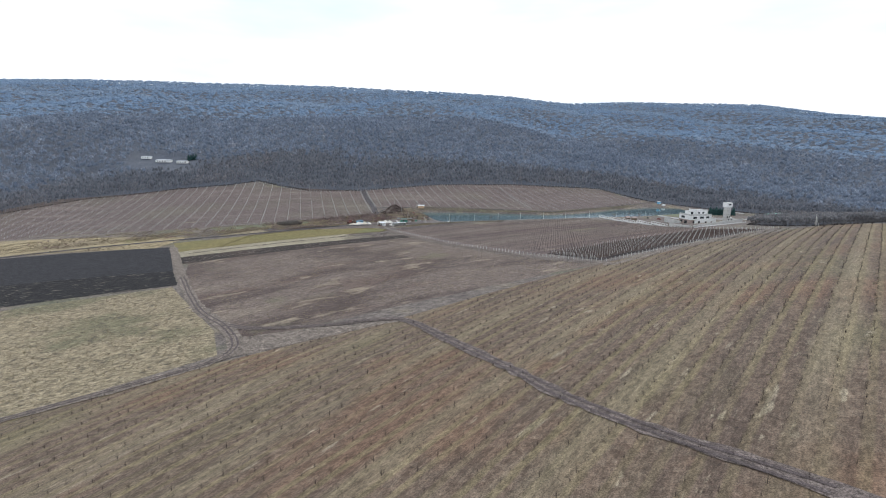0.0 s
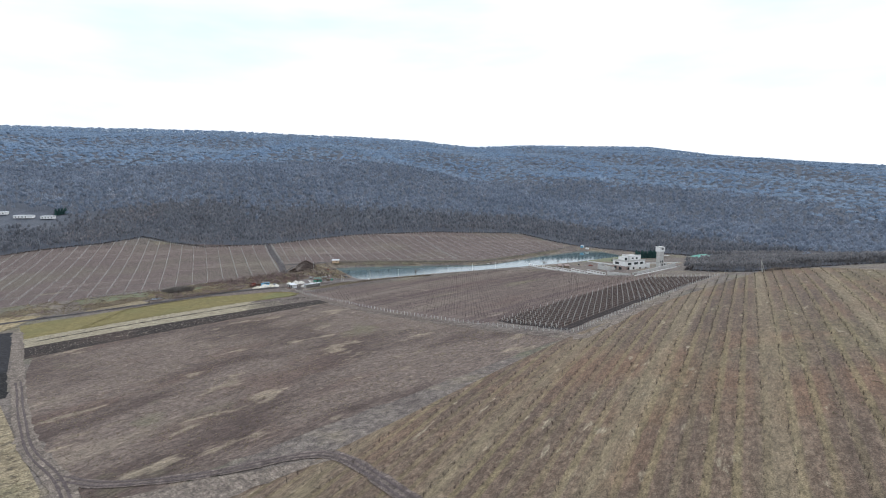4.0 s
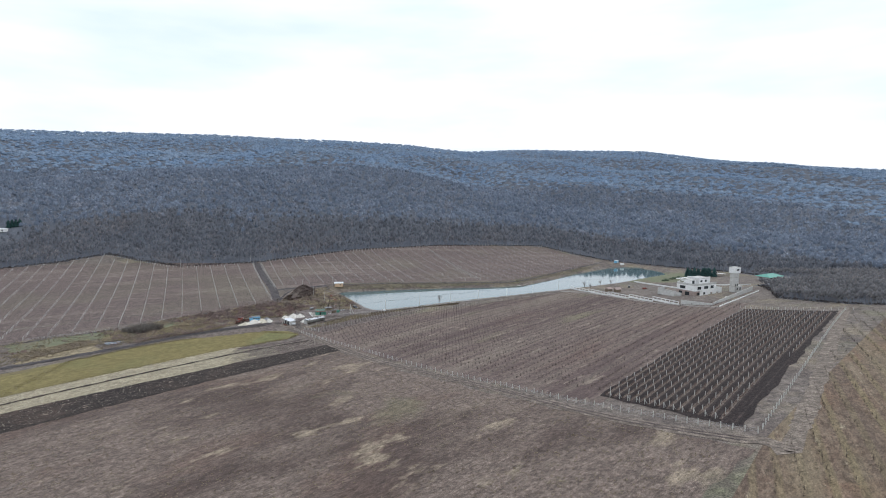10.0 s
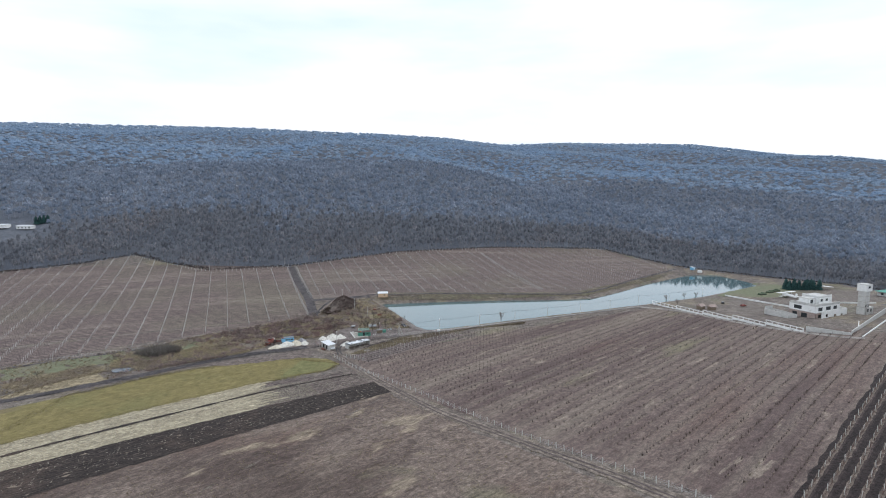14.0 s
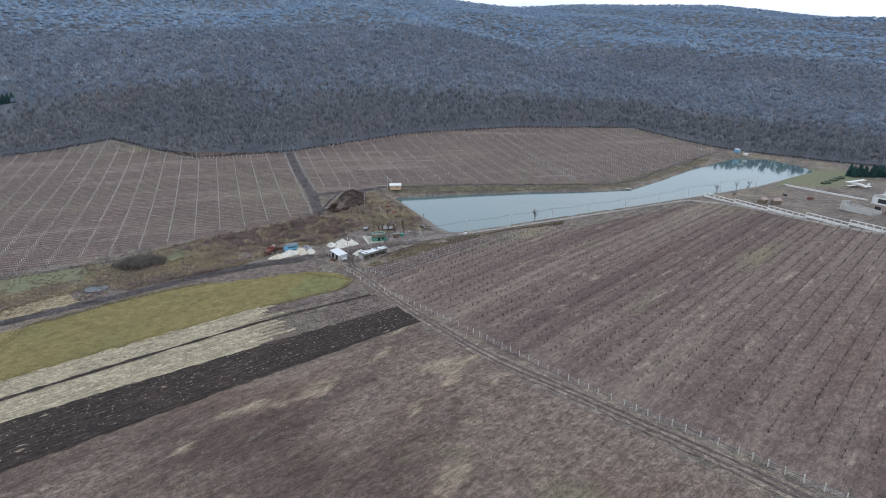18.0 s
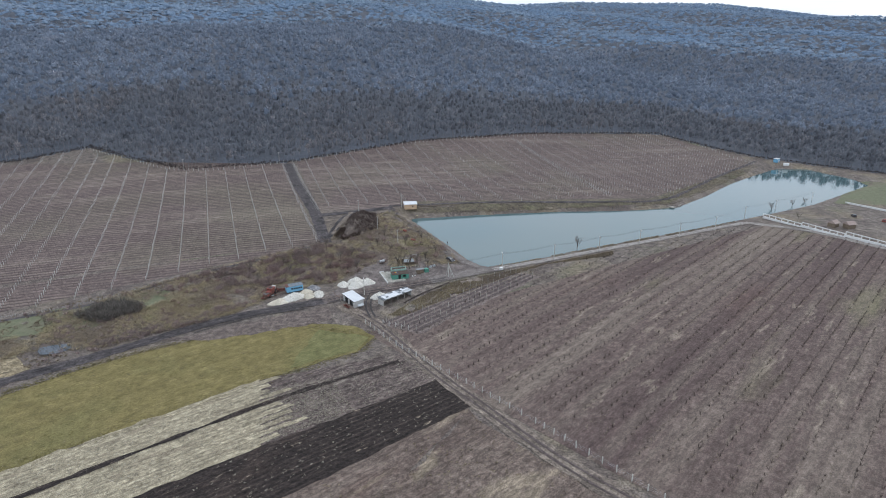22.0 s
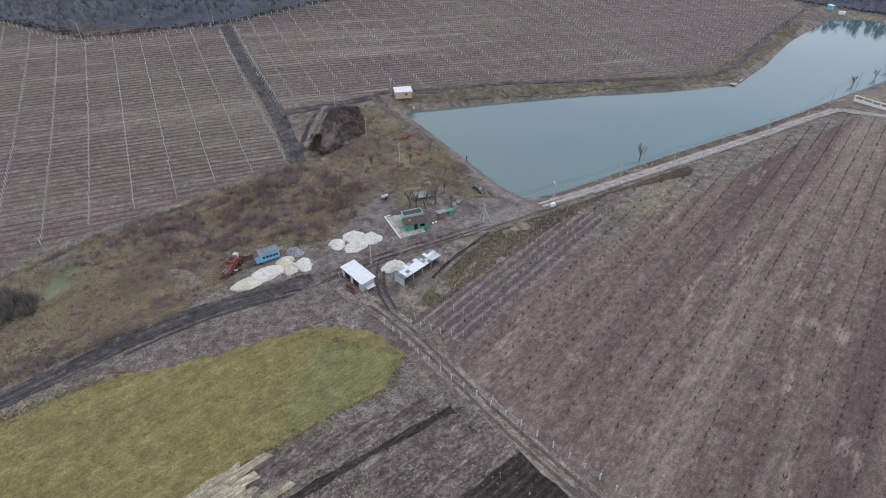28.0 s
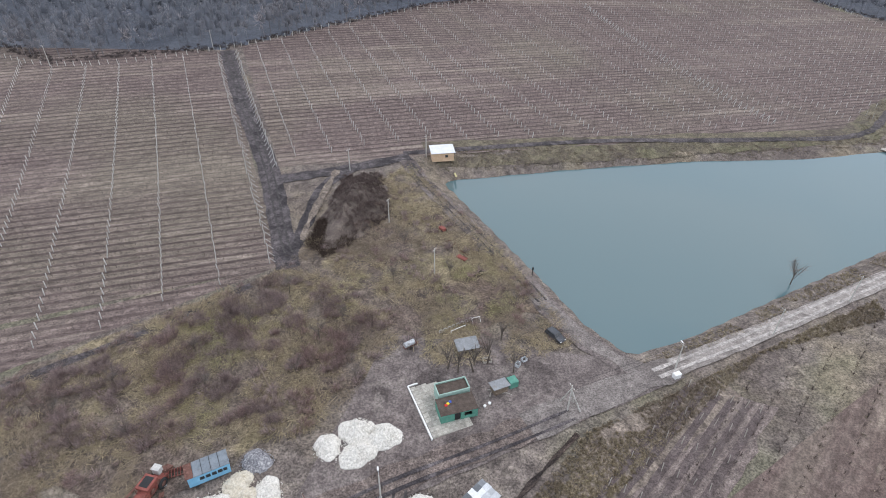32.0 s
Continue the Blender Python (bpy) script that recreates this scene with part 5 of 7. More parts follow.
# ---- poles and their wires ----
def mast(x, y, tall, label, turn=0.0, legs=0, lamp=False):
    ob = thing("utility_pole", x, y, turn, label, "utility pole", "power poles")
    part("post", rod(B(), (0, 0, -0.4), (0, 0, tall), 0.15, 0.1, 8), M_post, ob)
    part("crossarm", box(B(), (0, 0, tall - 0.35), (1.5, 0.09, 0.09)), M_woodpost, ob)
    for sx in (-0.65, 0, 0.65):
        part("insulator", rod(B(), (sx, 0, tall - 0.3), (sx, 0, tall - 0.12), 0.05, 0.04, 6), M_white, ob)
    for k in range(legs):
        a = math.radians(-120 + 60 * k)
        part("brace", rod(B(), (2.4 * math.cos(a), 2.4 * math.sin(a), -0.2), (0.1, 0, tall * 0.86), 0.14, 0.1, 8), M_post, ob)
    if lamp:
        part("lamp_head", box(B(), (0.5, 0, tall + 0.1), (0.6, 0.22, 0.12), (0, -15, 0), 0.03), M_white, ob)
    return ob, Vector((x, y, ground_z(x, y) + tall - 0.12))


LINE = [(-14.6, -14.6, 6.6, 3), (8.0, -5.2, 6.8, 0), (31.3, 3.4, 7.2, 0), (53.4, 13.4, 7.2, 0), (74.8, 22.8, 7.2, 0), (97.7, 33.4, 7.2, 0), (120.0, 44.4, 7.2, 0), (146.0, 66.0, 7.2, 0), (178.0, 92.0, 7.2, 0), (212.0, 112.0, 7.2, 0)]
tops = []
for x, y, tall, legs in LINE:
    tops.append(mast(x, y, tall, "pale concrete power pole" + (" with three raking braces" if legs else " beside the gravel road along the pond"), 110, legs, lamp=(x == 8.0))[1])
for x, y in ((-62.6, 72.8), (-49.4, 45.8), (-37.7, 24.6), (-39.8, 82.6)):
    tops2 = mast(x, y, 7.2, "pale power pole among the scrub", 60)
mast(276, -114, 8.5, "tall braced power pole at the field crest", 20, 2)
for x, y in ((-131, 168), (-190, 149)):
    mast(x, y, 8.0, "power pole at the woodland edge", 10)
wire = bpy.data.curves.new("power_line", "CURVE")
wire.dimensions, wire.bevel_depth, wire.bevel_resolution = "3D", 0.025, 0
for a, b2 in zip(tops, tops[1:]):
    for off in (-0.5, 0.5):
        sp = wire.splines.new("POLY")
        sp.points.add(10)
        for k in range(11):
            f = k / 10
            q = a.lerp(b2, f)
            sp.points[k].co = (q.x + off * 0.4, q.y - off * 0.9, q.z - 2.4 * f * (1 - f), 1)
wire.materials.append(M_tyre)
tagged(new("power_line", wire), "thin dark wires strung between the power poles", "power line")
wb = thing("meter_cabinet", 7.4, -7.4, 20, "white cabinet at the foot of a power pole", "cabinet")
part("body", box(B(), (0, 0, 0.6), (1.5, 0.9, 1.2), bevel=0.04), M_white, wb)
part("door", box(B(), (0, -0.47, 0.6), (1.3, 0.04, 1.0)), M_white, wb)

# ---- the hut by the pond ----
ht = thing("pump_hut", -34.8, 82.2, 8, "apricot rendered hut with a white roof on the pond bank", "hut")
bm = wall_with_holes(B(), 6.8, 2.9, 0.2, [(4.0, 4.9, 1.3, 2.1)], -3.4, -2.3)
box(bm, (0, 2.3, 1.45), (6.8, 0.2, 2.9))
box(bm, (-3.3, 0, 1.45), (0.2, 4.4, 2.9))
box(bm, (3.3, 0, 1.45), (0.2, 4.4, 2.9))
part("wall", bm, M_hutwall, ht)
part("roof", box(B(), (0, 0, 3.1), (7.6, 5.7, 0.16), (4, 0, 0), 0.03), M_metalroof, ht, "white sheet roof")
wn2 = part("window", box(B(), (1.05, -2.3, 1.7), (0.85, 0.04, 0.75)), M_glass, ht)
part("window_frame", wall_with_holes(B(), 0.95, 0.85, 0.24, [(0.06, 0.89, 0.06, 0.79)], 0.58, -2.3, 1.28), M_wood, wn2)
part("door", box(B(), (3.42, 0.6, 1.05), (0.06, 0.95, 2.0)), M_wood, ht)
one("plank_ramp", box(B(), (0, 0, 0), (0.5, 7.0, 0.12), (-10, 0, 0)), M_yellow, -30.9, 76.4, 5, "yellow plank ramp down to the water", "plank", z=1.4)
for x, y, t in ((124.5, 100.5, 40), (119.0, 95.5, 35)):
    j = thing("jetty", x, y, t, "small grey fishing jetty over the water", "jetty", "jetties", z=0.0)
    for k in range(6):
        part("board", box(B(), (0, -1.2 + k * 0.48, 0.6), (3.2, 0.42, 0.08)), M_woodpost, j)
    for sx in (-1.4, 1.4):
        for sy in (-1.1, 1.1):
            part("leg", rod(B(), (sx, sy, -1.2), (sx, sy, 0.56), 0.07, sides=6), M_woodpost, j)
one("pond_stake", rod(box(B(), (0, 0, 2.6), (0.35, 0.12, 0.8)), (0, 0, -1.5), (0, 0, 2.9), 0.09, sides=6), M_dark, -14.6, 25.5, 0, "black stake standing in the shallow water", "stake", z=0)
one("tractor_tyre", ring(B(), (0, 0, 0.2), 0.5, 0.2, (12, 0, 0)), M_tyre, -26.7, 24.7, 0, "old tractor tyre lying on the bank", "tyre", smooth=True)
one("red_boat", box(box(B(), (0, 0, 0.3), (2.4, 1.1, 0.5), bevel=0.12, taper=1.2), (0, 0, 0.58), (1.8, 0.8, 0.06)), M_redpaint, -31.0, 30.3, -40, "small red boat upturned beside the bank track", "boat")
rm = thing("red_mower", -35.5, 42.0, -50, "old red farm machine beside the bank track", "machine")
part("body", box(B(), (0, 0, 0.8), (1.8, 1.1, 0.8), bevel=0.06), M_redpaint, rm)
part("wheel", ring(B(), (0.5, 0.7, 0.4), 0.3, 0.1, (90, 0, 0)), M_tyre, rm)
part("wheel", ring(B(), (0.5, -0.7, 0.4), 0.3, 0.1, (90, 0, 0)), M_tyre, rm)
for k in range(4):
    one("scrap_beam", box(B(), (0, 0, 0.25), (1.6 + 0.4 * k, 0.2, 0.18)), M_rust, -34.0 + k * 1.2, 37.5 - k * 1.7, 20 + 37 * k, "rusty scrap beam in the brush", "scrap", "scrap beams")


# ---- woods ----
def bare_tree(rng, tall, twigs, wide, thick, core=0.0):
    """Corners and triangles of one leafless tree at the origin: a stem, limbs, and twigs spread over a rounded crown."""
    v, f, dark = [], [], []

    def blade(a, b, w):
        a, b = np.array(a), np.array(b)
        s = np.cross(b - a, rng.normal(size=3))
        s = s / (np.linalg.norm(s) + 1e-9) * w
        f.append((len(v), len(v) + 1, len(v) + 2))
        v.extend([a - s, a + s, b])
    for k in range(2):
        blade((0, 0, -0.5), (rng.normal(0, 0.3), rng.normal(0, 0.3), tall * 0.8), tall * 0.014)
    lobes = [(rng.uniform(0, 6.28), rng.uniform(0.2, 0.6)) for k in range(4)]
    for k in range(twigs):
        # a twig points outward from one of the crown's lobes
        a, off = lobes[k % 4]
        c = np.array([wide * off * math.cos(a), wide * off * math.sin(a), tall * (0.6 + 0.12 * math.cos(3 * a))])
        d = rng.normal(size=3) + (0, 0, 0.55)
        d = d / np.linalg.norm(d)
        reach = np.array([wide * 0.62, wide * 0.62, tall * 0.3])
        p = c + d * reach * rng.uniform(0.2, 0.6)
        q = c + d * reach * rng.uniform(0.75, 1.08) + rng.normal(0, 0.04 * wide, 3)
        blade(p, q, tall * rng.uniform(0.006, 0.013) * thick)
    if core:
        # a low inner core, toned dark to paint the shade inside the crown
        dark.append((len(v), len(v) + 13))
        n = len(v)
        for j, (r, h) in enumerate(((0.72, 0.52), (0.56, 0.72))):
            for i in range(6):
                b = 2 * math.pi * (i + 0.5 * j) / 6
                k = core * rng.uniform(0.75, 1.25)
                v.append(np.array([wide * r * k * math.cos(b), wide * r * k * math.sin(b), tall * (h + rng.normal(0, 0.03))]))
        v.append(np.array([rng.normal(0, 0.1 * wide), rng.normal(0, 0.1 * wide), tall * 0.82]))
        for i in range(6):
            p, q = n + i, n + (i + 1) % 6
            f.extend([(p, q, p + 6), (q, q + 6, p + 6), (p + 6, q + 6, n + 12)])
    # twigs keep full tone; the core drops to 0 as inner shade
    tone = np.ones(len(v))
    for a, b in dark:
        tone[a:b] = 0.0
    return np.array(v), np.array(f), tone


def scatter(name, places, kinds, rng, material, low=0.75, high=1.25):
    """One mesh of many copies of the given triangle sets, turned and scaled by chance."""
    pick = rng.integers(0, len(kinds), len(places))
    chunks, faces, tones, count = [], [], [], 0
    for k, tri in enumerate(kinds):
        at = places[pick == k]
        ang, sc = rng.uniform(0, 2 * math.pi, len(at)), rng.uniform(low, high, len(at))
        c, s = np.cos(ang)[:, None], np.sin(ang)[:, None]
        v, f, own = tri if isinstance(tri, tuple) else (tri.reshape(-1, 3), np.arange(len(tri) * 3).reshape(-1, 3), 1.0)
        x = (v[None, :, 0] * c - v[None, :, 1] * s) * sc[:, None] + at[:, None, 0]
        y = (v[None, :, 0] * s + v[None, :, 1] * c) * sc[:, None] + at[:, None, 1]
        z = v[None, :, 2] * sc[:, None] + height(at[:, 0], at[:, 1])[:, None]
        chunks.append(np.stack([x, y, z], -1).reshape(-1, 3))
        faces.append((f[None] + count + len(v) * np.arange(len(at))[:, None, None]).reshape(-1, 3))
        tones.append((rng.uniform(0.3, 1.0, len(at))[:, None] * (own * np.ones(len(v)))[None]).ravel())
        count += len(v) * len(at)
    me = from_arrays(name, np.concatenate(chunks), np.concatenate(faces))
    me.attributes.new("tone", "FLOAT", "POINT").data.foreach_set("value", np.concatenate(tones).astype(np.float32))
    me.materials.append(material)
    if isinstance(kinds[0], tuple):
        me.shade_smooth()
    return new(name, me)




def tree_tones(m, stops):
    """Each plant of a wood takes its own tone; tone 0 is painted crown shade."""
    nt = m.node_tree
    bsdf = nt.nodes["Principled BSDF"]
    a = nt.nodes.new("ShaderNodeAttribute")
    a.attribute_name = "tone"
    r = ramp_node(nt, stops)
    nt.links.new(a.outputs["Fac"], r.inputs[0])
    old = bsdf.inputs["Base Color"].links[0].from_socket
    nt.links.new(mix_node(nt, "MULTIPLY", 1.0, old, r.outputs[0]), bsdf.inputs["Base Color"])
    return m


# stop 0 is the cores' painted shade, the others vary tree by tree
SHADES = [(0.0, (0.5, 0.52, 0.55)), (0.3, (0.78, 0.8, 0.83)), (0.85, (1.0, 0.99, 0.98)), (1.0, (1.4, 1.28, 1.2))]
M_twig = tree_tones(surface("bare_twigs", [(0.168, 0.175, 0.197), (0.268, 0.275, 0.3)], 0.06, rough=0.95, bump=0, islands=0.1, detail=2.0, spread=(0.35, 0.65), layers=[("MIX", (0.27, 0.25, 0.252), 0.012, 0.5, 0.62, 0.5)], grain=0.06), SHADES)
# distance haze is mixed into the slope twigs' blue, more into the hill's
M_slopetwig = tree_tones(surface("faintly_hazed_twigs", [(0.21, 0.25, 0.318), (0.335, 0.386, 0.468)], 0.03, rough=0.95, bump=0, islands=0.08, detail=2.0, spread=(0.35, 0.65), layers=[("MIX", (0.39, 0.385, 0.41), 0.02, 0.58, 0.68, 0.6), ("MIX", (0.21, 0.248, 0.315), 0.006, 0.48, 0.58, 0.5)], grain=0.06), SHADES)
M_hilltwig = tree_tones(surface("haze_tinted_twigs", [(0.24, 0.32, 0.425), (0.325, 0.42, 0.535)], 0.02, rough=0.95, bump=0, islands=0.05, detail=2.0, spread=(0.35, 0.65), layers=[("MIX", (0.4, 0.46, 0.54), 0.012, 0.56, 0.66, 0.6), ("MIX", (0.25, 0.37, 0.53), 0.004, 0.46, 0.58, 0.6)], grain=0.06), [(0.0, (0.62, 0.64, 0.67)), (0.3, (0.88, 0.9, 0.92)), (1.0, (1.12, 1.08, 1.04))])
M_youngtwig = tree_tones(surface("brown_grey_bare_twigs", [(0.2, 0.19, 0.19), (0.3, 0.285, 0.285)], 0.05, rough=0.95, bump=0, islands=0.1, detail=2.0, grain=0.06), SHADES)
rng = np.random.default_rng(5)


def wood_places(step, lo, hi, spread, rng):
    """Jittered places in the woods whose depth behind the edge is between lo and hi metres."""
    x, y = np.meshgrid(np.arange(-spread, spread, step), np.arange(-450, hi + 320, step))
    x, y = x.ravel() + rng.normal(0, step * 0.45, x.size), y.ravel() + rng.normal(0, step * 0.45, x.size)
    # keep to the wedge that can be seen from the valley
    ok = (x > -540 - 1.02 * y) & (x < 520 + 0.88 * y) & (y > -420)
    x, y = x[ok], y[ok]
    d = inside_distance(x, y, WOODS)
    d = d + np.clip(d / 4, 0, 110) * (rng.normal(0, 0.7, d.size) + 0.8 * np.sin(x / 97 + 1.4 * np.sin(y / 130)))
    ok = (d > lo) & (d <= hi)
    # clearings round the woodland houses and the green-roofed house
    ok &= inside_distance(x, y, [(-535, 300), (-440, 300), (-408, 262), (-428, 236), (-520, 240)]) < 0
    ok &= inside_distance(x, y, [(292, 40), (312, 100), (372, 112), (374, 60), (334, 36)]) < 0
    return np.stack([x, y], -1)[ok]


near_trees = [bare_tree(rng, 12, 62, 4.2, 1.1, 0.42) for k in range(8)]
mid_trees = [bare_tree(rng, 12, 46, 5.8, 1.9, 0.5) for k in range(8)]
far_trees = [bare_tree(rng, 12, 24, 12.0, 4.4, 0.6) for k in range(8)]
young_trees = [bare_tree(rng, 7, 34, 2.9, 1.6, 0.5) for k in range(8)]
edge_places = wood_places(5.2, -1.5, 110, 900, rng)
# young growth beside the villa and along the crest
low = (edge_places[:, 0] > 240) & (edge_places[:, 1] < 150 - 0.2 * (edge_places[:, 0] - 240))
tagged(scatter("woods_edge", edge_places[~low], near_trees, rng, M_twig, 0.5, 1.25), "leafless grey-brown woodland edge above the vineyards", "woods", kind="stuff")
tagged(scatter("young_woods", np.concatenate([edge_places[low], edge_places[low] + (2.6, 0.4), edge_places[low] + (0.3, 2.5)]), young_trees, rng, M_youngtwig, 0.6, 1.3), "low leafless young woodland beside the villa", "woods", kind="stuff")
# slope and hill woods carry the haze in their own colour
tagged(scatter("woods_slope", wood_places(9.2, 110, 700, 1500, rng), mid_trees, rng, M_slopetwig, 0.55, 1.4), "leafless woodland on the lower hill, faintly blue with painted haze", "woods", kind="stuff")
tagged(scatter("woods_hill", wood_places(19.0, 700, 2600, 3200, rng), far_trees, rng, M_hilltwig, 0.75, 1.3), "distant leafless woodland up to the ridge, blue with painted haze", "woods", kind="stuff")


# a tan, warmer belt of saplings along the foot of the woods and single bare trees
def crown_tree(name, x, y, tall, wide, twigs, seed, label, category="tree", group="bare trees", stout=1.0):
    """A leafless tree with a tapered trunk, limbs and fine twigs."""
    rg = np.random.default_rng(seed)
    ob = thing(name, x, y, 0, label, category, group)
    bm = B()
    rod(bm, (0, 0, -0.3), (0.05 * tall * rg.normal(), 0.05 * tall * rg.normal(), tall * 0.5), tall * 0.017 * stout, tall * 0.008 * stout, 7)
    tips = []
    for k in range(9):
        a, z0 = rg.uniform(0, 6.28), tall * rg.uniform(0.2, 0.5)
        q = Vector((wide * 0.6 * math.cos(a) * rg.uniform(0.5, 1), wide * 0.6 * math.sin(a) * rg.uniform(0.5, 1), tall * rg.uniform(0.6, 0.85)))
        rod(bm, (0, 0, z0), q, tall * 0.008 * stout, tall * 0.003 * stout, 5)
        tips.append((Vector((0, 0, z0)), q))
    part("trunk", bm, M_bark, ob)
    bm = B()
    for k in range(twigs):
        a, b2 = tips[rg.integers(0, len(tips))]
        p0 = a.lerp(b2, rg.uniform(0.35, 1.0))
        d2 = Vector(rg.normal(size=3)) + Vector((0, 0, 0.45)) + (b2 - a).normalized() * 0.5
        q = p0 + d2.normalized() * wide * rg.uniform(0.25, 0.6)
        s2 = d2.cross(Vector(rg.normal(size=3))).normalized() * rg.uniform(0.015, 0.03)
        bm.faces.new([bm.verts.new(v) for v in (p0 - s2, p0 + s2, q)])
    part("crown", bm, M_crown, ob, "fine bare twigs")
    return ob


# ---- vines, posts, saplings, scrub ----
def rows_in(poly, angle, spacing, along, rng, jitter=0.0, offset=0.0):
    """Places on parallel rows inside a polygon: spacing between rows, along the rows; with each one's row number."""
    c, s = math.cos(radians(angle)), math.sin(radians(angle))
    p = np.array(poly, float)
    u, v = p[:, 0] * c + p[:, 1] * s, -p[:, 0] * s + p[:, 1] * c
    gu, gv = np.meshgrid(np.arange(u.min() + offset, u.max(), along), np.arange(v.min() + spacing * 0.5, v.max(), spacing))
    row = np.broadcast_to(np.arange(gv.shape[0])[:, None], gv.shape).ravel()
    gu, gv = gu.ravel() + rng.normal(0, jitter, gu.size), gv.ravel() + rng.normal(0, jitter * 0.3, gu.size)
    x, y = gu * c - gv * s, gu * s + gv * c
    ok = inside_distance(x, y, [tuple(q) for q in poly]) > 0.3
    return np.stack([x, y], -1)[ok], row[ok]


def post_mesh(name, places, tall, thick, material, rng, lean=0.04):
    """Four-sided posts with flat tops, one mesh."""
    n = len(places)
    z = height(places[:, 0], places[:, 1])
    dx, dy = rng.normal(0, lean, n) * tall, rng.normal(0, lean, n) * tall
    t = thick / 2
    cs = np.array([(-t, -t), (t, -t), (t, t), (-t, t)])
    hh = tall * rng.uniform(0.92, 1.05, n)
    lo = np.stack([np.stack([places[:, 0] + a, places[:, 1] + b, z - 0.1], -1) for a, b in cs], 1)
    hi = np.stack([np.stack([places[:, 0] + a + dx, places[:, 1] + b + dy, z + hh], -1) for a, b in cs], 1)
    v = np.concatenate([lo, hi], 1).reshape(-1, 3)
    f = np.array([(0, 1, 5, 4), (1, 2, 6, 5), (2, 3, 7, 6), (3, 0, 4, 7), (4, 5, 6, 7)])
    me = from_arrays(name, v, (f[None] + 8 * np.arange(n)[:, None, None]).reshape(-1, 4))
    me.materials.append(material)
    return new(name, me)


def twig_bush(rng, tall, wide, twigs, thick=0.02, droop=0.0):
    """Triangles of a leafless bush or vine."""
    tri = []
    for k in range(twigs):
        a, r = rng.uniform(0, 2 * math.pi), wide * math.sqrt(rng.uniform(0, 1))
        p = np.array([0.35 * r * math.cos(a), 0.35 * r * math.sin(a), rng.uniform(0, tall * 0.3)])
        q = np.array([r * math.cos(a), r * math.sin(a), tall * rng.uniform(0.45, 1.0) * (1 - 0.35 * (r / wide) ** 2)])
        s = np.cross(q - p, rng.normal(size=3))
        s = s / (np.linalg.norm(s) + 1e-9) * thick * rng.uniform(0.6, 1.4)
        tri.append([p - s, p + s, q])
    return np.array(tri)


def vine(rng, tall):
    """A pruned vine: a short crooked stem and two or three canes."""
    tri = []
    for k in range(2):
        s = rng.normal(0, 1, 3) * (1, 1, 0)
        s = s / np.linalg.norm(s) * 0.05
        top = np.array([rng.normal(0, 0.08), rng.normal(0, 0.08), tall * 0.8])
        tri.append([-s, s, top])
    for k in range(3):
        p = np.array([0, 0, tall * rng.uniform(0.55, 0.8)])
        q = p + np.array([rng.normal(0, 0.45), rng.normal(0, 0.2), rng.uniform(0.1, 0.5)])
        s = np.cross(q - p, rng.normal(size=3))
        tri.append([p - s / np.linalg.norm(s) * 0.018, p + s / np.linalg.norm(s) * 0.018, q])
    return np.array(tri)


M_vinewood = surface("dark_vine_wood", [(0.05, 0.037, 0.033), (0.1, 0.078, 0.07)], 0.5, rough=0.95, bump=0, islands=0.3)
M_palegrass = surface("dull_straw_tufts", [(0.19, 0.155, 0.12), (0.3, 0.255, 0.19)], 0.08, rough=0.95, bump=0, islands=0.35, layers=[("MIX", (0.16, 0.155, 0.095), 0.03, 0.52, 0.64, 0.7)])
# dark twig colour for the shadowed line at the woodland edge
M_footshade = surface("foot_shade_twigs", [(0.06, 0.05, 0.05), (0.1, 0.085, 0.082)], 0.2, rough=0.95, bump=0, islands=0.3)
M_trellispost = surface("pale_trellis_post", [(0.38, 0.37, 0.35), (0.5, 0.49, 0.47)], 0.5, rough=0.9, bump=0, islands=0.25)
M_bramble = surface("dark_bramble_canes", [(0.1, 0.072, 0.066), (0.19, 0.15, 0.138)], 0.12, rough=0.95, bump=0, islands=0.4)
M_stubble = surface("maize_stubble_stalks", [(0.34, 0.305, 0.25), (0.5, 0.46, 0.38)], 0.5, rough=0.95, bump=0, islands=0.3)
rng = np.random.default_rng(11)
WEST = [(-530, -96), (-400, -84), (-300, -82), (-222, -62), (-168, -38), (-124, -5), (-76, 27), (-129, 163), (-190, 146), (-243, 172), (-285, 196), (-318, 172), (-386, 152), (-464, 104), (-484, 62), (-500, 20)]
EAST = [(-85, 77), (-44, 92), (30, 98), (128, 117), (180, 168), (226, 206), (186, 298), (70, 268), (-38, 226), (-121, 170)]
YOUNG = [(-34, -58), (92, -196), (234, -48), (152, 46), (142, 52), (18, -9)]
BLACK = [(91, -199), (115, -234), (247, -105), (221, -68)]
vines = [vine(rng, 0.9) for k in range(8)]
saplings = [np.concatenate([vine(rng, 1.0), twig_bush(rng, 1.15, 0.5, 7, 0.035)]) for k in range(8)]

places, row = rows_in(WEST, 13.0, 2.75, 1.5, rng, 0.12)
tagged(scatter("vine_rows", places, vines, rng, M_vinewood), "rows of pruned vines on wires", "vines", kind="stuff")
places, row = rows_in(EAST, 13.0, 2.75, 1.5, rng, 0.12)
tagged(scatter("vine_rows", places, vines, rng, M_vinewood), "rows of pruned vines on wires above the pond", "vines", kind="stuff")
places, row = rows_in(YOUNG, 45.0, 4.4, 2.5, rng, 0.2)
tagged(scatter("young_tree_rows", places[rng.random(len(places)) > 0.12], saplings, rng, M_vinewood, 0.9, 1.7), "rows of dark young fruit trees on brown soil", "saplings", kind="stuff")
# the black plot: brown strips carry reddish vines, black tilth lies between
canes = [np.concatenate([vine(rng, 1.1), twig_bush(rng, 1.5, 0.6, 12, 0.035)]) for k in range(8)]
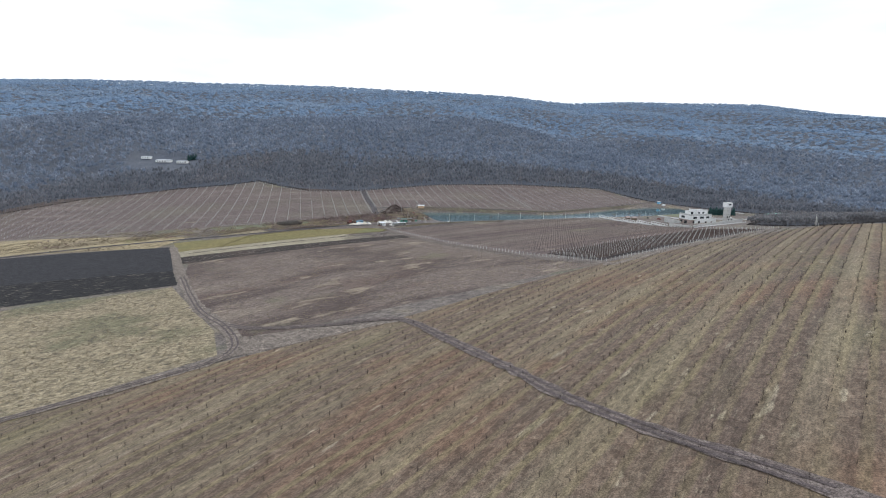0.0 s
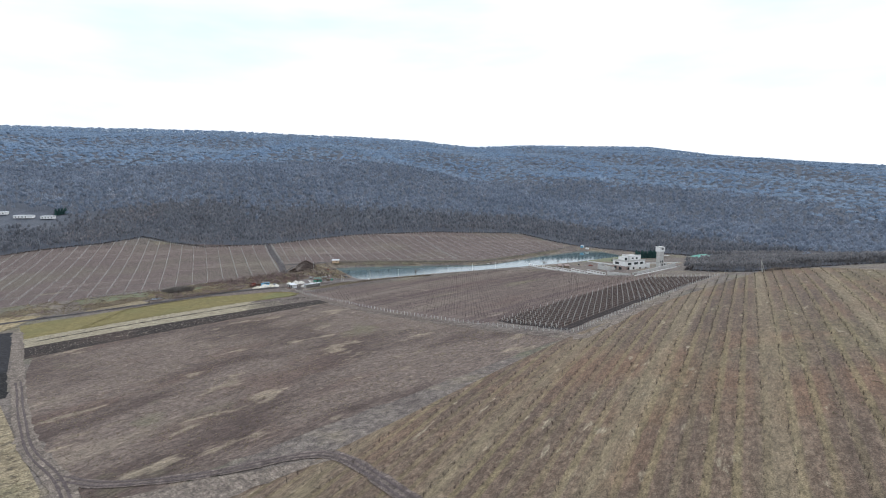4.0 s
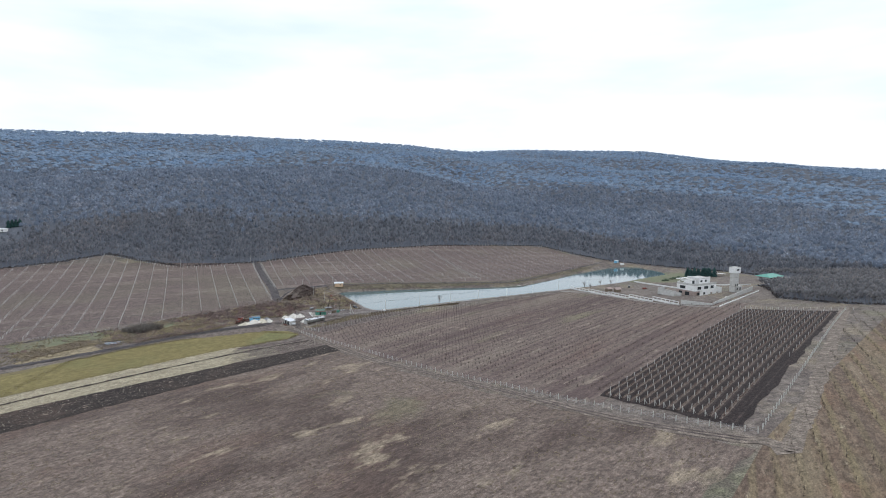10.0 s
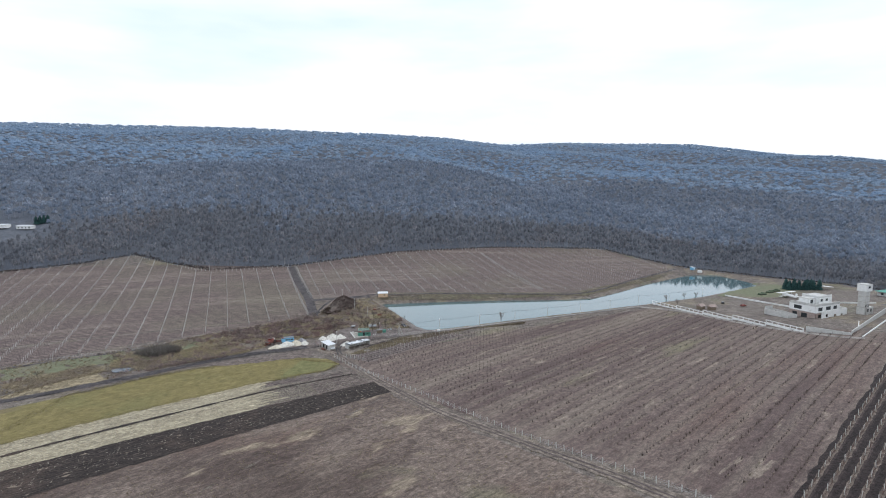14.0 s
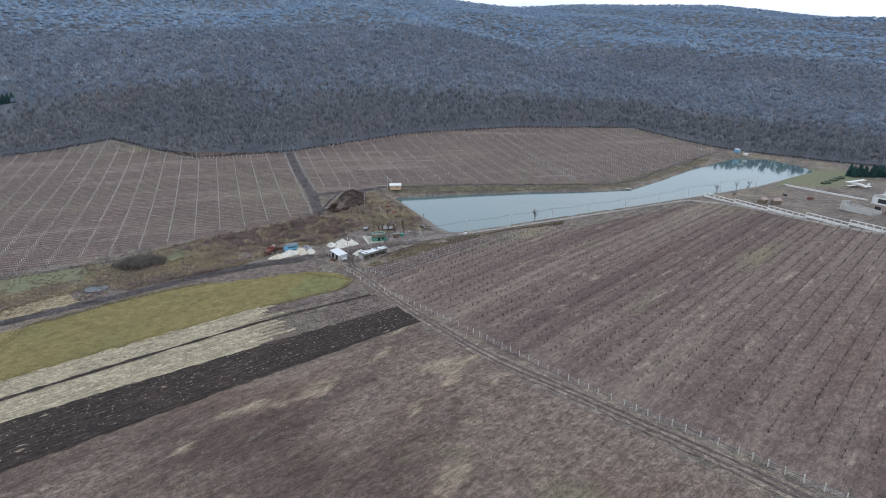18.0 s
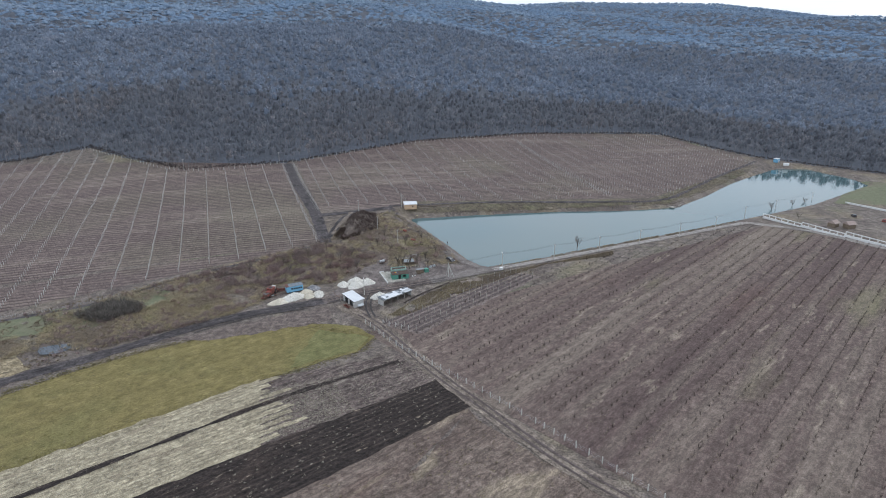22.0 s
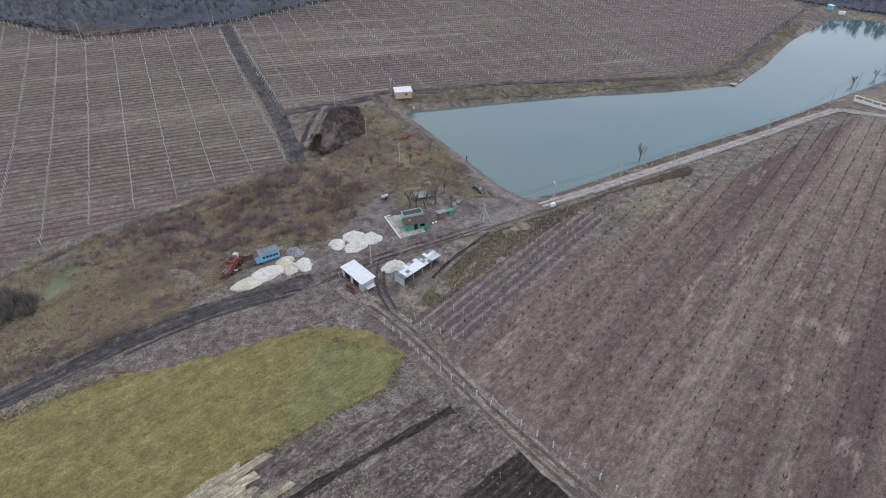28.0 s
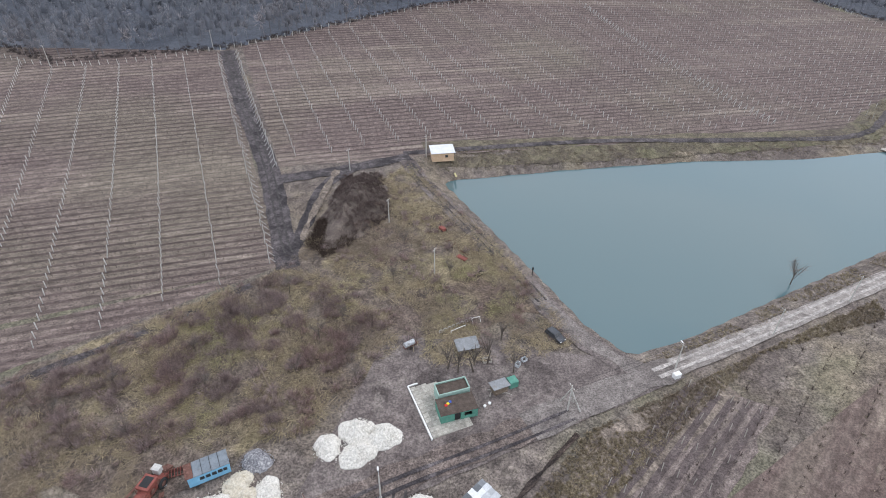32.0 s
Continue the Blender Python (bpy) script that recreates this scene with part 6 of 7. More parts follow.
u, w = np.array([math.cos(radians(45)), math.sin(radians(45))]), np.array([-math.sin(radians(45)), math.cos(radians(45))])
spots = []
for j in range(-9, 9):
    line = np.array([104.0, -214.0]) + w * 3.2 * j + np.arange(-40, 260, 1.3)[:, None] * u
    line = line[inside_distance(line[:, 0], line[:, 1], BLACK) > 0.5]
    if len(line) > 12:
        ribbon("vine_row_strip", [tuple(line[0]), tuple(line[len(line) // 2]), tuple(line[-1])], 1.05, M_rowsoil, 0.2, across=3, ragged=0.22, step=1.5, label="brown grass strip under a vine row", category="vineyard")
        spots.append(line)
tagged(scatter("black_plot_vines", np.concatenate(spots) + rng.normal(0, 0.12, (sum(map(len, spots)), 2)), canes, rng, M_redvine, 0.7, 1.15), "reddish pruned vines in black tilled soil", "vines", kind="stuff")


def column_posts(name, poly, row_angle, col_angle, row_step, col_step, tall, thick, rng, label, near, count):
    rd = np.array([math.cos(radians(row_angle)), math.sin(radians(row_angle))])
    cd = np.array([math.cos(radians(col_angle)), math.sin(radians(col_angle))])
    k = abs(rd[0] * cd[1] - rd[1] * cd[0])
    i, j = np.meshgrid(np.arange(-60, 60), np.arange(-160, 160))
    p = np.array(near, float) + i.ravel()[:, None] * rd * col_step / k + j.ravel()[:, None] * cd * row_step / k
    p = p[inside_distance(p[:, 0], p[:, 1], poly) > 0.4]
    ob = thing(name, near[0], near[1], 0, label, "trellis", z=0.0)
    ob.matrix_world = Matrix()
    d = np.hypot(*(p - near).T)
    order = np.argsort(d)
    far = post_mesh("post_rest", p[order[count:]], tall, thick, M_trellispost, rng)
    far.parent = ob
    tagged(far, kind="stuff")
    base = None
    thick *= 1.35
    for q in order[:count]:
        x, y = p[q]
        m = pose(x, y, ground_z(x, y), rng.normal(0, 2.5), rng.normal(4, 4), row_angle)
        if base is None:
            base = part("post", box(B(), (0, 0, tall / 2 - 0.1), (thick, thick, tall)), M_trellispost, ob)
            base.matrix_basis = m
        else:
            o = new("post", base.data)
            o.parent, o.matrix_basis = ob, m
    return ob


column_posts("vineyard_trellis", WEST, 13.0, 111.6, 2.75, 12.0, 2.1, 0.12, rng, "columns of pale concrete trellis posts on brown soil", (-86.2, 21.3), 280)
column_posts("vineyard_trellis", EAST, 13.0, 110.0, 2.75, 11.0, 2.1, 0.115, rng, "columns of pale trellis posts above the pond", (-58.0, 84.0), 280)
column_posts("vineyard_trellis", BLACK, 45.0, 135.0, 3.2, 6.5, 2.1, 0.1, rng, "grey trellis posts in black tilled soil", (104.0, -214.0), 260)


def braced_row(name, a, b, step, tall, lean, rng, label, both=False):
    """End posts along the edge of a vine plot, each with a raking strut."""
    a, b = np.array(a, float), np.array(b, float)
    n = int(np.linalg.norm(b - a) / step)
    d = (b - a) / np.linalg.norm(b - a)
    s = np.array([-d[1], d[0]])
    ob = thing(name, a[0], a[1], 0, label, "end posts", z=0.0)
    ob.matrix_world = Matrix()
    me_a = me_b = None
    for k in range(n):
        x, y = a + d * step * k + rng.normal(0, 0.15, 2)
        z = ground_z(x, y)
        ang = math.degrees(math.atan2(s[1], s[0]))
        if me_a is None:
            o = part("post", box(B(), (0, 0, tall / 2 - 0.1), (0.18, 0.18, tall)), M_trellispost, ob)
            o2 = part("strut", rod(B(), (lean, 0, -0.1), (0.0, 0, tall * 0.85), 0.09, 0.08, 5), M_trellispost, ob)
            me_a, me_b = o.data, o2.data
        else:
            o, o2 = new("post", me_a), new("strut", me_b)
            o.parent = o2.parent = ob
        o.matrix_basis = pose(x, y, z, rng.normal(0, 2), rng.normal(0, 2), ang)
        o2.matrix_basis = pose(x, y, z, 0, 0, ang + rng.normal(0, 6))
    return ob


braced_row("vineyard_end_posts", (-76.5, 29), (-128.5, 164), 2.8, 2.1, -1.5, rng, "braced pale end posts along the vineyard track")
braced_row("vineyard_end_posts", (-85, 75), (-121.5, 168), 2.8, 2.1, 1.5, rng, "braced pale end posts on the far side of the track")
braced_row("vineyard_end_posts", (87, 112), (46, 251), 2.8, 2.2, 1.6, rng, "dense line of braced pale posts across the plot")
braced_row("vineyard_end_posts", (93, -201), (115.5, -233), 3.2, 2.1, 1.4, rng, "braced end posts of the black vine plot")
braced_row("vineyard_end_posts", (-37, -54.5), (-24.5, -61), 2.4, 2.0, 1.4, rng, "braced end posts of the small trellis plot")


def post_fence(name, points, step, tall, material, label, rails=True):
    """A post and wire fence along a line; each post a part."""
    line = smooth_line(points, step)
    ob = thing(name, points[0][0], points[0][1], 0, label, "fence", z=0.0)
    ob.matrix_world = Matrix()
    base = None
    for x, y in line:
        m = pose(x, y, ground_z(x, y), rng.normal(0, 2.5), rng.normal(0, 2.5), rng.uniform(0, 90))
        if base is None:
            base = part("post", box(B(), (0, 0, tall / 2 - 0.1), (0.19, 0.19, tall)), material, ob)
            base.matrix_basis = m
        else:
            o = new("post", base.data)
            o.parent, o.matrix_basis = ob, m
    if rails:
        bm = B()
        for hz in (0.5, 0.95, 1.4):
            for p, q in zip(line, line[1:]):
                rod(bm, (p[0], p[1], ground_z(*p) + hz * tall / 1.9), (q[0], q[1], ground_z(*q) + hz * tall / 1.9), 0.012, sides=3)
        part("wire", bm, M_silver, ob)
    return ob


post_fence("track_fence", [(-43, -53.5), (-31.5, -69), (-13, -89), (5, -110), (36, -149), (58, -174), (93, -217), (117.5, -243)], 3.2, 1.9, M_post, "pale concrete post and wire fence along the farm track")
post_fence("plot_fence", [(120, -241), (160, -200), (210, -148), (254, -103)], 3.4, 1.9, M_post, "post and wire fence beside the black vine plot")
post_fence("crest_fence", [(222, -62), (236, -82), (256, -106)], 3.0, 1.8, M_post, "post and wire fence at the field crest", rails=False)
post_fence("woods_fence", [(-285, 199), (-243, 175.5), (-190, 149), (-128, 168), (-38, 230), (70, 273), (187, 303), (228, 212)], 3.6, 2.0, M_post, "pale posts along the foot of the woods", rails=False)
post_fence("vineyard_fence", [(-200, -50), (-168, -40.5), (-146, -30.5), (-122, -8)], 2.5, 1.2, M_woodpost, "low grey wooden fence below the vineyard")

# the small trellis plot beside the patched shed
ob = thing("small_trellis_plot", -20, -40, 0, "tall thin posts and wires of a small vine plot", "trellis", z=0.0)
ob.matrix_world = Matrix()
base = None
rd, cd = np.array([0.72, 0.694]), np.array([0.86, -0.51])
for i in range(6):
    for j in range(10):
        x, y = np.array([-36.0, -53.0]) + cd * i * 2.4 + rd * j * 6.9
        if base is None:
            base = part("post", box(B(), (0, 0, 1.0), (0.11, 0.11, 2.2)), M_woodpost, ob)
            o = base
        else:
            o = new("post", base.data)
            o.parent = ob
        o.matrix_basis = pose(x, y, ground_z(x, y), rng.normal(0, 3), rng.normal(0, 3), 44)

# orchard saplings
ORCHARD = [(-140, -470), (-60, -405), (-22, -372), (28, -342), (110, -258), (119, -250), (252, -110), (296, -120), (296, -560), (-120, -560)]
places, row = rows_in(ORCHARD, ROW, 5.0, 3.4, rng, 0.5)
gap = rng.random(len(places)) > 0.2
trees = [twig_bush(rng, 2.0, 0.65, 12, 0.024) for k in range(10)]
for t in trees:
    s = np.array([0.045, 0, 0])
    t[0] = [-s, s, (0, 0, 1.4)]
    t[1] = [-s[[1, 0, 2]], s[[1, 0, 2]], (0, 0, 1.4)]
tagged(scatter("orchard_saplings", places[gap], trees, rng, M_vinewood, 0.6, 1.2), "rows of small bare orchard saplings", "saplings", kind="stuff")


# low tufts along the rows of the young vines and of the orchard
low_tufts = [twig_bush(rng, 0.3, 0.5, 6, 0.07) for k in range(8)]


def in_patches(places, size, keep):
    f = np.array([noise.noise((x / size, y / size, 5.0)) for x, y in places])
    return places[f > keep]


places, row = rows_in(YOUNG, 45.0, 4.4, 1.0, rng, 0.5)
tagged(scatter("young_field_grass", in_patches(places + rng.normal(0, 0.35, places.shape), 16.0, 0.0), low_tufts, rng, M_palegrass, 0.5, 1.3), "dull straw tufts between the young trees", "grass", kind="stuff")
places, row = rows_in([q for q in ORCHARD if q[1] > -420] + [(250, -420), (-60, -420)], ROW, 5.0, 1.7, rng, 0.6)
tagged(scatter("orchard_grass", in_patches(places + rng.normal(0, 0.5, places.shape), 18.0, -0.05), low_tufts, rng, M_palegrass, 0.6, 1.7), "pale straw tufts along the orchard rows", "grass", kind="stuff")


# scrub and grass
def random_in(poly, n, rng):
    p = np.array(poly, float)
    lo, hi = p.min(0), p.max(0)
    q = rng.uniform(lo, hi, (int(n * 4) + 50, 2))
    return q[inside_distance(q[:, 0], q[:, 1], poly) > 0][:n]


def clumped(poly, n, rng, size, keep):
    """Random places that gather in patches."""
    q = random_in(poly, n * 3, rng)
    f = np.array([noise.noise((x / size, y / size, 2.0)) for x, y in q])
    return q[f > keep][:n]


SCRUB = [(-122, -7), (-72, 27), (-68, 40), (-50, 72), (-45, 76), (-24, 42), (-9, 2), (-28, -4), (-44, -2), (-60, -18), (-66, -19), (-84, -22), (-84, -36), (-104, -50), (-128, -66), (-150, -60), (-160, -42)]
bushes = [twig_bush(rng, 2.4, 1.6, 64, 0.036) for k in range(7)]
low_bushes = [twig_bush(rng, 1.6, 1.4, 22, 0.07) for k in range(7)]
# bushes added to draw the dark, shadowed edge below the trees
edge = wood_places(1.7, -1.5, 3.5, 560, rng)
tagged(scatter("woods_understorey", edge, low_bushes, rng, M_footshade, 0.5, 1.2), "dark low bushes standing in for the shaded woodland foot", "undergrowth", kind="stuff")
tufts = [twig_bush(rng, 0.55, 0.55, 12, 0.06) for k in range(7)]
REDSCRUB = [(-118, -5), (-100, 0), (-74, 24), (-60, 20), (-46, 4), (-56, -14), (-84, -20), (-96, -28), (-108, -22)]
tagged(scatter("bramble_scrub", np.concatenate([clumped(REDSCRUB, 760, rng, 5.0, 0.08), clumped(SCRUB, 420, rng, 7.0, 0.1)]), bushes, rng, M_brush, 0.45, 1.15), "tangled leafless bramble scrub", "scrub", kind="stuff")
def reed_tuft(rng, blades):
    """Long fallen straw, combed one way."""
    tri = []
    for k in range(blades):
        p = np.array([*rng.normal(0, 0.55, 2), rng.uniform(0.05, 0.35)])
        a, tip, n = rng.normal(0, 0.4), rng.uniform(0.9, 2.0), rng.uniform(0.05, 0.6)
        q = p + np.array([tip * math.cos(a), tip * math.sin(a), n])
        s = np.array([-math.sin(a), math.cos(a), rng.normal(0, 0.5)]) * rng.uniform(0.022, 0.045)
        tri.append([p - s, p + s, q])
    return np.array(tri)


reeds = [reed_tuft(rng, 13) for k in range(8)]
tagged(scatter("dead_grass", np.concatenate([clumped(SCRUB, 7000, rng, 8.0, -0.1), clumped(SCRUB, 2500, rng, 20.0, 0.15)]), reeds, rng, M_reed, 0.6, 1.3), "flattened straw-coloured dead grass", "grass", kind="stuff")
VERGE = [(-560, -225), (-187, -100), (-137, -74), (-104, -50), (-122, -8), (-168, -40), (-222, -60), (-374, -112)]
tagged(scatter("verge_scrub", np.concatenate([clumped(VERGE, 420, rng, 18.0, 0.15), random_in([(-128, -68), (-100, -50), (-88, -38), (-92, -34), (-112, -50), (-132, -62)], 220, rng)]), bushes, rng, M_brush, 0.4, 1.0), "leafless thicket along the muddy track", "scrub", kind="stuff")
HEDGE = [(-123, -11), (-100, 1), (-76, 22), (-67, 15), (-92, -8), (-112, -20)]
tagged(scatter("hedge_scrub", clumped(HEDGE, 170, rng, 5.0, 0.0), bushes, rng, M_brush, 0.5, 1.25), "dark leafless thicket along the vineyard foot", "scrub", kind="stuff")
tagged(scatter("verge_grass", clumped(VERGE, 7000, rng, 12.0, -0.2), tufts, rng, M_straw, 0.7, 1.8), "straw-coloured rough grass verge", "grass", kind="stuff")
tagged(scatter("dark_thicket", random_in([(-147, -42), (-140, -33), (-128, -36), (-126, -41), (-133, -47), (-142, -47)], 130, rng), bushes, rng, M_thicket, 1.0, 2.2), "dense dark leafless thicket beside the ditch", "thicket", kind="stuff")
BROWN = [(-106, -250), (-22, -348), (108, -250), (60, -184), (-10, -105), (-138, -194)]
tagged(scatter("field_grass", clumped(BROWN, 9000, rng, 10.0, -0.3), tufts, rng, M_straw, 0.35, 0.95), "dry brown grass tufts", "grass", kind="stuff")
tagged(scatter("bank_grass", clumped([(-34, 77), (20, 84), (86, 91), (120, 98), (150, 126), (212, 188), (205, 192), (140, 132), (112, 104), (20, 92), (-36, 88)], 5000, rng, 8.0, -0.3), tufts, rng, M_palegrass, 0.4, 1.0), "dry grass on the far pond bank", "grass", kind="stuff")
tagged(scatter("bank_grass", clumped([(2, -3), (30, 11), (80, 35), (140, 64), (138, 60), (80, 30), (30, 6), (4, -5)], 2600, rng, 8.0, -0.3), tufts, rng, M_straw, 0.4, 1.0), "dry grass between pond and gravel road", "grass", kind="stuff")
tagged(scatter("bank_grass", clumped([(-12, -19), (10, -9), (40, 5), (60, 14), (58, 8), (26, -2), (-6, -27), (-30, -48), (-36, -48), (-26, -34)], 4500, rng, 8.0, -0.3), tufts, rng, M_straw, 0.5, 1.3), "rank dry grass below the gravel road", "grass", kind="stuff")

tagged(scatter("stubble_stalks", np.concatenate([random_in([(-66, -91), (-62, -115), (-40, -102), (-48, -86)], 2600, rng), random_in([(-66, -91), (-62, -115), (-18.5, -89), (-29, -76)], 1700, rng)]), tufts, rng, M_stubble, 0.3, 0.8), "pale maize stubble scattered over tilled soil", "stubble", kind="stuff")
tagged(scatter("stubble_stalks", random_in([(-158, -176), (-62, -115), (-66, -91), (-172, -158)], 6000, rng), tufts, rng, M_stubble, 0.3, 0.8), "dense pale maize stubble", "stubble", kind="stuff")
tagged(scatter("plough_litter", random_in([(-143, -194), (-12, -101), (-19, -90), (-156, -176)], 1300, rng), tufts, rng, M_stubble, 0.3, 0.9), "pale maize litter on black ploughland", "litter", kind="stuff")
tagged(scatter("field_weeds", random_in([(-200, -142), (-560, -185), (-560, -230), (-190, -112)], 2600, rng), tufts, rng, M_straw, 0.6, 1.8), "pale weeds on the tan strip", "weeds", kind="stuff")
tagged(scatter("straw_field_grass", clumped([(-330, -430), (-400, -396), (-112, -260), (-44, -336), (-28, -362), (-90, -428)], 6500, rng, 14.0, -0.3), tufts, rng, M_straw, 0.5, 1.2), "straw-coloured tufts of dry grass", "grass", kind="stuff")

STRAWS = [(-128, -40), (-106, -22), (-96, -34), (-116, -52)], [(-190, -80), (-160, -56), (-148, -64), (-172, -88)], [(-260, -110), (-215, -72), (-205, -84), (-240, -122)], [(-92, -44), (-86, -36), (-110, -48), (-114, -56)]
tagged(scatter("verge_reeds", np.concatenate([random_in(p, 1000, rng) for p in STRAWS]), reeds, rng, M_reed, 0.6, 1.3), "pale fallen reed straw on the verge", "grass", kind="stuff")

M_greentuft = surface("yellow_green_tufts", [(0.15, 0.13, 0.052), (0.21, 0.18, 0.078)], 0.1, rough=0.95, bump=0, islands=0.3)
GREEN = [(-150, -143), (-118, -120), (-92, -103), (-66, -85), (-43, -71), (-40, -62), (-66, -53), (-90, -58), (-121, -74), (-147, -94)]
low_blades = [twig_bush(rng, 0.16, 0.6, 8, 0.06) for k in range(6)]
q = np.array(GREEN + GREEN[:1], float)
rim = np.concatenate([a + (b - a) * rng.random((int(np.linalg.norm(b - a) * 14), 1)) for a, b in zip(q, q[1:])])
tagged(scatter("green_field_grass", np.concatenate([rim + rng.normal(0, 1.3, rim.shape), random_in(GREEN, 2500, rng)]), low_blades, rng, M_greentuft, 0.6, 1.4), "short yellow-green grass thinning out at the field edge", "grass", kind="stuff")
tagged(scatter("green_field_litter", rim + rng.normal(0, 1.6, rim.shape), low_blades, rng, M_palegrass, 0.5, 1.2), "dull straw along the edge of the grass field", "grass", kind="stuff")

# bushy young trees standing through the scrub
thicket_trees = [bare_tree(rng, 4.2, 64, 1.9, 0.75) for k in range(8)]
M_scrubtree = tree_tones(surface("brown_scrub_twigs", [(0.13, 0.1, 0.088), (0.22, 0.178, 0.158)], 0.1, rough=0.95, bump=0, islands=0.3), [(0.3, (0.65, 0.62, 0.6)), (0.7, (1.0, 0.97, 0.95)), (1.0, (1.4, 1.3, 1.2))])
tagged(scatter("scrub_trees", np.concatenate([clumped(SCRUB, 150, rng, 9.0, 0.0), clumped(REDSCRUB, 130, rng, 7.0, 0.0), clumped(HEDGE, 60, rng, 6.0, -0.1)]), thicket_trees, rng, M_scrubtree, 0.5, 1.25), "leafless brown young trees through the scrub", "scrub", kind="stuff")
tagged(scatter("verge_bushes", np.concatenate([random_in([(-132, -70), (-128, -62), (-100, -47), (-92, -46), (-104, -55)], 60, rng), random_in([(-205, -114), (-200, -104), (-170, -92), (-168, -100)], 26, rng), random_in([(-152, -70), (-150, -62), (-140, -58), (-142, -70)], 8, rng)]), thicket_trees, rng, M_thicket, 0.35, 0.8), "grey leafless bushes along the muddy track", "scrub", kind="stuff")

# the brushy earth mound
def mound_z(ex, ey):
    """Height over the ground at a place given in the mound's own half-widths: steep towards the track, gentle behind."""
    f = np.clip(np.hypot(ex * np.where(ex < 0, 1.0, 0.92), ey), 0, 1)
    return 5.4 * (np.cos(f * math.pi) * 0.5 + 0.5) ** np.where(ex < 0, 0.75, 1.2)


bm = B()
n, k = 64, 22
mg = [[None] * n for j in range(k)]
for j in range(k):
    for i in range(n):
        f, a = (j + 0.5) / (k - 0.5), 2 * math.pi * i / n
        ex, ey = f * math.cos(a), f * math.sin(a)
        wob = 1 + 0.14 * math.sin(3 * a) + 0.08 * math.sin(7 * a + 1)
        z = float(mound_z(ex, ey)) + (1.5 * noise.noise((ex * 2.6, ey * 4.2, 7)) + 0.7 * noise.noise((ex * 7, ey * 11, 3))) * (1 - f**3) - 0.25 * f
        mg[j][i] = bm.verts.new((9.5 * wob * ex, 17 * wob * ey, z))
for j in range(k - 1):
    for i in range(n):
        bm.faces.new((mg[j][i], mg[j][(i + 1) % n], mg[j + 1][(i + 1) % n], mg[j + 1][i]))
bm.faces.new(mg[0][::-1])
bmesh.ops.recalc_face_normals(bm, faces=bm.faces)
ribbon("mound_cut", [(-66.5, 73), (-68.3, 62), (-69.6, 52), (-70.6, 44), (-70.4, 38)], 1.6, M_vergetrack, 0.3, across=4, ragged=0.3, step=2.0, label="pale grassy edge of the earth mound", category="bank")
one("earth_mound", bm, M_mud, -58.8, 53.5, -12, "brown earth mound overgrown with brambles", "mound", smooth=True)
q = random_in([(-66, 45), (-64, 70), (-53, 72), (-49, 48), (-57, 40)], 640, rng)
mb = scatter("mound_brambles", q, bushes, rng, M_bramble, 0.3, 0.75)
v = np.empty(len(mb.data.vertices) * 3, np.float32)
mb.data.vertices.foreach_get("co", v)
v = v.reshape(-1, 3)
c, s = math.cos(radians(12)), math.sin(radians(12))
ex, ey = ((v[:, 0] + 58.8) * c - (v[:, 1] - 53.5) * s) / 9.5, ((v[:, 0] + 58.8) * s + (v[:, 1] - 53.5) * c) / 17
v[:, 2] += mound_z(ex, ey) + 0.7 * (np.hypot(ex, ey) < 0.8)
mb.data.vertices.foreach_set("co", v.ravel())
mb.data.update()
tagged(mb, "bramble brush on the earth mound", "brambles", kind="stuff")

M_densebrush = surface("dense_dark_brush", [(0.055, 0.038, 0.031), (0.095, 0.068, 0.056)], 0.4, rough=0.95, bump=0, islands=0.25)
tagged(scatter("mound_foot_brush", random_in([(-69.5, 36), (-68, 47), (-62, 49), (-57, 44), (-58, 36), (-64, 31)], 620, rng), low_bushes, rng, M_densebrush, 0.6, 1.05), "dense dark brown brush at the foot of the mound", "brush", kind="stuff")
for n, (x, y, tall, wide, tw) in enumerate([(46.0, 22.5, 9.0, 3.4, 300), (-52.5, -7.0, 6.5, 3.0, 260), (-49.5, -17.0, 3.2, 1.2, 60), (-61, 3.5, 6.5, 3.2, 230), (-70, 18, 6.0, 3.0, 230), (-47, 22, 6.0, 2.8, 210), (-90, -18, 5.5, 2.8, 210), (-20, 14, 4.5, 2.0, 110),
                                            (176, 92, 7.5, 3.6, 200), (192, 99, 7.0, 3.0, 180), (205, 108, 6.5, 3.0, 170), (170, 58, 6.0, 3.2, 190), (-155, -48, 4.5, 2.4, 150), (-176, -72, 4.0, 2.2, 130), (-64, -5, 5.0, 2.6, 200), (-57, 9, 5.5, 2.6, 200), (-76, 8, 5.5, 2.8, 200),
                                            (-85, 1, 5.0, 2.6, 200), (-97, -7, 5.0, 2.8, 200), (-105, -13, 4.5, 2.6, 180), (-66, 27, 5.0, 2.6, 180), (-40, 14, 5.0, 2.4, 170), (-34, 24, 5.5, 2.6, 180), (-27, 31, 4.5, 2.2, 150), (-45, 36, 5.0, 2.6, 180), (-80, -8, 4.5, 2.4, 170)]):
    crown_tree("bare_tree", x, y, tall, wide, tw, 40 + n, "slender bare tree on the pond bank" if x > 0 else "bare tree among the scrub")
for n, (x, y, tall, wide) in enumerate([(-35.5, -4.4, 8.0, 3.0), (-33.5, -5.4, 8.5, 2.8), (-30.5, -5.2, 8.5, 2.8), (-27.8, -3.2, 8.0, 3.0), (-24.5, 3.0, 6.5, 2.6), (-23.0, -5.5, 6.5, 2.4)]):
    crown_tree("bare_tree", x, y, tall, wide, 110, 90 + n, "bare tree beside the pavilions", stout=1.5)
bm = B()
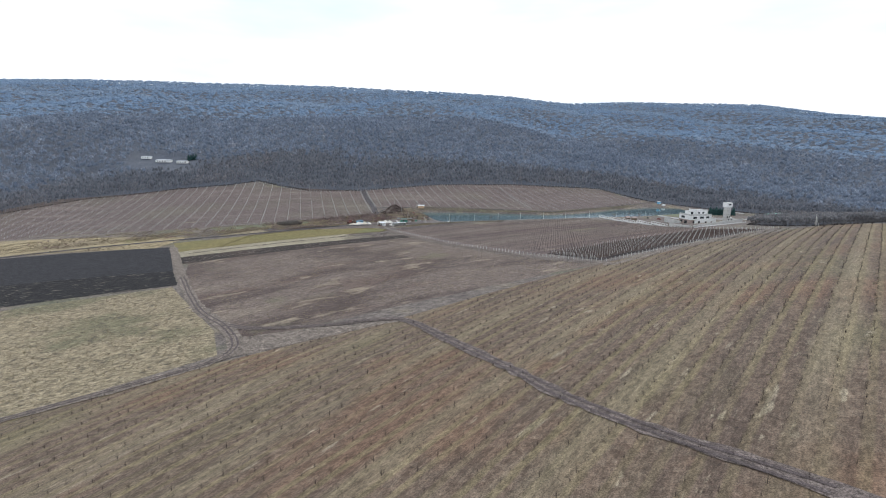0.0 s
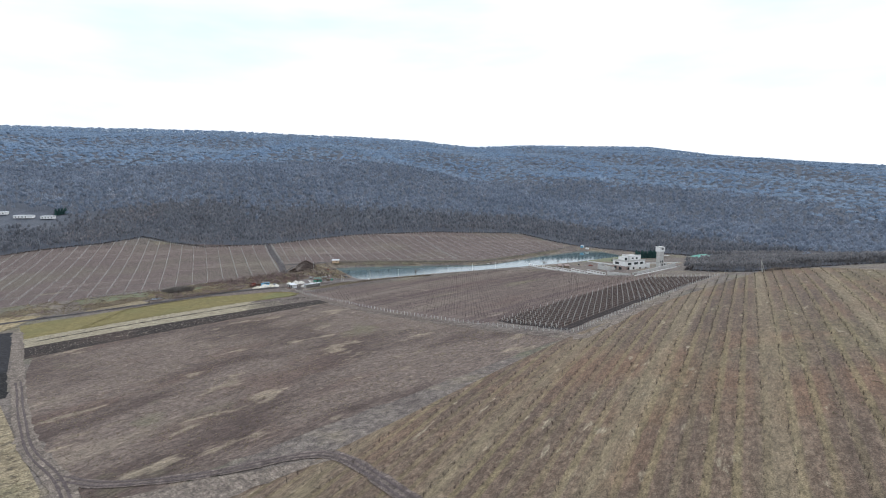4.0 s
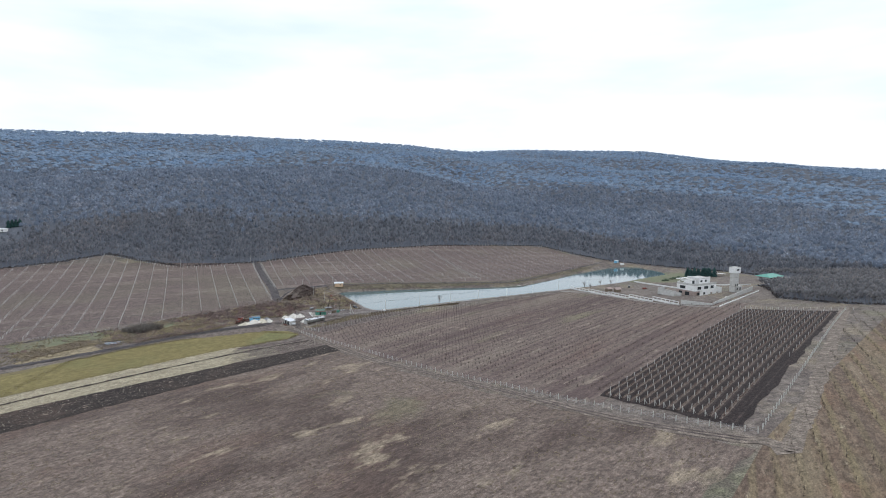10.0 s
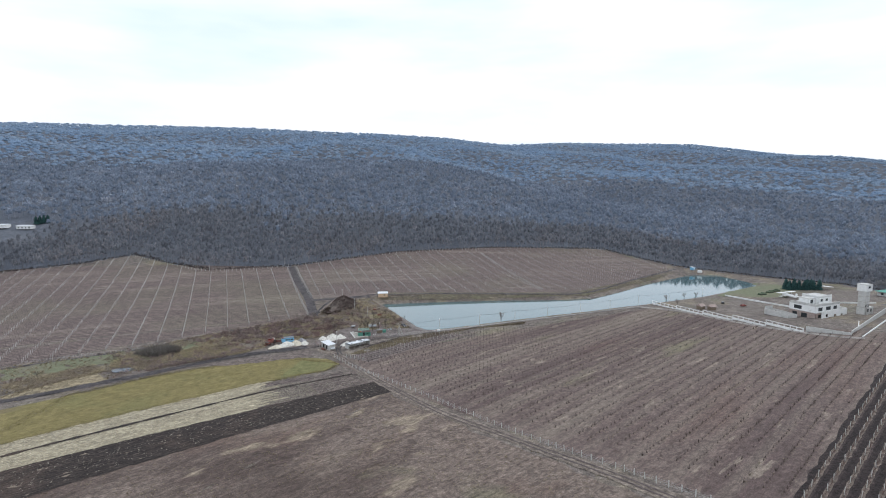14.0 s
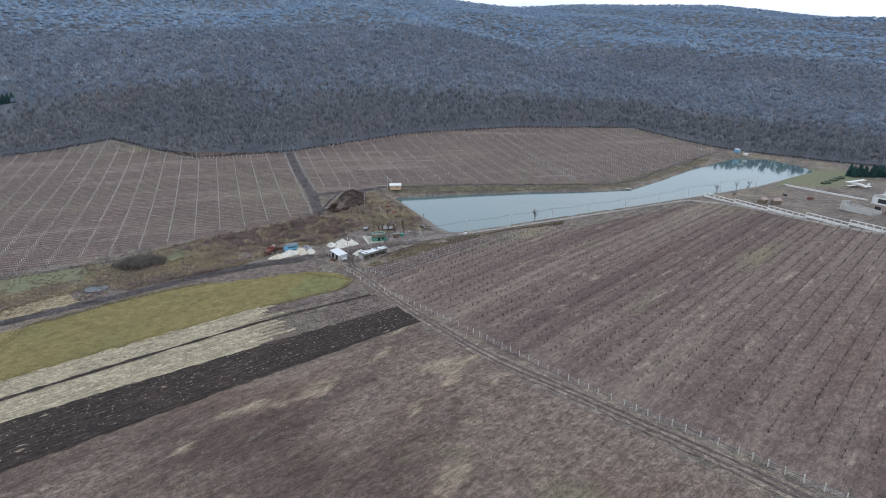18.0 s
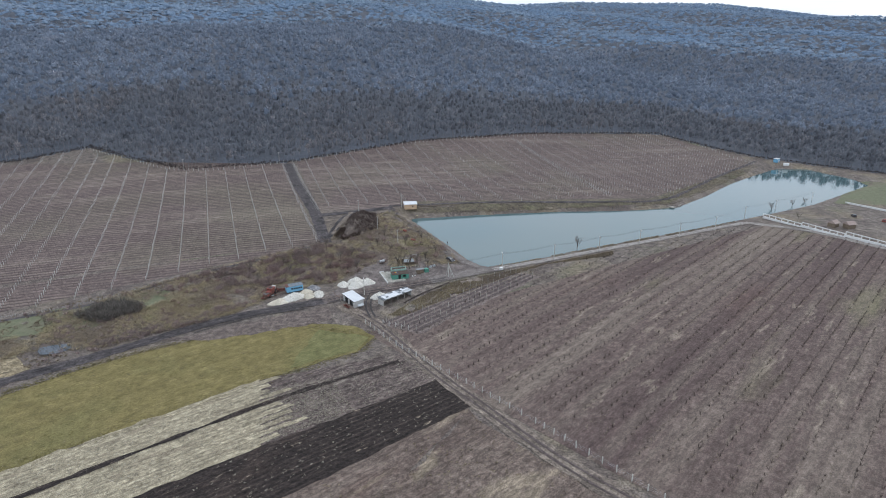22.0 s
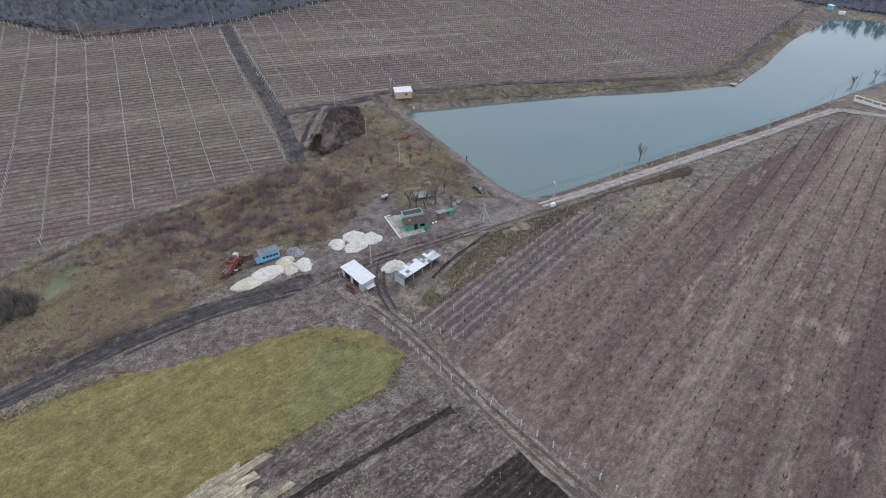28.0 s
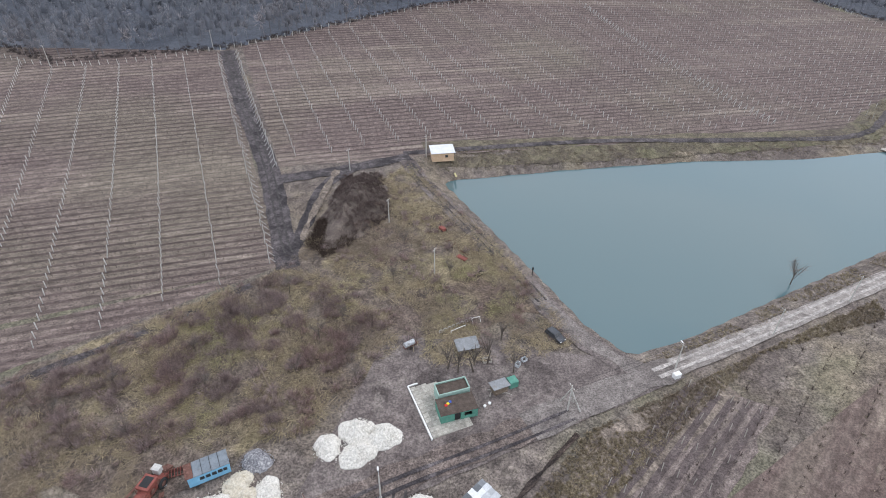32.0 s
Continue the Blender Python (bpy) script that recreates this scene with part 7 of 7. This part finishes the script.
bm.faces.new([bm.verts.new((4.8 * math.cos(a) * (1 + 0.12 * math.sin(3 * a)), 3.6 * math.sin(a) * (1 + 0.15 * math.cos(2 * a)), 0)) for a in [k * math.pi / 14 for k in range(28)]])
one("puddle", bm, M_pool, -140.5, -65.3, 12, "small pale blue pool in the ditch", "pool", z=ground_z(-140.5, -65.3) + 0.3)


# ---- the villa above the pond ----
v = thing("villa", 236.5, 17.0, 25, "white and raw concrete villa under construction", "house", sink=0.3)
v.scale = (1.2, 1.2, 1.12)
HOLES = [(1.5, 4.5, 0.9, 2.6), (6.5, 9.0, 0.0, 2.6), (11, 14, 0.9, 2.6), (16, 19.5, 0.9, 2.6)]


def storey(ob, cx, cy, lx, ly, z0, tall, material, holes_front=(), holes_side=(), slab=0.3, over=0.4):
    for sx, sy, l, t, hs in ((0, -ly / 2, lx, 0, holes_front), (0, ly / 2, lx, 180, holes_front), (-lx / 2, 0, ly - 0.5, -90, holes_side), (lx / 2, 0, ly - 0.5, 90, holes_side)):
        o = part("wall", wall_with_holes(B(), l, tall, 0.25, [h for h in hs if h[1] < l - 0.3], -l / 2), material, ob)
        o.matrix_basis = pose(cx + sx, cy + sy, z0, 0, 0, t)
        for h in hs:
            if h[1] < l - 0.3:
                o = part("window", box(B(), ((h[0] + h[1]) / 2 - l / 2, 0.06, (h[2] + h[3]) / 2), (h[1] - h[0], 0.04, h[3] - h[2])), M_glass, ob)
                o.matrix_basis = pose(cx + sx, cy + sy, z0, 0, 0, t)
    part("floor_slab", box(B(), (cx, cy, z0 + tall + slab / 2), (lx + over, ly + over, slab), bevel=0.04), M_concrete, ob)


storey(v, 0, 0, 19.5, 13.5, 0.0, 3.4, M_block, HOLES, [(1.5, 4.0, 0.9, 2.6), (6, 9, 0.0, 2.6)])
storey(v, 0, 0.3, 19, 13, 3.7, 3.2, M_white, [(2, 5.5, 0.6, 2.5), (8, 12, 0.6, 2.5), (14, 17, 0.6, 2.5)], [(2.0, 6.0, 0.5, 2.5)])
storey(v, 3.5, 1.5, 10, 8.5, 7.2, 3.2, M_white, [(1, 3, 0.9, 2.3), (5, 7, 0.9, 2.3)], [(2, 4, 0.9, 2.3)])
storey(v, -4.5, 1.5, 4.5, 5, 7.2, 2.6, M_white, [(1, 3.4, 0.0, 2.2)], [])
part("terrace_parapet", box(box(B(), (0, -6.3, 7.7), (19.2, 0.25, 1.0)), (-9.5, 0.3, 7.7), (0.25, 12.4, 1.0)), M_concrete, v)
part("white_wing", wall_with_holes(B(), 20, 4.8, 0.3, [(3, 5, 1.2, 3.0), (9.5, 11.5, 1.0, 2.4), (15, 17, 1.0, 2.4)], -8, -8.4), M_white, v, "white plastered wing wall")
part("white_wing_side", box(B(), (12.1, -4.3, 2.4), (0.3, 7.9, 4.8)), M_white, v)
part("roof_rail", box(box(B(), (3.5, -2.7, 11.0), (10.2, 0.2, 0.7)), (-1.5, 1.6, 11.0), (0.2, 8.2, 0.7)), M_white, v)
w = thing("villa_annex", 213.5, 17, -75, "low raw concrete annex walls", "annex", sink=0.3)
part("wall", box(box(B(), (0, 0, 1.8), (18, 0.3, 3.6)), (-8.8, 3, 2.4), (0.3, 5.6, 4.8)), M_concrete, w)
part("wall", wall_with_holes(B(), 18, 3.2, 0.3, [(2, 4, 0.9, 2.3), (6, 8, 0, 2.2)], -9, 5.9), M_concrete, w)
part("wall", box(B(), (8.8, 3, 1.4), (0.3, 5.4, 2.8)), M_concrete, w)
t = thing("lookout_tower", 262.0, 12.0, 25, "raw concrete lookout tower with an overhanging top room", "tower", sink=0.4)
t.scale = (0.95, 0.95, 1.0)
for sx, sy, lx, ly in ((0, -2.0, 4.6, 0.3), (0, 2.0, 4.6, 0.3), (-2.15, 0, 0.3, 3.7), (2.15, 0, 0.3, 3.7)):
    part("shaft_wall", box(B(), (sx, sy, 7.4), (lx, ly, 14.8)), M_concrete, t)
part("top_room", wall_with_holes(B(), 6.2, 3.9, 0.3, [(1.7, 4.5, 1.7, 3.0)], -3.1, -2.7, 14.7), M_white, t)
part("top_room_side", box(B(), (-2.95, 0, 16.65), (0.3, 5.1, 3.9)), M_white, t)
part("top_room_side", box(B(), (2.95, 0, 16.65), (0.3, 5.1, 3.9)), M_white, t)
part("top_room_back", box(B(), (0, 2.7, 16.65), (6.2, 0.3, 3.9)), M_concrete, t)
part("top_room_floor", box(B(), (0, 0, 14.6), (6.2, 5.7, 0.25)), M_concrete, t)
part("window", box(B(), (0, -2.66, 17.05), (2.7, 0.05, 1.2)), M_glass, t)
part("roof", box(B(), (0, 0, 18.75), (6.4, 5.9, 0.3), bevel=0.04), M_concrete, t)
for z in (4.9, 8.2, 11.4):
    part("joint_band", box(B(), (0, 0, z), (5.0, 4.7, 0.22)), M_slab, t)
# black panels on the shaft paint the shade of its openings
for sx in (-1.1, 1.1):
    part("opening", box(B(), (sx, -2.17, 5.9), (1.0, 0.06, 1.7)), M_dark, t)
for sx, sy, lx, ly in ((2.4, -2.6, 7.0, 0.3), (2.4, 3.0, 7.0, 0.3), (5.75, 0.2, 0.3, 5.3)):
    part("base_wall", box(B(), (sx, sy, 2.3), (lx, ly, 4.6)), M_concrete, t)
part("base_roof", box(B(), (2.6, 0.2, 4.7), (6.9, 6.0, 0.22)), M_concrete, t)
# the base has shade-black panels for openings as well
for sx in (0.2, 3.4):
    part("opening", box(B(), (sx, -2.78, 3.1), (1.3, 0.06, 1.8)), M_dark, t)


def garden_wall(name, a, b, t0, t1, label, material):
    """A straight wall from a to b whose top runs from height t0 to t1."""
    a, b = Vector((*a, 0)), Vector((*b, 0))
    za, zb = ground_z(a.x, a.y), ground_z(b.x, b.y)
    d = (b - a).normalized()
    s = Vector((-d.y, d.x, 0)) * 0.2
    bm = B()
    vs = [bm.verts.new(q) for q in (a - s + Vector((0, 0, za - 0.3)), b - s + Vector((0, 0, zb - 0.3)), b + s + Vector((0, 0, zb - 0.3)), a + s + Vector((0, 0, za - 0.3)),
                                    a - s + Vector((0, 0, za + t0)), b - s + Vector((0, 0, zb + t1)), b + s + Vector((0, 0, zb + t1)), a + s + Vector((0, 0, za + t0)))]
    for f in ((3, 2, 1, 0), (4, 5, 6, 7), (0, 1, 5, 4), (1, 2, 6, 5), (2, 3, 7, 6), (3, 0, 4, 7)):
        bm.faces.new([vs[i] for i in f])
    return one(name, bm, material, 0, 0, 0, label, "wall", "villa walls", z=0)


garden_wall("garden_wall", (202, -29), (216, -43), 3.0, 1.2, "sloping raw concrete retaining wall", M_concrete)
garden_wall("garden_wall", (218, -40), (276, 12), 1.6, 3.2, "long pale concrete boundary wall", M_concrete)
garden_wall("garden_wall", (216, -50), (277, 6), 0.7, 0.7, "low white outer wall beside the drive", M_white)
garden_wall("garden_wall", (222, 97), (240, 45), 0.9, 0.9, "low white terrace wall", M_white)
garden_wall("garden_wall", (262, 62), (296, 46), 0.8, 0.8, "low white garden wall by the green-roofed house", M_white)
garden_wall("garden_wall", (231, -27), (243, -11), 0.6, 0.6, "low white kerb wall in the court", M_white)


def panel_fence(a, b, n):
    """White fence in stepped panels: posts, two rails and a solid foot."""
    a, b = np.array(a, float), np.array(b, float)
    for k in range(n):
        p, q = a + (b - a) * k / n, a + (b - a) * (k + 1) / n
        l = float(np.linalg.norm(q - p))
        ang = math.degrees(math.atan2(q[1] - p[1], q[0] - p[0]))
        m = (p + q) / 2
        z = max(ground_z(*p), ground_z(*q))
        f = thing("fence_panel", m[0], m[1], ang, "white stepped fence panel with open slots", "fence", "white fence", z=z)
        part("foot", box(B(), (0, 0, 0.1), (l, 0.3, 1.2)), M_white, f)
        part("rail", box(B(), (0, 0, 2.0), (l, 0.32, 0.3)), M_white, f)
        for i in range(7):
            part("post", box(B(), (-l / 2 + 0.2 + i * (l - 0.4) / 6, 0, 1.3), (0.35, 0.26, 1.3)), M_white, f)


panel_fence((156, 66), (200, -30), 5)
dr = thing("biplane", 262, 85, 112, "white single-engined biplane parked on the grass", "aeroplane")
part("fuselage", rod(rod(B(), (-6.2, 0, 1.5), (2.4, 0, 2.2), 0.55, 1.15, 12), (2.4, 0, 2.2), (4.4, 0, 2.2), 1.15, 0.85, 12), M_white, dr)
part("upper_wing", box(B(), (1.6, 0, 3.9), (2.4, 17.5, 0.18), bevel=0.06), M_white, dr)
part("lower_wing", box(B(), (1.3, 0, 1.3), (2.0, 14.0, 0.16), bevel=0.05), M_white, dr)
for sy in (-5.5, 5.5):
    part("strut", rod(B(), (1.4, sy, 1.35), (1.6, sy, 3.85), 0.08, sides=6), M_white, dr)
part("tail_fin", box(B(), (-6.2, 0, 2.9), (1.7, 0.12, 2.4), (0, -14, 0), 0.04), M_white, dr)
part("tailplane", box(B(), (-6.0, 0, 1.7), (1.5, 6.6, 0.12), bevel=0.04), M_white, dr)
part("propeller", box(B(), (4.5, 0, 2.2), (0.1, 0.22, 3.4), (35, 0, 0)), M_dark, dr)
for sy in (-1.5, 1.5):
    part("wheel", ring(B(), (2.2, sy, 0.4), 0.28, 0.13, (90, 0, 0)), M_tyre, dr)
    part("leg", rod(B(), (2.2, sy, 0.5), (2.0, sy * 0.5, 1.4), 0.07, sides=6), M_white, dr)


def army_vehicle(x, y, turn, tall, label):
    a = thing("display_vehicle", x, y, turn, label, "vehicle", "parked old vehicles")
    part("hull", box(B(), (0, 0, 0.95), (6.4, 2.9, 1.0), bevel=0.2, taper=0.92), M_olive, a)
    part("turret", box(B(), (0.3, 0, 1.8), (2.4, 2.0, 0.8), bevel=0.25, taper=0.8), M_olive, a)
    part("barrel", rod(B(), (1.3, 0, 1.85), (4.8, 0, 2.1), 0.09, 0.07, 8), M_olive, a)
    for sy in (-1.3, 1.3):
        tr2 = part("track_run", box(B(), (0, sy, 0.5), (6.2, 0.5, 0.85), bevel=0.2), M_tyre, a)
        for k in range(5):
            part("road_wheel", rod(B(), (-2.3 + k * 1.15, sy - 0.28, 0.45), (-2.3 + k * 1.15, sy + 0.28, 0.45), 0.38, sides=10), M_olive, tr2)


army_vehicle(251, 99, 20, 2, "olive green armoured vehicle parked on the lawn")
army_vehicle(262, 108, 25, 2, "olive green armoured vehicle on the lawn edge")
army_vehicle(270, 114, 15, 2, "dark green armoured vehicle beside the conifers")


def conifer(x, y, tall, seed, label):
    rg = np.random.default_rng(seed)
    ob = thing("conifer", x, y, 0, label, "conifer", "conifers")
    part("trunk", rod(B(), (0, 0, -0.2), (0, 0, tall * 0.95), tall * 0.02, 0.03, 6), M_bark, ob)
    bm = B()
    for k in range(900):
        f = rg.uniform(0.05, 1.0)
        r = tall * 0.4 * (1 - f) ** 0.5 * rg.uniform(0.5, 1.05) + 0.1
        a, z = rg.uniform(0, 6.28), tall * f
        tip = Vector((r * math.cos(a), r * math.sin(a), z - 0.25 * r))
        root = Vector((0.25 * r * math.cos(a), 0.25 * r * math.sin(a), z + 0.15 * r))
        s2 = Vector((-math.sin(a), math.cos(a), rg.normal(0, 0.4))) * (0.18 + 0.14 * r)
        bm.faces.new([bm.verts.new(q) for q in (root - s2, root + s2, tip)])
    part("crown", bm, M_needle, ob)


rg = random.Random(3)
for k in range(17):
    conifer(284 + (k % 9) * 2.7 + rg.uniform(-0.8, 0.8), 120 - (k % 9) * 0.3 + 4.0 * (k // 9) + rg.uniform(-1.2, 1.2), rg.uniform(6.0, 9.0), 70 + k, "dark green conifer in a dense clump")
g = thing("green_roof_house", 333, 78, 20, "low pavilion house with a green hipped roof", "house")
storey(g, 0, 0, 17, 11, 0, 3.0, M_concrete, [(2, 4, 0.9, 2.3), (7, 9, 0, 2.2), (12, 14, 0.9, 2.3)], [(2, 4, 0.9, 2.3)], slab=0.15, over=0.2)
bm = B()
lo = [bm.verts.new(q) for q in ((-10, -7, 3.1), (10, -7, 3.1), (10, 7, 3.1), (-10, 7, 3.1))]
hi = [bm.verts.new(q) for q in ((-4, 0, 5.4), (4, 0, 5.4))]
for f in ((lo[0], lo[1], hi[1], hi[0]), (lo[1], lo[2], hi[1]), (lo[2], lo[3], hi[0], hi[1]), (lo[3], lo[0], hi[0]), tuple(lo[::-1])):
    bm.faces.new(f)
part("roof", bm, M_greenroof, g, "green metal hipped roof")
one("white_canopy", box(B(), (0, 0, 2.4), (9, 5, 0.25), (0, 6, 0), 0.08), M_white, 312, 118, 15, "white sheet canopy beyond the conifers", "canopy", z=ground_z(312, 118) + 0.2)
for x, y, t in ((181, 47, 30), (187, 44, 10)):
    a = thing("thatched_hut", x, y, t, "small reddish brown garden hut", "hut", "garden huts")
    part("wall", box(B(), (0, 0, 1.2), (4.2, 3.4, 2.4)), M_wood, a)
    bm = B()
    vs = [bm.verts.new(q) for q in ((-2.6, -2.2, 2.3), (2.6, -2.2, 2.3), (2.6, 2.2, 2.3), (-2.6, 2.2, 2.3), (-2.4, 0, 3.7), (2.4, 0, 3.7))]
    for f in ((0, 1, 5, 4), (2, 3, 4, 5), (1, 2, 5), (3, 0, 4), (3, 2, 1, 0)):
        bm.faces.new([vs[i] for i in f])
    part("roof", bm, M_block, a, "weathered pinkish roof")
b3 = thing("blue_cabin", 252, 222, 30, "small blue cabin at the far pond end", "cabin")
part("wall", box(B(), (0, 0, 1.4), (4.0, 3.0, 2.8), bevel=0.04), M_blue, b3)
part("roof", box(B(), (0, 0, 2.9), (4.5, 3.5, 0.15), (4, 0, 0)), M_metalroof, b3)
part("door", box(B(), (0.5, -1.52, 1.0), (0.9, 0.05, 2.0)), M_white, b3)
one("white_van_box", box(B(), (0, 0, 1.0), (4.0, 2.0, 2.0), bevel=0.15), M_white, 256, 215, -30, "small white box beside the blue cabin", "box")
car("parked_car", 213, 54, 30, M_redpaint, "reddish parked car in the villa grounds")
car("parked_car", 205, 66, 70, M_carpaint, "dark parked car in the villa grounds")

# the house in the woods, and the lime heap on the crest
for x, y, lx, ly, t in ((-473, 278, 22, 9, 6), (-507, 285, 14, 7, 4), (-443, 279, 16, 7, -4)):
    a = thing("forest_house", x, y, t, "long low white house in a woodland clearing", "house", "woodland houses")
    storey(a, 0, 0, lx, ly, 0, 3.4, M_white, [(2, 3.5, 1, 2.4), (6, 7.5, 1, 2.4), (10, 11.5, 1, 2.4), (14, 15.5, 1, 2.4)], [], slab=0.2, over=0.2)
    part("roof", box(B(), (0, 0, 3.9), (lx + 1.4, ly + 1.4, 0.5), bevel=0.1, taper=0.75), M_metalroof, a)
for k in range(4):
    conifer(-441 + k * 3, 292 + 2 * k, 9, 120 + k, "tall dark conifer beside the woodland house")
heap("lime_heap", 253, -250, 6, 3, 1.4, 70, M_gravel, "long white lime heap on the crest", 21)
heap("lime_heap", 256, -258, 4, 2.5, 1.1, 70, M_gravel, "small white lime heap on the crest", 22)
